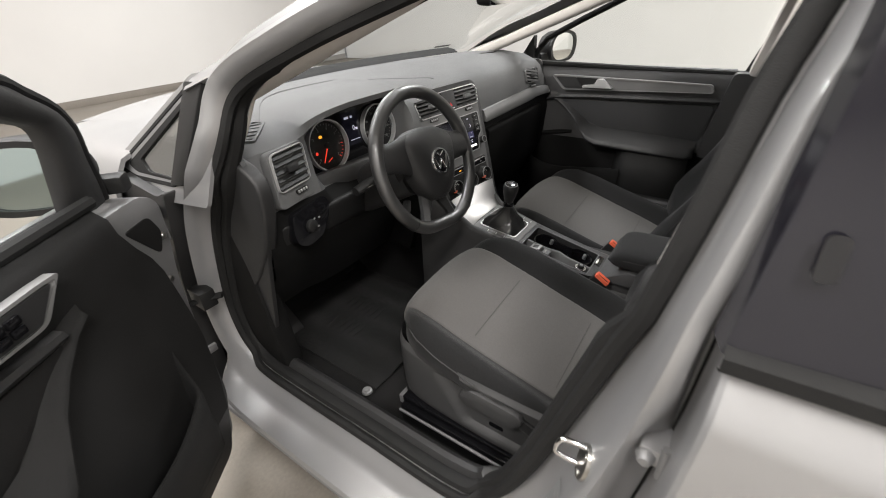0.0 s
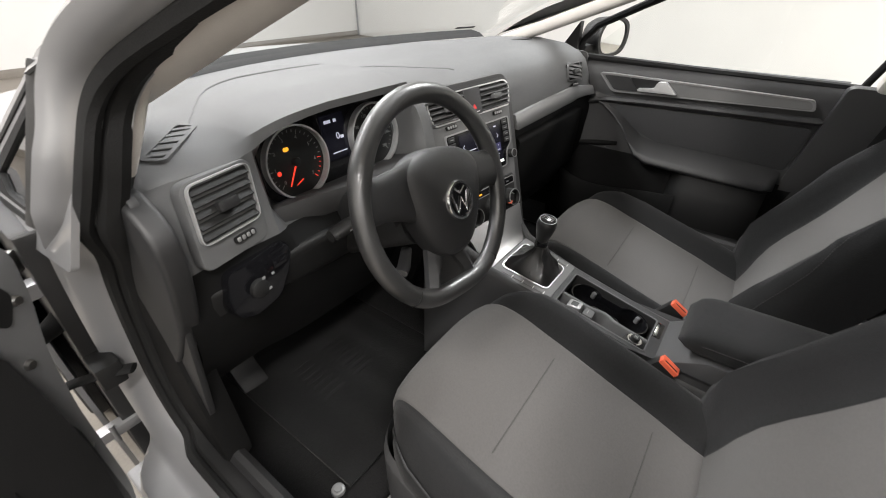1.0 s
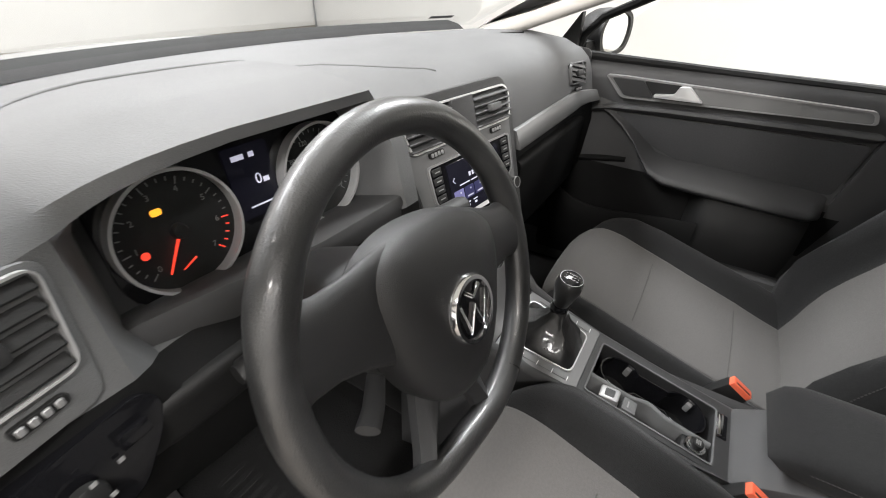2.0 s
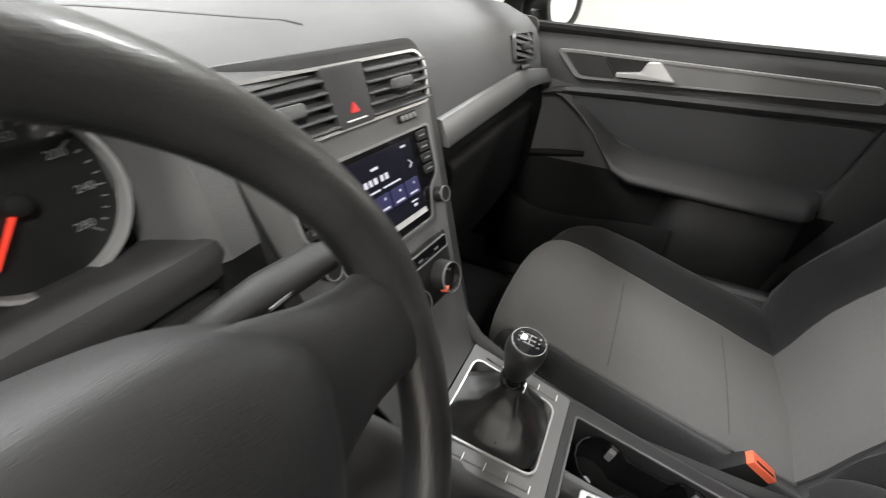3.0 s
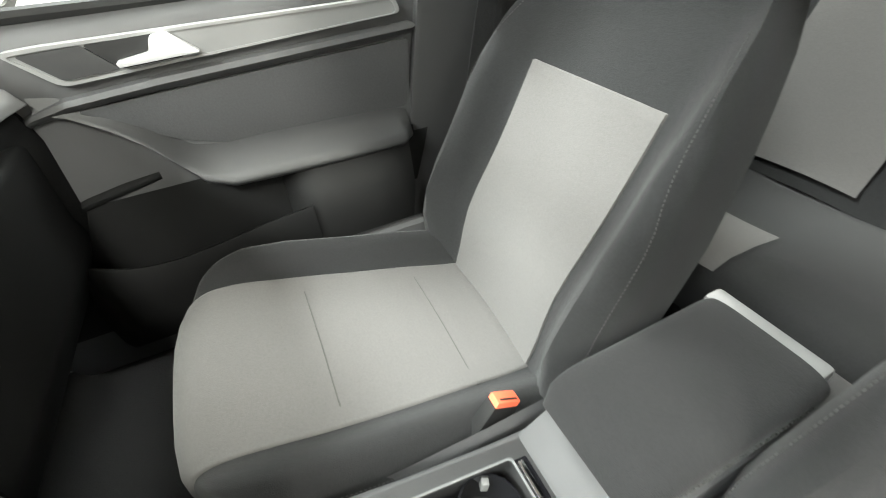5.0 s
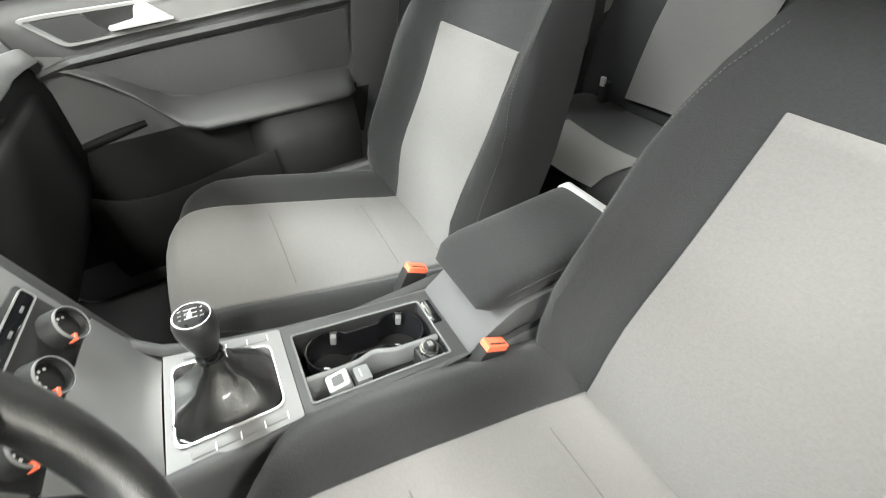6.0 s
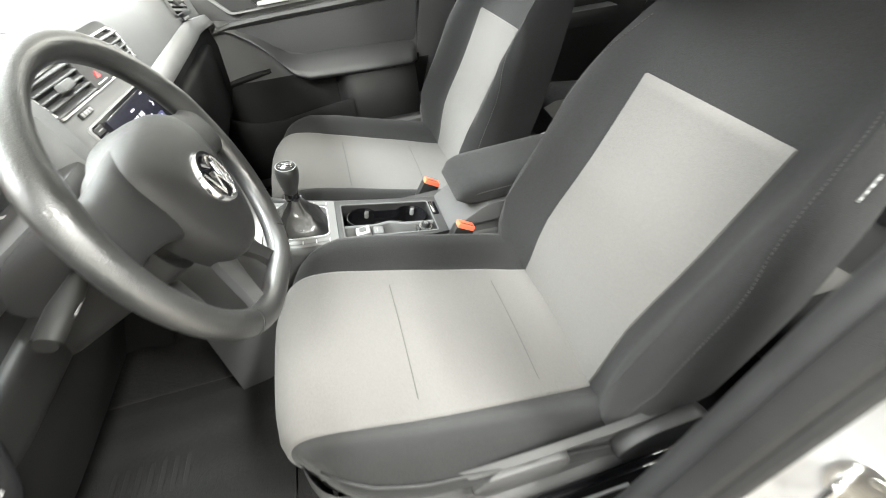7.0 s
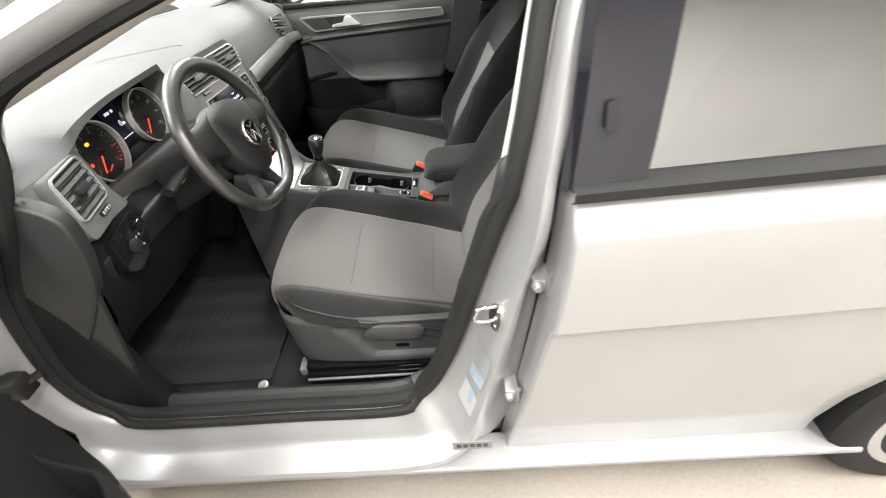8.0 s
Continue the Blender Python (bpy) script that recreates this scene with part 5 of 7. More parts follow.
for k in range(4):
    for sgn in (-1, 1):
        part("blank_button", prism(rounded(rect(0.010, 0.026), 0.002), 0.004, 0.0066, 0.001), FRAME, console, "", on_top(sgn * (0.073 + 0.0023 * k), gy0 + 0.034 + 0.029 * k) @ Matrix.Rotation(-sgn * 0.09, 4, "Z"))
        part("button_mark", box(-0.005, 0.005, -0.0007, 0.0007, 0.0050, 0.0068), WHITE, console, "", on_top(sgn * (0.073 + 0.0023 * k), gy0 + 0.0195 + 0.029 * k))
part("console_top", ring(rounded([(-0.078, 0.046), (0.078, 0.046), (0.084, gy0 - 0.001), (-0.084, gy0 - 0.001)], 0.004), rounded([(-0.067, 0.078), (0.058, 0.078), (0.062, gy0 - 0.014), (-0.070, gy0 - 0.014)], 0.006), -0.05, 0.004), DARK, console, "dark plastic console top", TOP)
part("tray_rim", ring(rounded([(-0.069, 0.076), (0.060, 0.076), (0.064, gy0 - 0.012), (-0.072, gy0 - 0.012)], 0.007), rounded([(-0.066, 0.079), (0.057, 0.079), (0.061, gy0 - 0.015), (-0.069, gy0 - 0.015)], 0.006), 0.003, 0.0058), SOFT, console, "", TOP)
part("tray_floor", box(-0.075, 0.070, 0.05, gy0, -0.074, -0.068), BLACK, console, "", TOP)
# wavy divider between the cup holders and the switch strip
rows = []
for y in np.linspace(0.080, gy0 - 0.016, 26):
    x = -0.024 + 0.010 * math.exp(-((y - 0.188) / 0.022) ** 2)
    rows.append([(x - 0.005, y, -0.07), (x - 0.005, y, -0.002), (x - 0.003, y, 0.001), (x + 0.003, y, 0.001), (x + 0.005, y, -0.002), (x + 0.005, y, -0.07)])
part("divider", sheet(rows), SOFT, console, "grey wavy divider", TOP, 60)


# twin cup holder well on the passenger side
def twin(r, d, n=14):
    out = [(r * math.cos(a), d / 2 + r * math.sin(a)) for a in np.linspace(-0.9, math.pi + 0.9, n)]
    return out + [(r * math.cos(a), -d / 2 + r * math.sin(a)) for a in np.linspace(math.pi - 0.9, 2 * math.pi + 0.9, n)]


CH = on_top(0.020, 0.187, -0.066)
part("cup_holder", ring(twin(0.041, 0.118), twin(0.0385, 0.118), 0.0, 0.060), GLOSS, console, "black twin cup holder well", CH)
part("holder_floor", prism(twin(0.039, 0.118), 0.0, 0.003), BLACK, console, "", CH)
for cy, a in ((0.059, 150), (-0.059, 150), (0.0, 200), (0.059, -20), (-0.059, -20)):
    part("grip_tab", box(0.029, 0.039, -0.005, 0.005, 0.036, 0.054, 0.002), SATIN, console, "", CH @ Matrix.Translation((0, cy, 0)) @ Matrix.Rotation(radians(a), 4, "Z"))
# parking brake switch, hold button, tray, 12 volt socket
BS = on_top(-0.047, 0.254, -0.004)
pb = part("brake_switch", prism(rounded(rect(0.030, 0.034), 0.005), -0.02, 0.010, 0.004), SATIN, console, "silver parking brake switch", BS @ Matrix.Rotation(radians(-14), 4, "X"))
part("switch_face", prism(rounded(rect(0.017, 0.017), 0.003), 0.010, 0.0108), DARK, pb, "", BS @ Matrix.Rotation(radians(-14), 4, "X"))
part("hold_button", box(-0.014, 0.014, -0.012, 0.012, -0.02, 0.004, 0.003), SOFT, console, "grey hold button", on_top(-0.047, 0.219))
part("button_mark", box(-0.007, 0.007, -0.0012, 0.0012, 0.004, 0.0046), DIM, console, "", on_top(-0.047, 0.222))
part("strip_plate", box(-0.020, 0.020, -0.022, 0.022, -0.03, -0.006, 0.003), BLACK, console, "", on_top(-0.046, 0.102))
part("small_tray", box(-0.018, 0.018, -0.040, 0.040, -0.045, -0.038), BLACK, console, "", on_top(-0.046, 0.165))
SO = on_top(-0.044, 0.104, -0.008)
sk = part("power_socket", lathe([(0.0, 0.012), (0.0125, 0.012), (0.0135, 0.010), (0.0165, 0.010), (0.018, 0.0)], 32), CHROME, console, "chrome ringed power socket", SO)
part("socket_cap", lathe([(0.0, 0.020), (0.009, 0.0195), (0.0108, 0.016), (0.0108, 0.005)], 24), BLACK, sk, "", SO)
for k in range(3):
    part("cap_mark", box(-0.005, 0.005, -0.0007, 0.0007, 0.0198, 0.0204), DIM, sk, "", SO @ Matrix.Translation((0, -0.003 + 0.003 * k, 0)))
part("opener_slot", prism(rounded(rect(0.056, 0.020), 0.003), 0.004, 0.0052), GLOSS, console, "", on_top(0.026, 0.088) @ Matrix.Translation((0, -0.020, 0)))
part("opener_tab", box(-0.024, 0.024, -0.004, 0.004, 0.004, 0.009, 0.0015), CHROME, console, "small chrome strip", on_top(0.026, 0.070))
# rear slope and padded armrest
part("console_rear", prism(rounded([(0.054, 0.30), (0.054, 0.490), (0.010, 0.520), (-0.04, 0.548), (-0.34, 0.555), (-0.36, 0.30)], 0.012), -0.084, 0.084, 0.008), MID, console, "dark grey plastic armrest base", Matrix(((0, 0, 1, KX), (1, 0, 0, 0), (0, 1, 0, 0), (0, 0, 0, 1))))
rows = []
for t in np.linspace(0, 1, 17):
    y = 0.024 - 0.280 * t
    r = min(1, math.sqrt(max(0.0, 1 - (1 - min(1, t / 0.20)) ** 2)) * 0.98 + 0.02) * (1 if t < 0.95 else 0.95)
    zt, zb = 0.606 + 0.010 * t, 0.545
    zm = (zt + zb) / 2 - 0.010 * (1 - r)
    rows.append([Vector((KX + 0.004 + 0.084 * (0.80 + 0.20 * r) * math.copysign(abs(math.cos(a)) ** 0.42, math.cos(a)), y, zm + (zt - zb) / 2 * r * math.copysign(abs(math.sin(a)) ** 0.55, math.sin(a)))) for a in np.linspace(0, 2 * math.pi, 32, endpoint=False)])
arm = part("armrest", capped(rows), DARK_CLOTH, console, "padded dark grey cloth armrest", None, 60)
part("stitching", stitches([Vector((KX + 0.004 - 0.0845 * lerp([(0, 0.80), (0.12, 0.965), (0.2, 1.0), (1, 1.0)], t), 0.022 - 0.27 * t, lerp([(0, 0.570), (0.2, 0.583), (1, 0.590)], t))) for t in np.linspace(0.04, 0.95, 14)], 0.0009), STITCH, arm, "row of pale stitches")
part("armrest_hinge", box(KX - 0.066, KX + 0.088, -0.285, -0.252, 0.555, 0.607, 0.008), SATIN, console, "grey armrest hinge cover")

# gear lever with gaiter
lever = thing("gear_lever", "black gear lever with a gaiter and chrome-topped knob", "gear lever")
rows = []
for k, (t, w, d) in enumerate(((0, 0.0615, 0.068), (0.12, 0.059, 0.063), (0.3, 0.050, 0.055), (0.5, 0.036, 0.038), (0.7, 0.024, 0.025), (0.85, 0.018, 0.018), (1.0, 0.015, 0.015))):
    c = Vector((KX + 0.006 * t, 0.392 - 0.014 * t, 0.554 + 0.070 * t))
    fold = 0.006 * math.sin(math.pi * min(1, t * 1.2))
    rows.append([c + Vector(((w + fold * math.sin(4 * a + k)) * math.copysign(abs(math.cos(a)) ** 0.6, math.cos(a)), (d + fold * math.cos(5 * a + 2 * k)) * math.copysign(abs(math.sin(a)) ** 0.6, math.sin(a)), 0.003 * math.sin(7 * a) + 0.2 * (1 - t) * d * math.sin(a))) for a in np.linspace(0, 2 * math.pi, 32, endpoint=False)])
part("gaiter", capped(rows), LEATHER, lever, "black leather gaiter", None, 70)
KM = basis((KX + 0.008, 0.382, 0.630), (1, 0, 0.05), (0, 0.98, 0.14))
part("collar", lathe([(0.014, -0.012), (0.017, -0.004), (0.017, 0.004), (0.015, 0.010)], 28), GLOSS, lever, "", KM)
part("knob", lathe([(0.0135, 0.008), (0.016, 0.018), (0.021, 0.036), (0.0245, 0.054), (0.0245, 0.066), (0.022, 0.074), (0.0205, 0.076)], 36), LEATHER, lever, "black leather gear knob", KM)
cap = part("knob_cap", lathe([(0.0, 0.0790), (0.014, 0.0785), (0.0195, 0.0765), (0.0205, 0.074)], 36), GLOSS, lever, "gloss black cap with shift pattern", KM)
part("cap_ring", ring(circle(0.0212, 36), circle(0.0205, 36), 0.0735, 0.0762), STRIP, lever, "chrome ring", KM)
for dx in (-0.007, 0.0, 0.007):
    part("shift_line", box(dx - 0.0004, dx + 0.0004, -0.007, 0.007, 0.0786, 0.0794), DIM, cap, "", KM)
part("shift_line", box(-0.007, 0.007, -0.0004, 0.0004, 0.0786, 0.0794), DIM, cap, "", KM)
for k, ch in enumerate("135246"):
    text_on(ch, 0.0048, KM @ Matrix.Translation((-0.007 + 0.007 * (k % 3), 0.0115 if k < 3 else -0.0115, 0.0785)), DIM, cap, "numeral")


# belt buckles
def buckle(x, y, z, turn):
    b = thing("belt_buckle", "black belt buckle with an orange-red release button", "belt buckle", "belt buckles")
    m = Matrix.Translation((x, y, z)) @ Matrix.Rotation(radians(turn), 4, "Z") @ Matrix.Rotation(radians(32), 4, "X")
    part("housing", box(-0.012, 0.012, -0.024, 0.024, -0.075, -0.006, 0.005), BLACK, b, "black plastic housing", m)
    part("release_button", box(-0.0105, 0.0105, -0.0215, 0.0215, -0.012, 0.004, 0.003), ORANGE, b, "orange-red release button", m)
    part("slot", box(-0.0065, -0.0035, -0.016, 0.016, 0.002, 0.0046), BLACK, b, "", m)
    part("stalk", tube([m @ Vector((0, 0, -0.07)), m @ Vector((0, -0.01, -0.11)), Vector((x, y - 0.06, 0.37))], 0.010, 10), BLACK, b, "", None)


buckle(-0.112, 0.018, 0.526, 0)
buckle(0.124, 0.041, 0.508, 0)

# ---------------------------------------------------------------- steering wheel
sw = thing("steering_wheel", "worn black leather steering wheel with three spokes", "steering wheel")
WT = radians(20)
CL = Matrix.Translation((-0.375, 0.4192, 0.8934)) @ Matrix.Rotation(radians(90) - WT, 4, "X")    # x right, y up the wheel, z to the driver
WM = CL @ Matrix.Rotation(radians(-8), 4, "Z")      # the wheel stands turned a little
NR = 72
rows = []
for k in range(NR):
    a = 2 * math.pi * k / NR
    flatten = 1 - 0.075 * math.exp(-((a - 1.5 * math.pi) / 0.40) ** 2)
    rx, ry = 0.0160, 0.0155
    grip = 1 + 0.10 * (math.exp(-((a - radians(25)) / 0.16) ** 2) + math.exp(-((a - radians(155)) / 0.16) ** 2))
    rows.append([Vector(((0.1690 * flatten + rx * grip * math.cos(b)) * math.cos(a), (0.1690 * flatten + rx * grip * math.cos(b)) * math.sin(a), ry * grip * math.sin(b))) for b in np.linspace(0, 2 * math.pi, 14, endpoint=False)])
rim = part("rim", sheet(rows, True, True), GRIP, sw, "worn black leather rim", WM, 60)
for a in (22, 158, 232, 308):
    rr = radians(a)
    part("rim_seam", ring(circle(0.0163, 20), circle(0.0150, 20), -0.0007, 0.0007), BLACK, rim, "", WM @ Matrix.Rotation(rr, 4, "Z") @ Matrix.Translation((0.1690, 0, 0)) @ Matrix.Rotation(radians(90), 4, "X"))
# airbag pad: a domed shield
pad = [(-0.084, 0.052), (-0.050, 0.074), (0.0, 0.080), (0.050, 0.074), (0.084, 0.052), (0.086, 0.015), (0.066, -0.045), (0.036, -0.082), (0.0, -0.092), (-0.036, -0.082), (-0.066, -0.045), (-0.086, 0.015)]
pad = curve(pad, 5, True)
rows = []
for s, h in ((1.0, -0.030), (1.0, -0.012), (0.985, 0.0), (0.94, 0.008), (0.85, 0.014), (0.7, 0.020), (0.5, 0.0245), (0.25, 0.027), (0.02, 0.028)):
    rows.append([Vector((p[0] * s, (p[1] + 0.005) * s - 0.005, h)) for p in pad])
part("airbag_pad", capped(rows), PAD, sw, "dark grey airbag pad", WM @ Matrix.Translation((0.003, 0.0, 0.010)) @ Matrix.Diagonal((1.03, 1.05, 1, 1)), 60)


def spoke(path, ws, name="spoke"):
    """A broad rounded arm along x: its half width and crown at each point of the path."""
    rows = []
    for (x, y, z), w in zip(path, ws):
        rows.append([Vector((x, y + w * math.copysign(abs(math.cos(a)) ** 0.75, math.cos(a)), z + 0.013 * math.sin(a))) for a in np.linspace(0, 2 * math.pi, 20, endpoint=False)])
    return part(name, capped(rows), PAD, sw, "dark plastic spoke", WM, 60)


for sgn in (-1, 1):
    spoke([(sgn * 0.040, 0.022, 0.004), (sgn * 0.070, 0.024, 0.003), (sgn * 0.098, 0.026, 0.001), (sgn * 0.125, 0.027, -0.001), (sgn * 0.148, 0.028, -0.001), (sgn * 0.165, 0.029, -0.001)], (0.056, 0.049, 0.039, 0.034, 0.035, 0.042))
    # lower split spoke
    rows = []
    for (x, y, z), w in zip(((0.014, -0.060, -0.010), (0.030, -0.095, -0.010), (0.046, -0.130, -0.007), (0.056, -0.160, -0.004)), (0.030, 0.020, 0.013, 0.016)):
        rows.append([Vector((sgn * x + w * s, y, z + 0.009 * (1 - abs(s)))) for s in (-1, -0.5, 0, 0.5, 1)] + [Vector((sgn * x + w * s, y, z - 0.010)) for s in (1, 0, -1)])
    part("lower_spoke", capped(rows), DARK, sw, "dark plastic lower spoke", WM, 50)
BM = WM @ Matrix.Translation((0, -0.004, 0.008)) @ Matrix.Diagonal((1.2, 1.2, 1, 1))
bd = part("badge", lathe([(0.0, 0.0305), (0.022, 0.0305), (0.0225, 0.034), (0.0255, 0.034), (0.027, 0.030), (0.027, 0.022)], 44), CHROME, sw, "round chrome badge", BM)
part("badge_field", lathe([(0.0, 0.0312), (0.0222, 0.0312), (0.0222, 0.029), (0.0, 0.029)], 40), GLOSS, bd, "", BM)
for pts in (((-0.018, 0.010), (-0.009, -0.015), (0.0, 0.004), (0.009, -0.015), (0.018, 0.010)), ((-0.010, 0.017), (0.0, 0.010), (0.010, 0.017))):
    part("badge_bar", tube([BM @ Vector((p[0], p[1], 0.0325)) for p in pts], 0.0022, 8), CHROME, bd)
part("hub_shroud", lathe([(0.05, -0.02), (0.062, -0.03), (0.066, -0.06), (0.06, -0.07)], 36), BLACK, sw, "", WM)

# steering column, stalks and ignition
column = thing("steering_column", "dark plastic steering column cover with stalks and ignition lock", "steering column")
rows = []
for t in np.linspace(0, 1, 6):
    w, h = 0.062 - 0.004 * t, 0.056 + 0.012 * t
    rows.append([CL @ Vector((w * math.copysign(abs(math.cos(a)) ** 0.6, math.cos(a)), -0.012 - 0.015 * t + h * math.copysign(abs(math.sin(a)) ** 0.6, math.sin(a)), -0.045 - 0.20 * t)) for a in np.linspace(0, 2 * math.pi, 28, endpoint=False)])
part("column_cover", capped(rows), DARK, column, "dark plastic column cover", None, 60)
for pts in ([(-0.41, 0.515, 0.868), (-0.445, 0.530, 0.856), (-0.475, 0.541, 0.846), (-0.505, 0.550, 0.836)], [(-0.32, 0.522, 0.872), (-0.27, 0.520, 0.882), (-0.22, 0.516, 0.883), (-0.170, 0.510, 0.882)]):
    st = part("stalk", tube([Vector(p) for p in pts], [0.008, 0.012, 0.0165, 0.0155], 14, False, 0.7), BLACK, column, "black control stalk")
    part("stalk_mark", box(-0.012, 0.012, -0.0012, 0.0012, -0.0004, 0.0004), DIM, st, "", Matrix.Translation(Vector(pts[2]) + Vector((0, -0.0165, 0))) @ Matrix.Rotation(radians(90), 4, "X"))
    part("end_cap", lathe([(0.0, 0.004), (0.008, 0.004), (0.010, 0.002), (0.0105, -0.004)], 18), BLACK, st, "black end cap", basis(pts[3], (0, 0, 1), (0, 1, 0)) if pts[3][0] > -0.3 else basis(pts[3], (0, 0, 1), (0, -1, 0)))
part("adjust_lever", tube([CL @ Vector(p) for p in ((-0.02, -0.085, -0.10), (-0.06, -0.10, -0.075), (-0.085, -0.10, -0.06))], [0.010, 0.012, 0.013], 12, False, 0.5), DARK, column, "dark column release lever")
ig = CL @ Matrix.Translation((0.072, -0.030, -0.115)) @ Matrix.Rotation(radians(50), 4, "Y")
part("ignition_lock", lathe([(0.0, 0.016), (0.013, 0.016), (0.014, 0.020), (0.018, 0.020), (0.020, 0.0), (0.020, -0.02)], 28), BLACK, column, "round ignition lock", ig)

# ---------------------------------------------------------------- front doors
def door_x(z):
    """The door panel's inner face, as far right of the car's middle."""
    return lerp([(0.28, 0.745), (0.36, 0.735), (0.52, 0.725), (0.60, 0.722), (0.66, 0.726), (0.80, 0.742), (0.86, 0.740), (0.93, 0.748), (0.955, 0.775), (0.962, 0.80)], z)


def front_door(rd, T, left):
    DX = T @ basis((0.735, 0, 0), (0, 1, 0), (0, 0, 1))     # x forward, y up, z out of the car

    def put(name, bm, material, label="", m=T, sharp=38.0, parent=None):
        return part(name, bm, material, parent or rd, label, m, sharp)

    rows = [[(door_x(z), y, z) for y in np.linspace(-0.135 + 0.13 * max(0, 0.7 - z) / 0.4, lerp([(0.28, 0.70), (0.36, 0.745), (0.45, 0.755), (0.70, 0.755), (0.78, 0.752), (0.83, 0.735), (0.88, 0.695), (0.95, 0.69)], z) if left else 0.80, 18)] for z in (0.28, 0.30, 0.36, 0.44, 0.52, 0.60, 0.66, 0.72, 0.78, 0.82, 0.86, 0.90, 0.93, 0.945, 0.955, 0.962)]
    # left panel near black: the open door's shade is put in the colour
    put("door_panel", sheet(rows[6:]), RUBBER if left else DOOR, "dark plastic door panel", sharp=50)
    # lower part darker still on the right, for the shade below the armrest
    put("door_panel", sheet(rows[:7]), RUBBER if left else GLOVE, "lower door panel, shade put in its darker colour", sharp=50)
    put("outer_skin", box(0.845, 0.862, -0.17, 0.80 if left else 0.885, 0.20, 0.945, 0.006), PAINT, "silver outer skin")
    put("door_core", prism(rounded([(-0.15, 0.93), (-0.13, 0.60), (0.0, 0.24)] + ([(0.76, 0.24), (0.800, 0.40), (0.803, 0.62), (0.815, 0.74), (0.838, 0.82), (0.848, 0.90)] if left else [(0.80, 0.23), (0.855, 0.40), (0.855, 0.90)]) + [(0.80, 0.93)], 0.03), 0.025, 0.108, 0.006), PAINT_DARK, "dull silver door frame", DX)
    put("panel_edge", prism(rounded([(-0.13, 0.62), (0.0, 0.25), (0.70, 0.25), (0.768, 0.40), (0.768, 0.62), (0.75, 0.66), (0.74, 0.63)] if left else [(-0.13, 0.62), (0.0, 0.25), (0.78, 0.25), (0.855, 0.42), (0.84, 0.62), (0.80, 0.66), (0.79, 0.63)], 0.03), 0.0, 0.022, 0.004), DARK, "dark plastic lower panel edge", DX)
    if left:
        put("frame_hole", prism(rounded([(0.72, 0.885), (0.795, 0.885), (0.815, 0.84), (0.79, 0.80)], 0.014), 0.022, 0.027), BLACK, "dark hole in the door frame", DX)
        for by, bz in ((0.815, 0.83), (0.782, 0.74), (0.778, 0.55)):
            put("frame_bolt", lathe([(0.0, 0.006), (0.006, 0.006), (0.008, 0.0)], 12), STEEL, "", DX @ Matrix.Translation((by, bz, 0.025)) @ Matrix.Rotation(math.pi, 4, "X"))
    # silver trim with the handle recess
    to = rounded([(-0.085, 0.885), (0.490, 0.862), (0.545, 0.920), (0.50, 0.922), (-0.075, 0.915)], [0.012, 0.016, 0.010, 0.02, 0.012], 4)
    ti = [Vector((0.21 + (p[0] - 0.21) * 0.975, 0.892 + (p[1] - 0.892) * 0.82)) for p in to]
    TX = T @ Matrix.Translation((-0.002, 0, 0)) @ basis((0.735, 0, 0), (0, 1, 0), (0, 0, 1))
    tr = put("trim_frame", ring(to, ti, -0.006, 0.012), SATIN, "thin silver trim edge", TX)
    put("trim_insert", prism(ti, -0.003, 0.010), INSERT, "satin silver trim insert", TX, parent=tr)
    put("handle_recess", prism(rounded([(0.305, 0.876), (0.400, 0.874), (0.436, 0.915), (0.335, 0.916)], 0.006), -0.0075, 0.0), BLACK, "dark handle recess", TX)
    put("switch_plate", prism(rounded([(0.402, 0.874), (0.482, 0.871), (0.524, 0.914), (0.438, 0.915)], 0.006), -0.0078, 0.0), DARK, "dark grey plate", TX)
    put("door_handle", prism(rounded([(0.278, 0.882), (0.400, 0.879), (0.402, 0.887), (0.352, 0.893), (0.342, 0.915), (0.318, 0.917)], 0.005), -0.026, -0.008, 0.004), RIM, "bright door release handle", TX)
    if left:
        for k in range(4):
            put("window_switch", box(0.415 + 0.024 * (k % 2), 0.435 + 0.024 * (k % 2), 0.880 + 0.016 * (k // 2), 0.893 + 0.016 * (k // 2), -0.013, -0.006, 0.002), GLOSS, "", TX)
    # padded ridge under the trim
    rows = []
    for y, z, r in (() if left else ((0.60, 0.805, 0.006), (0.555, 0.822, 0.010))) + ((0.50, 0.833, 0.012), (0.35, 0.842, 0.013), (0.1, 0.850, 0.013), (-0.10, 0.856, 0.012), (-0.115, 0.857, 0.004)):
        rows.append([Vector((0.745, y, z + r)), Vector((0.738 - r, y, z + r * 0.7)), Vector((0.734 - r, y, z)), Vector((0.737 - r * 0.6, y, z - r * 0.8)), Vector((0.745, y, z - r * 1.2))])
    # same ridge on both doors; the left one's darker tone stands for shade
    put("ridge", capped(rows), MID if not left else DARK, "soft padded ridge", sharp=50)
    # left insert darkened the same way, shade in its colour
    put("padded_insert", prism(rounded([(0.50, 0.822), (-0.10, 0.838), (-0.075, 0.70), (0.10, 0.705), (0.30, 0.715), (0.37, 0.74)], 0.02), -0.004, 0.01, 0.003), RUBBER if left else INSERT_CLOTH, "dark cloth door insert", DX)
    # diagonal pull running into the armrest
    # armrest and pocket tones darkened to hold shade, most on the left
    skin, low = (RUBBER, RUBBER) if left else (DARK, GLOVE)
    rows = []
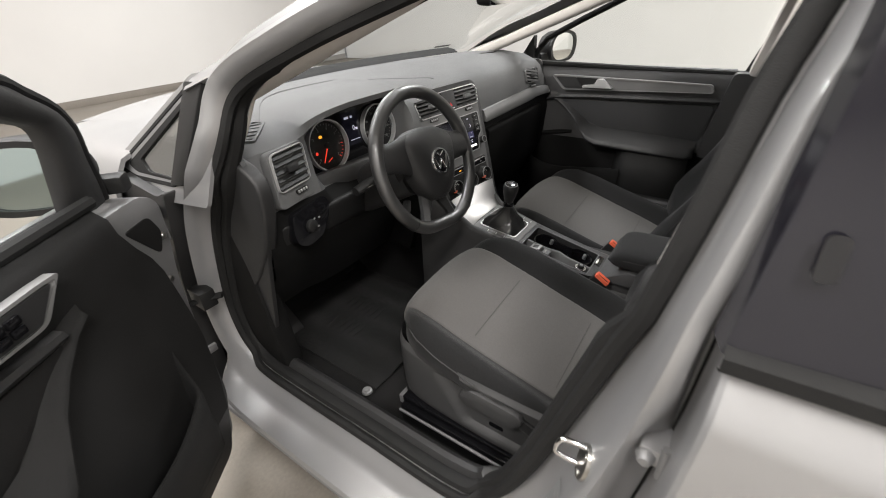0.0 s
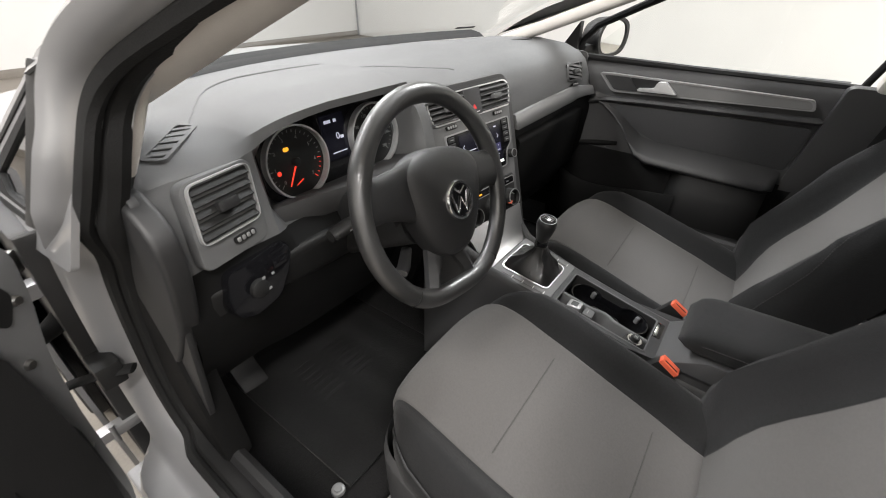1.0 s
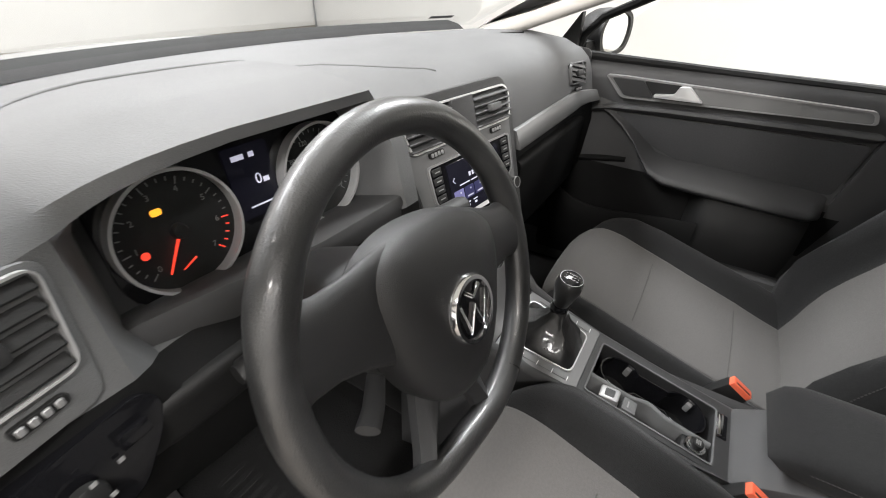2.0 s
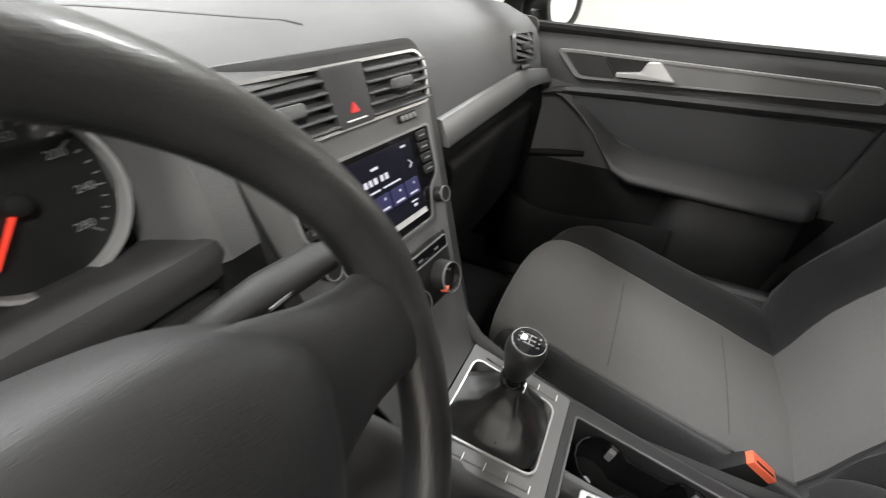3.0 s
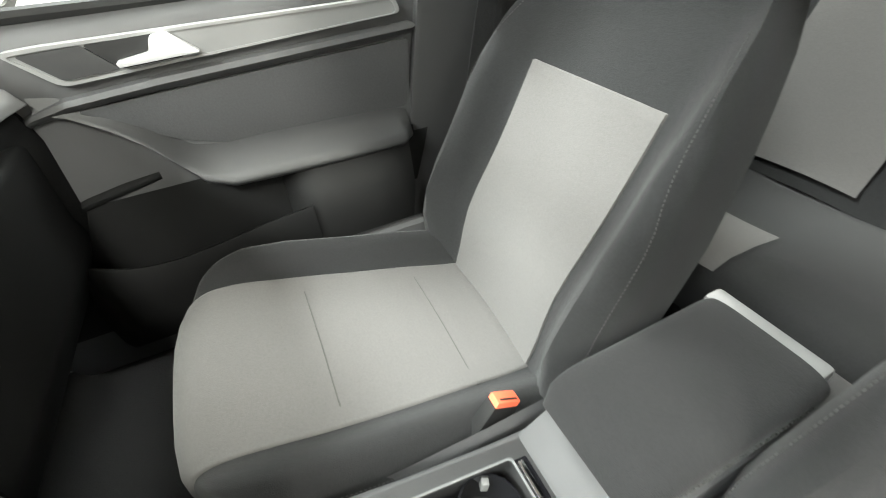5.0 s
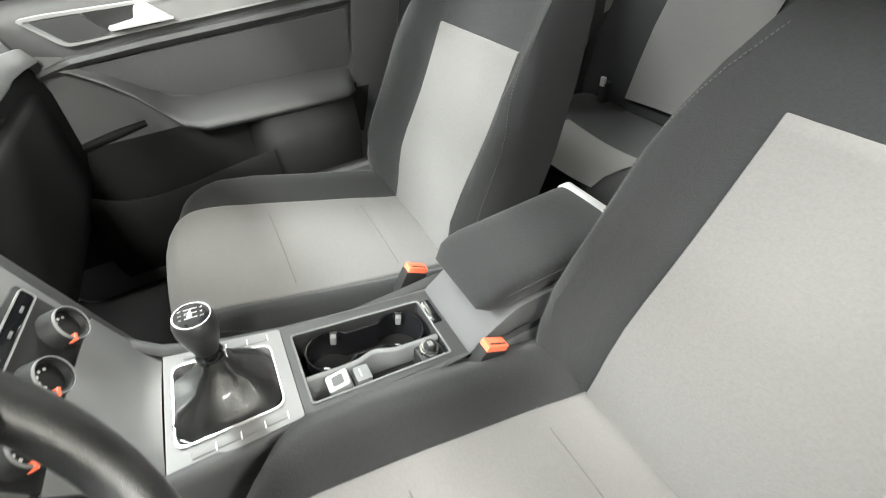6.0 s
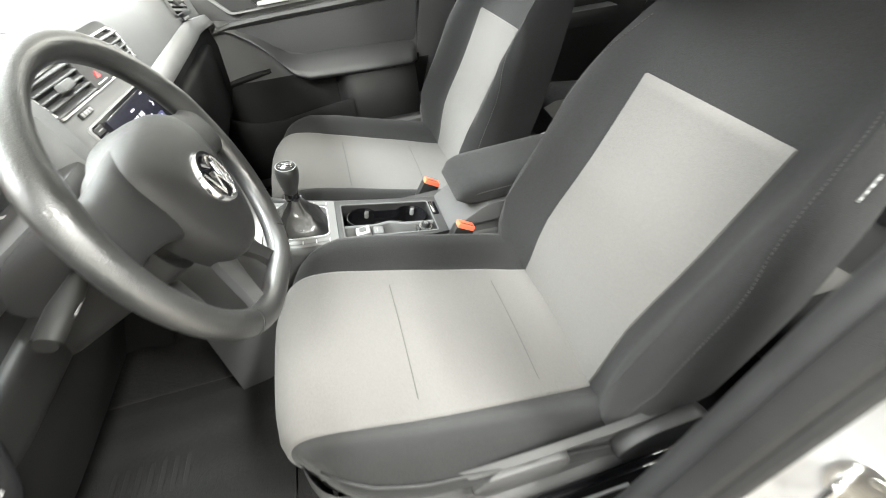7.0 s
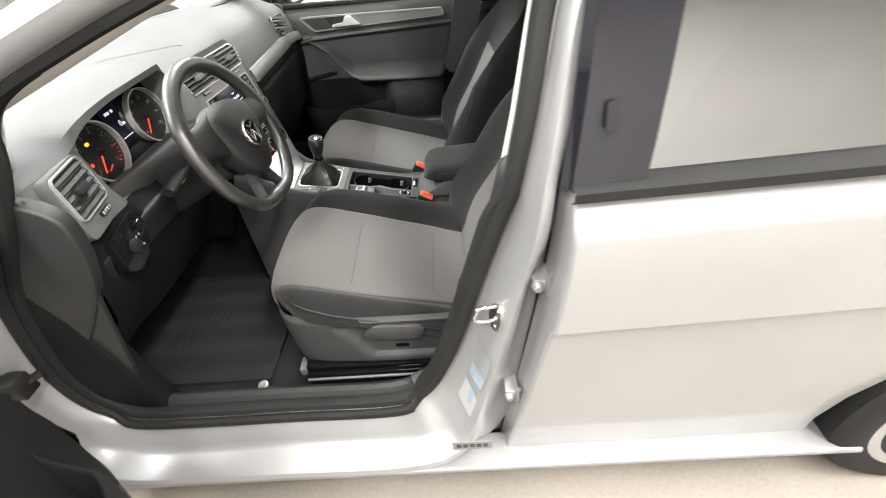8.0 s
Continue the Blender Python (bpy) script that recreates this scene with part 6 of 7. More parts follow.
    for y, zt, h, d in ((0.55, 0.842, 0.016, 0.008), (0.51, 0.832, 0.022, 0.014), (0.465, 0.806, 0.026, 0.022), (0.42, 0.770, 0.030, 0.032), (0.385, 0.735, 0.038, 0.046), (0.355, 0.712, 0.050, 0.060), (0.31, 0.702, 0.058, 0.070), (0.22, 0.702, 0.062, 0.073), (0.08, 0.698, 0.062, 0.073), (-0.04, 0.692, 0.058, 0.070), (-0.07, 0.688, 0.05, 0.04)):
        rows.append([Vector((0.746, y, zt + 0.020)), Vector((0.742 - d * 0.22, y, zt + 0.012)), Vector((0.742 - d * 0.55, y, zt - h * 0.10)), Vector((0.740 - d * 0.85, y, zt - h * 0.42)), Vector((0.738 - d, y, zt - h * 0.66)), Vector((0.738 - d, y, zt - h * 0.78)), Vector((0.742 - d * 0.9, y, zt - h * 0.92)), Vector((0.745 - d * 0.5, y, zt - h)), Vector((0.748, y, zt - h - 0.004))])
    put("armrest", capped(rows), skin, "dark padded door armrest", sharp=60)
    if not left:
        rows = []
        for y, z, e in ((0.655, 0.640, 0.3), (0.62, 0.655, 0.8), (0.56, 0.670, 1.0), (0.50, 0.680, 1.0), (0.43, 0.690, 0.7)):
            rows.append([Vector((0.748, y, z + 0.012)), Vector((0.742 - 0.014 * e, y, z + 0.005)), Vector((0.742 - 0.024 * e, y, z - 0.003)), Vector((0.742 - 0.022 * e, y, z - 0.011)), Vector((0.746, y, z - 0.024))])
        put("upper_ledge", capped(rows), low, "dark plastic ledge", sharp=60)
    # deep map pocket: a rolled lip over an outer wall, closed by the panel behind it
    lip = curve([(0.662, 0.650), (0.640, 0.610), (0.600, 0.575), (0.545, 0.548), (0.475, 0.537), (0.39, 0.543), (0.29, 0.557), (0.185, 0.567)], 4)
    rows = []
    for p in lip:
        e = min(1.0, max(0.0, (0.668 - p[0]) / 0.06))
        x = 0.735 - 0.075 * e
        rows.append([Vector((x + 0.026, p[0], p[1] - 0.10)), Vector((x + 0.014, p[0], p[1] - 0.010)), Vector((x + 0.008, p[0], p[1] - 0.001)), Vector((x + 0.002, p[0], p[1])), Vector((x, p[0], p[1] - 0.006)), Vector((x + 0.001, p[0], p[1] - 0.05)), Vector((x * 0.5 + 0.345, p[0], 0.40)), Vector((0.715, p[0], 0.33)), Vector((0.738, p[0], 0.285))])
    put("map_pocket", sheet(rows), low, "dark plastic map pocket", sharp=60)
    # full lower panel behind the pocket's end
    rows = []
    for y, e in ((0.235, 0.0), (0.222, 0.30), (0.205, 0.70), (0.188, 0.92), (0.165, 1.0), (0.12, 1.0), (0.05, 0.96), (-0.02, 0.85), (-0.06, 0.55)):
        rows.append([Vector((0.738 - d * e, y + 0.16 * max(0.0, 0.5 - z) * (y < 0.1), z)) for d, z in ((0.055, 0.655), (0.062, 0.62), (0.070, 0.590), (0.075, 0.567), (0.075, 0.52), (0.060, 0.42), (0.024, 0.33), (0.0, 0.285))])
    put("lower_panel", sheet(rows), BLACK, "dark plastic lower door panel", sharp=60)
    # glass and its frame
    put("waist_rail", tube([(0.772, 0.70, 0.962), (0.775, 0.5, 0.958), (0.778, 0.2, 0.952), (0.778, -0.16, 0.948)], 0.012, 8), RUBBER, "black waist seal")
    rows = [[(0.80 - 0.42 * max(0.0, z - 0.95) ** 1.25, y, z) for y in np.linspace(0.655 - 1.25 * (z - 0.95), -0.17 - 0.14 * (z - 0.95), 6)] for z in np.linspace(0.94, 1.33, 7)]
    g = put("window_glass", sheet(rows), GLASS, "clear side glass")
    g.visible_shadow = False
    put("frame_strip", tube([(0.80, -0.165, 0.945), (0.775, -0.20, 1.06), (0.735, -0.235, 1.17), (0.68, -0.26, 1.27), (0.62, -0.25, 1.35)], 0.010, 8), RUBBER, "black window frame")
    if not left:
        put("frame_strip", tube([(0.80, 0.66, 0.955), (0.795, 0.645, 1.01), (0.79, 0.60, 1.06), (0.755, 0.45, 1.13), (0.70, 0.2, 1.24), (0.65, -0.05, 1.32), (0.62, -0.25, 1.35)], 0.012, 8), RUBBER, "black window frame")
    else:
        # broad painted frame round the open door's glass, with a black seal along its outer edge
        so = curve([(0.763, 0.94), (0.754, 0.98), (0.737, 1.033), (0.724, 1.082), (0.695, 1.118), (0.643, 1.150), (0.597, 1.176), (0.46, 1.225), (0.20, 1.300), (-0.05, 1.352), (-0.25, 1.375)], 3)
        si = curve([(0.676, 0.94), (0.675, 0.98), (0.673, 1.023), (0.670, 1.071), (0.657, 1.102), (0.620, 1.119), (0.580, 1.135), (0.45, 1.180), (0.19, 1.256), (-0.05, 1.312), (-0.24, 1.335)], 3)
        rows, rim = [], []
        for a, b in zip(so, si):
            fx = lambda z: 0.795 - 0.27 * (z - 0.95) - 0.18 * max(0.0, z - 1.1)
            A, B = Vector((fx(a[1]), a[0], a[1])), Vector((fx(b[1]), b[0], b[1]))
            rows.append([A + Vector((0.022, 0, 0)), A, A.lerp(B, 0.12) - Vector((0.008, 0, 0)), A.lerp(B, 0.5) - Vector((0.014, 0, 0)), A.lerp(B, 0.85) - Vector((0.010, 0, 0)), B, B + Vector((0.022, 0, 0))])
            rim.append(A + (A - B).normalized() * 0.006 + Vector((0.006, 0, 0)))
        put("window_frame", solid(sheet(rows), 0.002), DARK, "dark grey window frame", sharp=60)
        put("frame_seal", tube(rim, 0.009, 8), RUBBER, "black rubber frame seal")
    if not left:
        put("mirror_sail", prism(rounded([(0.655, 0.955), (0.735, 0.955), (0.655, 1.075)], 0.008), 0.03, 0.06, 0.004), BLACK, "black mirror mounting triangle", DX)


rd = thing("front_door", "closed passenger door panel with silver trim and storage pocket", "car door", "front doors")
front_door(rd, I4, False)
ld = thing("front_door", "driver's door standing open with dark panel and silver trim", "car door", "front doors")
OPEN = Matrix.Translation((-0.86, 0.90, 0)) @ Matrix.Rotation(radians(-55), 4, "Z") @ Matrix.Translation((0.86, -0.90, 0)) @ Matrix.Diagonal((-1, 1, 1, 1))
front_door(ld, OPEN, True)

mirror = thing("door_mirror", "black passenger door mirror outside the side window", "mirror", "door mirrors")


def mirror_parts(t, m, shell, silver=MIRROR):
    o = curve([(-0.065, -0.060), (0.03, -0.068), (0.085, -0.050), (0.105, 0.0), (0.088, 0.048), (0.02, 0.068), (-0.06, 0.058), (-0.098, 0.0)], 4, True)
    rows = [[Vector((p[0] * s, p[1] * s, h)) for p in o] for s, h in ((0.97, 0.0), (1.0, -0.004), (1.0, -0.03), (0.94, -0.06), (0.75, -0.085), (0.4, -0.097), (0.05, -0.10))]
    part("housing", capped(rows), shell, t, "", m, 60)
    part("rim", ring([p * 1.0 for p in o], [p * 0.84 for p in o], -0.002, 0.008), BLACK, t, "", m)
    part("mirror_glass", prism([p * 0.84 for p in o], 0.0005, 0.003), silver, t, "silvered mirror glass", m)
    part("foot", box(-0.14, -0.07, -0.055, -0.02, -0.05, -0.01, 0.008), BLACK, t, "", m)


mirror_parts(mirror, basis((0.968, 0.60, 1.008), (0.93, -0.25, 0.0), (0.0, 0, 1)), BLACK)
mirror_left = thing("door_mirror", "black rimmed driver's door mirror on the open door", "mirror", "door mirrors")
mirror_parts(mirror_left, OPEN @ basis((0.900, 0.738, 0.996), (0.93, -0.25, 0.0), (0.0, 0, 1)), BLACK, MIRROR_TINT)

# right middle pillar lining, belt and rear parts of the cabin
part("pillar_lining", prism(rounded([(-0.17, 0.955), (-0.33, 0.955), (-0.40, 1.34), (-0.24, 1.34)], 0.02), -0.03, 0.03, 0.012), BEIGE, car, "pale warm grey middle pillar lining", basis((0.72, 0, 0.0), (0, 1, 0), (-0.22, 0, 1)) @ Matrix.Translation((0, 0, 0.16)))
part("pillar_lower", prism(rounded([(0.0, 0.25), (-0.22, 0.25), (-0.34, 0.96), (-0.13, 0.96)], 0.02), -0.03, 0.02, 0.01), DARK, car, "dark lower pillar trim", basis((0.755, 0, 0), (0, 1, 0), (0, 0, 1)))
rows = []
for z in np.linspace(0.938, 1.34, 9):
    ya, tx = lerp(REAR_Y, z), tumble(z) + lerp([(0.93, 0.090), (1.2, 0.064), (1.34, 0.06)], z)
    rows.append([(tx - 0.010, ya - 0.04, z), (tx - 0.014, ya + 0.004, z), (tx - 0.009, ya + 0.012, z), (tx + 0.002, ya + 0.014, z), (tx + 0.012, ya + 0.004, z), (tx + 0.03, ya - 0.12, z)])
part("pillar_lining", sheet(rows), BEIGE, car, "pale warm grey middle pillar lining", None, 60)
part("pillar_lower", prism(rounded([(-0.02, 0.36), (-0.22, 0.25), (-0.34, 0.96), (-0.19, 0.96)], 0.02), -0.03, 0.01, 0.01), DARK, car, "dark lower pillar trim", basis((-0.715, 0, 0), (0, 1, 0), (0, 0, 1)))

# ---------------------------------------------------------------- rear bench and belts
bench = thing("rear_bench", "rear bench seat in dark cloth with light grey panels", "rear seat")
rows = []
for y, z in ((-0.465, 0.34), (-0.46, 0.41), (-0.475, 0.455), (-0.51, 0.475), (-0.60, 0.475), (-0.75, 0.455), (-0.92, 0.44)):
    rows.append([(x, y, z + 0.012 * math.cos(2 * math.pi * x / 0.62) * (abs(x) < 0.66)) for x in np.linspace(-0.68, 0.68, 29)])
bc = part("cushion", sheet(rows), DARK_CLOTH, bench, "dark grey cloth cushion", None, 60)
rows = []
for w, d in ((0.0, 0.0), (0.05, 0.02), (0.25, 0.035), (0.45, 0.02), (0.60, 0.0), (0.63, -0.05)):
    y, z = -0.90 - 0.36 * w + d * 0.93, 0.44 + 0.93 * w + d * 0.36
    rows.append([(x, y + 0.012 * math.cos(2 * math.pi * x / 0.62), z) for x in np.linspace(-0.68, 0.68, 29)])
bb = part("backrest", sheet(rows), DARK_CLOTH, bench, "dark grey cloth backrest", None, 60)
for xc in (-0.36, 0.34):
    rows = [[(xc + 0.15 * u, y, z + 0.012 * math.cos(2 * math.pi * (xc + 0.15 * u) / 0.62) + 0.005) for u in np.linspace(-1, 1, 9)] for y, z in ((-0.470, 0.46), (-0.51, 0.477), (-0.58, 0.477), (-0.66, 0.467))]
    part("centre_panel", sheet(rows), LIGHT_CLOTH, bc, "light grey cloth panel", None, 60)
    rows = []
    for w, d in ((0.04, 0.018), (0.15, 0.03), (0.25, 0.035), (0.45, 0.02), (0.50, 0.015)):
        y, z = -0.90 - 0.36 * w + d * 0.93, 0.44 + 0.93 * w + d * 0.36
        rows.append([(xc + 0.15 * u, y + 0.012 * math.cos(2 * math.pi * (xc + 0.15 * u) / 0.62) + 0.006, z) for u in np.linspace(-1, 1, 9)])
    part("centre_panel", sheet(rows), LIGHT_CLOTH, bb, "light grey cloth panel", None, 60)


def belt(sd):
    b = thing("seat_belt", "black webbing seat belt hanging on the middle pillar", "seat belt", "seat belts")
    pts = [(sd * 0.655, -0.30, 1.20), (sd * 0.672, -0.285, 1.08), (sd * 0.685, -0.265, 0.94), (sd * 0.690, -0.23, 0.75), (sd * 0.69, -0.20, 0.55), (sd * 0.69, -0.18, 0.30)]
    rows = [[Vector(p) + Vector((0, w, 0)) + Vector((sd * e, 0, 0)) for w, e in ((-0.023, 0), (0.023, 0), (0.023, 0.002), (-0.023, 0.002))] for p in curve(pts, 4)]
    part("webbing", capped(rows), DARK_CLOTH, b, "black webbing")
    part("guide_loop", tube([(sd * 0.648, -0.335, 1.205), (sd * 0.640, -0.30, 1.225), (sd * 0.648, -0.262, 1.205), (sd * 0.655, -0.30, 1.19)], 0.008, 8, True), BLACK, b, "black guide loop")
    part("height_slider", box(sd * 0.662 - 0.012, sd * 0.662 + 0.012, -0.33, -0.27, 1.20, 1.27, 0.008), DARK, b)
    part("tongue", box(sd * 0.679 - 0.004, sd * 0.679 + 0.004, -0.285, -0.235, 0.90, 0.93, 0.003), BLACK, b, "black belt tongue")


belt(1)
belt(-1)
rb = thing("belt_buckle", "black rear belt tongue with bright chrome latch", "belt buckle", "belt buckles")
part("housing", box(0.518, 0.543, -0.852, -0.822, 0.472, 0.537, 0.005), BLACK, rb, "black plastic housing")
part("latch", box(0.522, 0.539, -0.826, -0.816, 0.527, 0.556, 0.002), RIM, rb, "chrome latch")

# ---------------------------------------------------------------- small things in the opening
def pillar_face(z, s):
    """Point and frame on the middle pillar's inner step, s from the seal outwards."""
    pts = []
    for i in range(NL):
        o = loop_out(i)
        if o.y < -0.3:
            pr = silver_prof(LOOP[i], o)
            f = 3 + 2 * s
            j = min(4, int(f))
            dx, w = pr[j][0] + (pr[j + 1][0] - pr[j][0]) * (f - j), pr[j][1] + (pr[j + 1][1] - pr[j][1]) * (f - j)
            pts.append(LOOP[i] + Vector((dx, 0, 0)) + o * w)
    pts.sort(key=lambda p: p.z)
    return Vector((lerp([(p.z, p.x) for p in pts], z), lerp([(p.z, p.y) for p in pts], z), z))


def face_frame(z, s):
    p, u, v = pillar_face(z, s), pillar_face(z, min(1, s + 0.1)) - pillar_face(z, max(0, s - 0.1)), pillar_face(z + 0.02, s) - pillar_face(z - 0.02, s)
    return basis(p, u.normalized(), v.normalized())


def face_patch(z0, z1, s0, s1, slant, lift):
    rows = []
    for a in np.linspace(0, 1, 9):
        row = []
        for s in np.linspace(s0, s1, 5):
            z = z0 + (z1 - z0) * a + slant * (s - s0)
            m = face_frame(z, s)
            n = (m @ Vector((0, 0, 1)) - m @ Vector((0, 0, 0)))
            row.append(pillar_face(z, s) + n * (lift if n.y > 0 else -lift))
        rows.append(row)
    return sheet(rows)


striker = thing("door_striker", "chrome door striker loop on the silver pillar", "striker")
SK = face_frame(0.700, 0.42)
if (SK.to_3x3() @ Vector((0, 0, 1))).y < 0:
    SK = SK @ Matrix.Rotation(math.pi, 4, "X")
part("base_plate", prism([(p[0] * 0.85, p[1] * 1.15) for p in circle(0.025, 28)], -0.006, 0.005, 0.002), STEEL, striker, "round steel plate", SK)
for dz in (-0.018, 0.018):
    part("screw", prism(circle(0.005, 12), 0.005, 0.007, 0.001), STEEL, striker, "", SK @ Matrix.Translation((0.006, dz, 0)))
part("loop", tube([SK @ v for v in curve([Vector((-0.008, 0.018, 0.0)), Vector((-0.012, 0.018, 0.022)), Vector((-0.014, 0.012, 0.036)), Vector((-0.014, -0.012, 0.036)), Vector((-0.012, -0.018, 0.022)), Vector((-0.008, -0.018, 0.0))], 4)], 0.0038, 10), CHROME, striker, "chrome loop")
sticker = thing("sticker", "grey white printed service sticker on the silver pillar", "sticker", "stickers")
part("paper", face_patch(0.500, 0.605, 0.02, 0.98, -0.016, 0.0012), PAPER, sticker)
part("blue_panel", face_patch(0.507, 0.540, 0.10, 0.92, -0.014, 0.0020), BLUE, sticker, "pale blue printed panel")
for z0, s0, s1 in ((0.513, 0.2, 0.42), (0.517, 0.5, 0.75), (0.528, 0.25, 0.6), (0.551, 0.15, 0.8), (0.557, 0.15, 0.6), (0.570, 0.2, 0.85), (0.576, 0.2, 0.5), (0.588, 0.25, 0.7)):
    part("print_bar", face_patch(z0, z0 + 0.0035, s0, s1, -0.012 * (s1 - s0), 0.0027), DIM, sticker)
label = thing("sticker", "white and pale blue label on the silver pillar", "sticker", "stickers")
part("paper", face_patch(0.415, 0.484, 0.05, 0.95, -0.030, 0.0012), LABEL, label)
part("blue_panel", face_patch(0.425, 0.476, 0.45, 0.72, -0.009, 0.0020), BLUE, label, "pale blue stripe")
plate = thing("type_plate", "small grey printed plate low on the silver pillar", "plate")
part("plate", prism(rounded(rect(0.088, 0.034, 0.075, 0.345), 0.003), 0.0, 0.002), PAINT_DARK, plate, "", basis((-0.868, 0, 0), (0, -1, 0), (0, 0, 1)))
for k in range(5):
    part("print_bar", prism(rect(0.010, 0.014, 0.045 + 0.015 * k, 0.345), 0.002, 0.0025), DARK, plate, "", basis((-0.868, 0, 0), (0, -1, 0), (0, 0, 1)))


def hinge(y, z, x=-0.815, reach=0.018):
    h = part("door_hinge", box(x - reach, x + 0.030, y - 0.018, y + 0.010, z - 0.013, z + 0.013, 0.004), PAINT, car, "silver door hinge")
    part("pin", tube([(x - 0.018, y - 0.016, z - 0.024), (x - 0.018, y - 0.016, z + 0.024)], 0.005, 12), PAINT_DARK, h)
    part("bolt", lathe([(0.0, 0.010), (0.006, 0.010), (0.009, 0.006), (0.011, 0.0)], 12), PAINT_DARK, h, "painted bolt head", Matrix.Translation((x - 0.018, y + 0.002, z)) @ Matrix.Rotation(radians(-90), 4, "Y"))


hinge(-0.200, 0.797, -0.806)
hinge(-0.162, 0.478, -0.812)
hinge(0.835, 0.805, -0.845, 0.045)
hinge(0.925, 0.39, -0.845, 0.045)
strap = thing("door_check_strap", "black door check strap between pillar and door", "check strap")
part("arm", tube([(-0.795, 0.79, 0.612), (-0.83, 0.825, 0.606), (-0.875, 0.850, 0.600), (-0.93, 0.855, 0.598)], 0.012, 10, False, 0.5), RUBBER, strap, "black strap")
part("bracket", box(-0.845, -0.805, 0.80, 0.86, 0.585, 0.635, 0.006), BLACK, strap)
bracket = thing("wing_bracket", "small bare metal bracket above the upper hinge", "bracket")
part("tab", prism(rounded([(-0.03, -0.012), (0.03, -0.02), (0.034, 0.014), (-0.02, 0.016)], 0.004), 0, 0.014, 0.003), STEEL, bracket, "", basis((-0.872, 0.80, 0.862), (0.6, 0.8, 0.1), (0, 0, 1)))
loom = thing("wire_gaiter", "black rubber cable gaiter between door and pillar", "gaiter")
part("bellows", tube([(-0.83, 0.90, 0.70), (-0.86, 0.885, 0.695), (-0.90, 0.87, 0.70), (-0.93, 0.85, 0.70)], [0.020, 0.016, 0.020, 0.018], 14), RUBBER, loom)

# floor of the driver's side
mat_thing = thing("floor_mat", "black ribbed carpet floor mat", "floor mat")
rows = [[(x, y, 0.240 + 0.20 * max(0, (y - 1.0) / 0.22) ** 1.4 + 0.002 * math.sin(60 * x)) for x in np.linspace(-0.60, -0.17, 30)] for y in np.linspace(0.50, 1.12, 16)]
part("mat", solid(sheet(rows), 0.006), MAT_CLOTH, mat_thing, "black carpet mat")
for k in range(7):
    part("heel_rib", box(-0.50, -0.30, 0.72 + 0.025 * k, 0.732 + 0.025 * k, 0.240, 0.247, 0.002, 1), RUBBER, mat_thing)
part("mat_button", lathe([(0.0, 0.010), (0.008, 0.010), (0.009, 0.007), (0.014, 0.006), (0.016, 0.0)], 24), SATIN, mat_thing, "round grey mat fastener", Matrix.Translation((-0.622, 0.515, 0.246)))


def pedal(x, y, z, w, h, label):
    p = thing("pedal", label, "pedal", "pedals")
    m = Matrix.Translation((x, y, z)) @ Matrix.Rotation(radians(52), 4, "X")
    part("pad", box(-w / 2, w / 2, -h / 2, h / 2, 0, 0.014, 0.005), RUBBER, p, "ribbed rubber pad", m)
    for k in range(4):
        part("rib", box(-w / 2 + 0.006, w / 2 - 0.006, -h / 2 + h * (k + 0.6) / 4.4, -h / 2 + h * (k + 0.8) / 4.4, 0.013, 0.016), BLACK, p, "", m)
    part("arm", tube([(x, y + 0.012, z), (x, y + 0.05, z + 0.10), (x, y + 0.06, z + 0.28)], 0.009, 10), STEEL, p, "steel pedal arm")


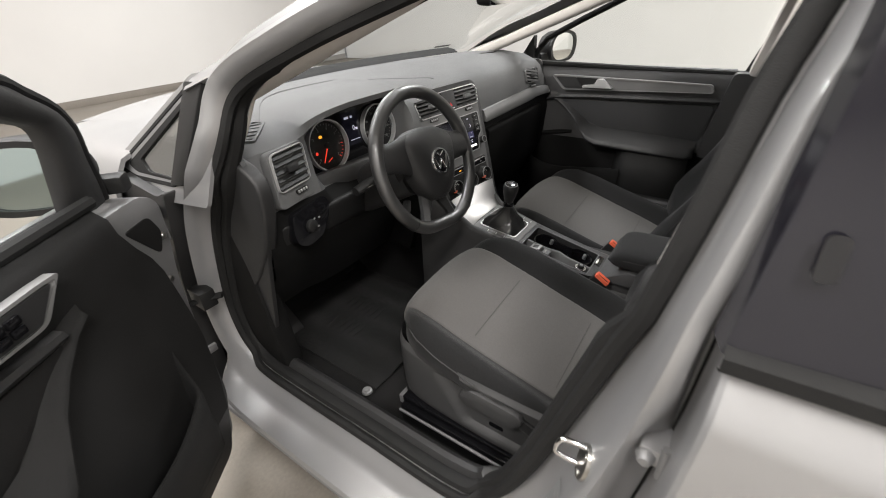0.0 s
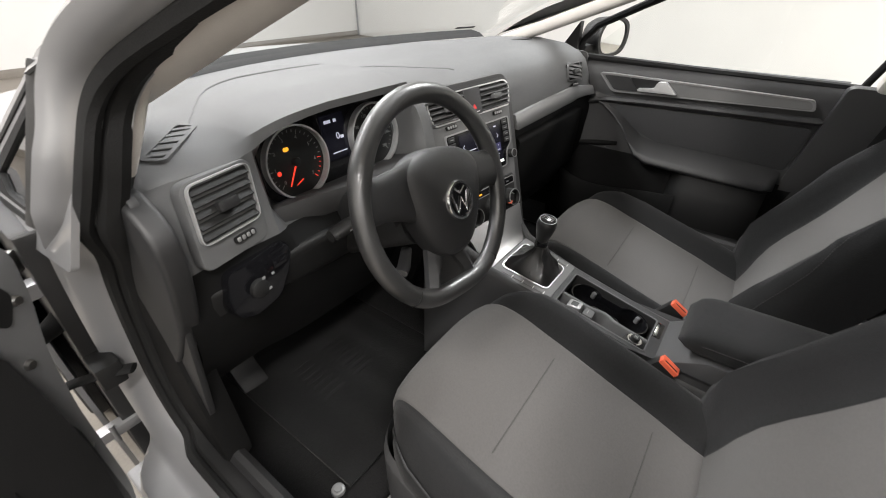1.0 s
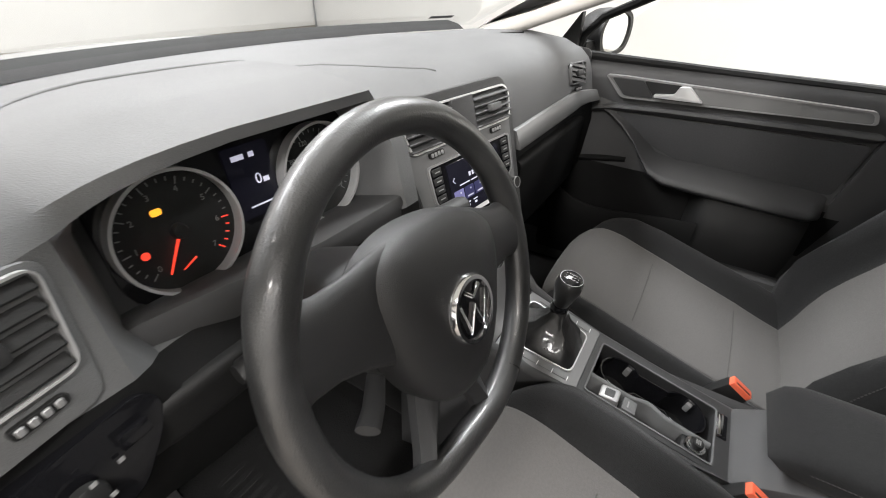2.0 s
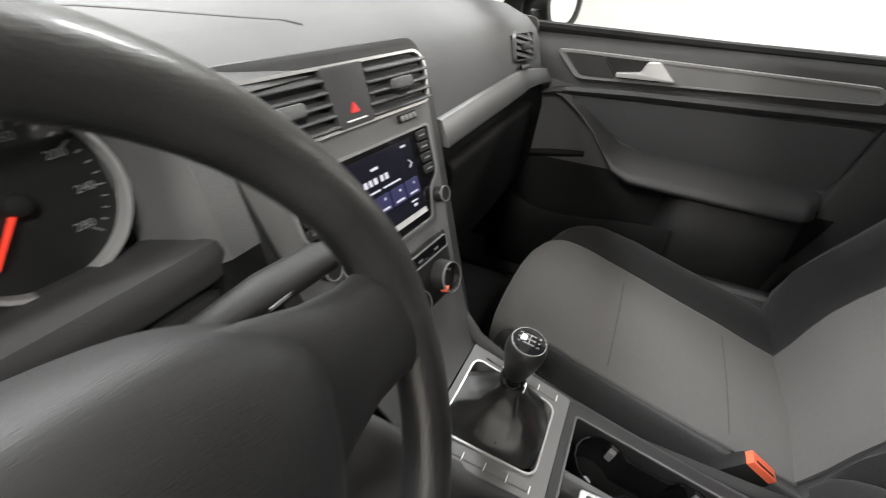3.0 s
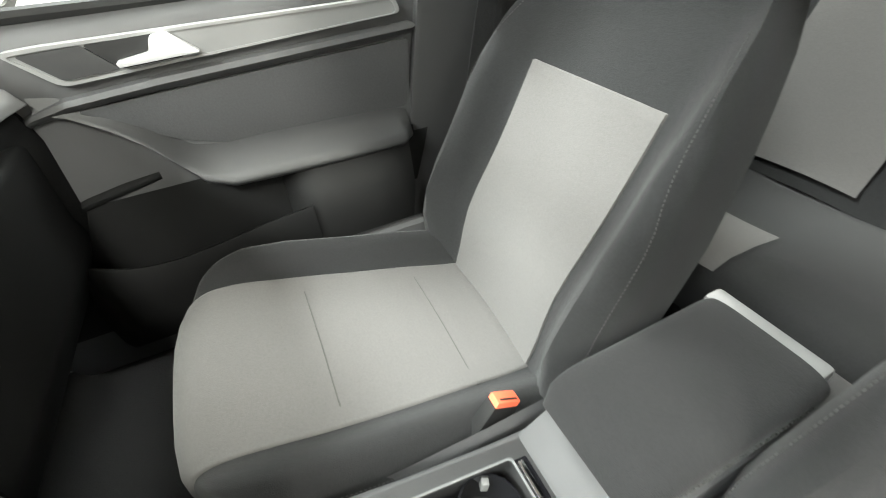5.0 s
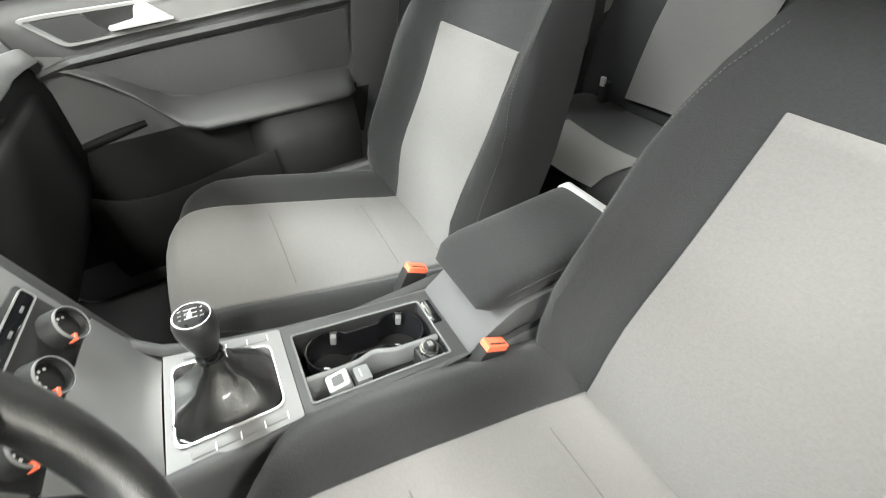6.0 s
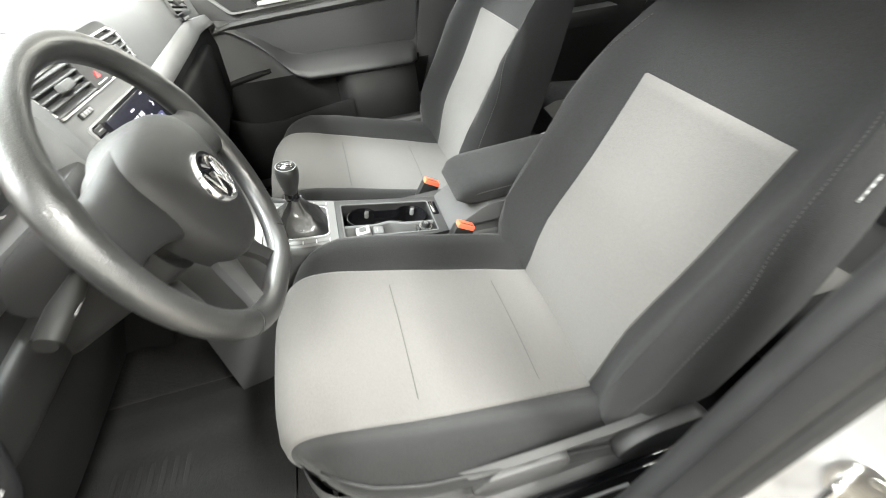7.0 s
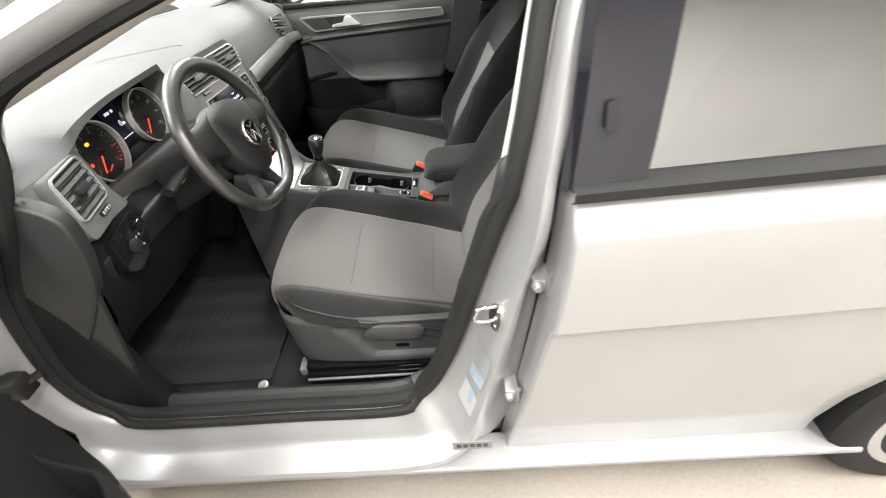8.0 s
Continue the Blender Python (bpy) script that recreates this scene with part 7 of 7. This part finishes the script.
pedal(-0.47, 0.97, 0.385, 0.065, 0.050, "black rubber clutch pedal on a steel arm")
pedal(-0.37, 0.97, 0.385, 0.065, 0.050, "black rubber brake pedal on a steel arm")
pedal(-0.235, 1.0, 0.345, 0.045, 0.120, "black rubber accelerator pedal")
kick = thing("footrest", "dark plastic footrest beside the clutch", "footrest")
part("pad", prism(rounded([(0.90, 0.24), (1.10, 0.24), (1.16, 0.42), (1.12, 0.44)], 0.02), -0.60, -0.53, 0.01), DARK, kick, "", YZ)
part("pillar_trim", prism(rounded([(0.70, 0.988), (0.604, 0.974), (0.556, 0.942), (0.562, 0.872), (0.60, 0.772), (0.678, 0.664), (0.75, 0.595), (0.84, 0.50), (0.90, 0.42), (0.98, 0.42), (0.98, 0.985)], [0.01, 0.03, 0.03, 0.05, 0.04, 0.04, 0.04, 0.03, 0.02, 0.01, 0.01]), -0.752, -0.720, 0.012, 3), DARK, car, "dark plastic panel beside the dashboard", YZ)
part("kick_panel", prism(rounded([(0.66, 0.36), (0.86, 0.25), (1.18, 0.25), (1.20, 0.80), (0.74, 0.82), (0.70, 0.70)], 0.03), -0.755, -0.70, 0.012), GLOVE, car, "dark plastic kick panel", YZ)

# rear-view mirror and the mark on the windscreen
rv = thing("rear_view_mirror", "black rear-view mirror hanging from the windscreen", "mirror")
RM = basis((0.03, 0.44, 1.245), (1, 0.22, 0.0), (0.0, -0.1, 1))
o = rounded(rect(0.235, 0.066), 0.026)
part("housing", prism(o, -0.035, 0.0, 0.008), BLACK, rv, "black housing", RM)
part("mirror_glass", prism([p * 0.93 for p in o], 0.0, 0.003), MIRROR, rv, "silvered glass", RM)
part("stem", tube([(0.03, 0.46, 1.26), (0.03, 0.50, 1.30), (0.03, 0.50, 1.335)], 0.012, 10), BLACK, rv)
tag = thing("windscreen_sticker", "small dark sticker low on the windscreen", "sticker")
q = WS_LOW(0.56).lerp(WS_UP(0.56), 0.06)
part("paper", prism(rect(0.075, 0.022), 0, 0.0008), DARK, tag, "", basis(q + Vector((0, -0.01, 0.012)), WS_LOW(0.60) - WS_LOW(0.52), WS_UP(0.56) - WS_LOW(0.56)))

# joint strips on the front wall
for jx in (0.27, -2.4):
    structure("trim_joint", box(jx - 0.02, jx + 0.02, YF - 0.012, YF - 0.001, 0, HT, 0.004), CEIL, "thin white joint strip on the wall", "trim")
pipe = thing("wall_pipe", "thin pale grey pipe running up the wall corner", "pipe")
part("pipe", tube([(XR - 0.05, YF - 0.05, 0.0), (XR - 0.05, YF - 0.05, HT)], 0.018, 10), PAINT_DARK, pipe)
structure("baseboard", box(XL, XR, YF - 0.03, YF - 0.002, GZ, GZ + 0.10, 0.004), FLOOR, "low beige skirting along the wall", "baseboard")
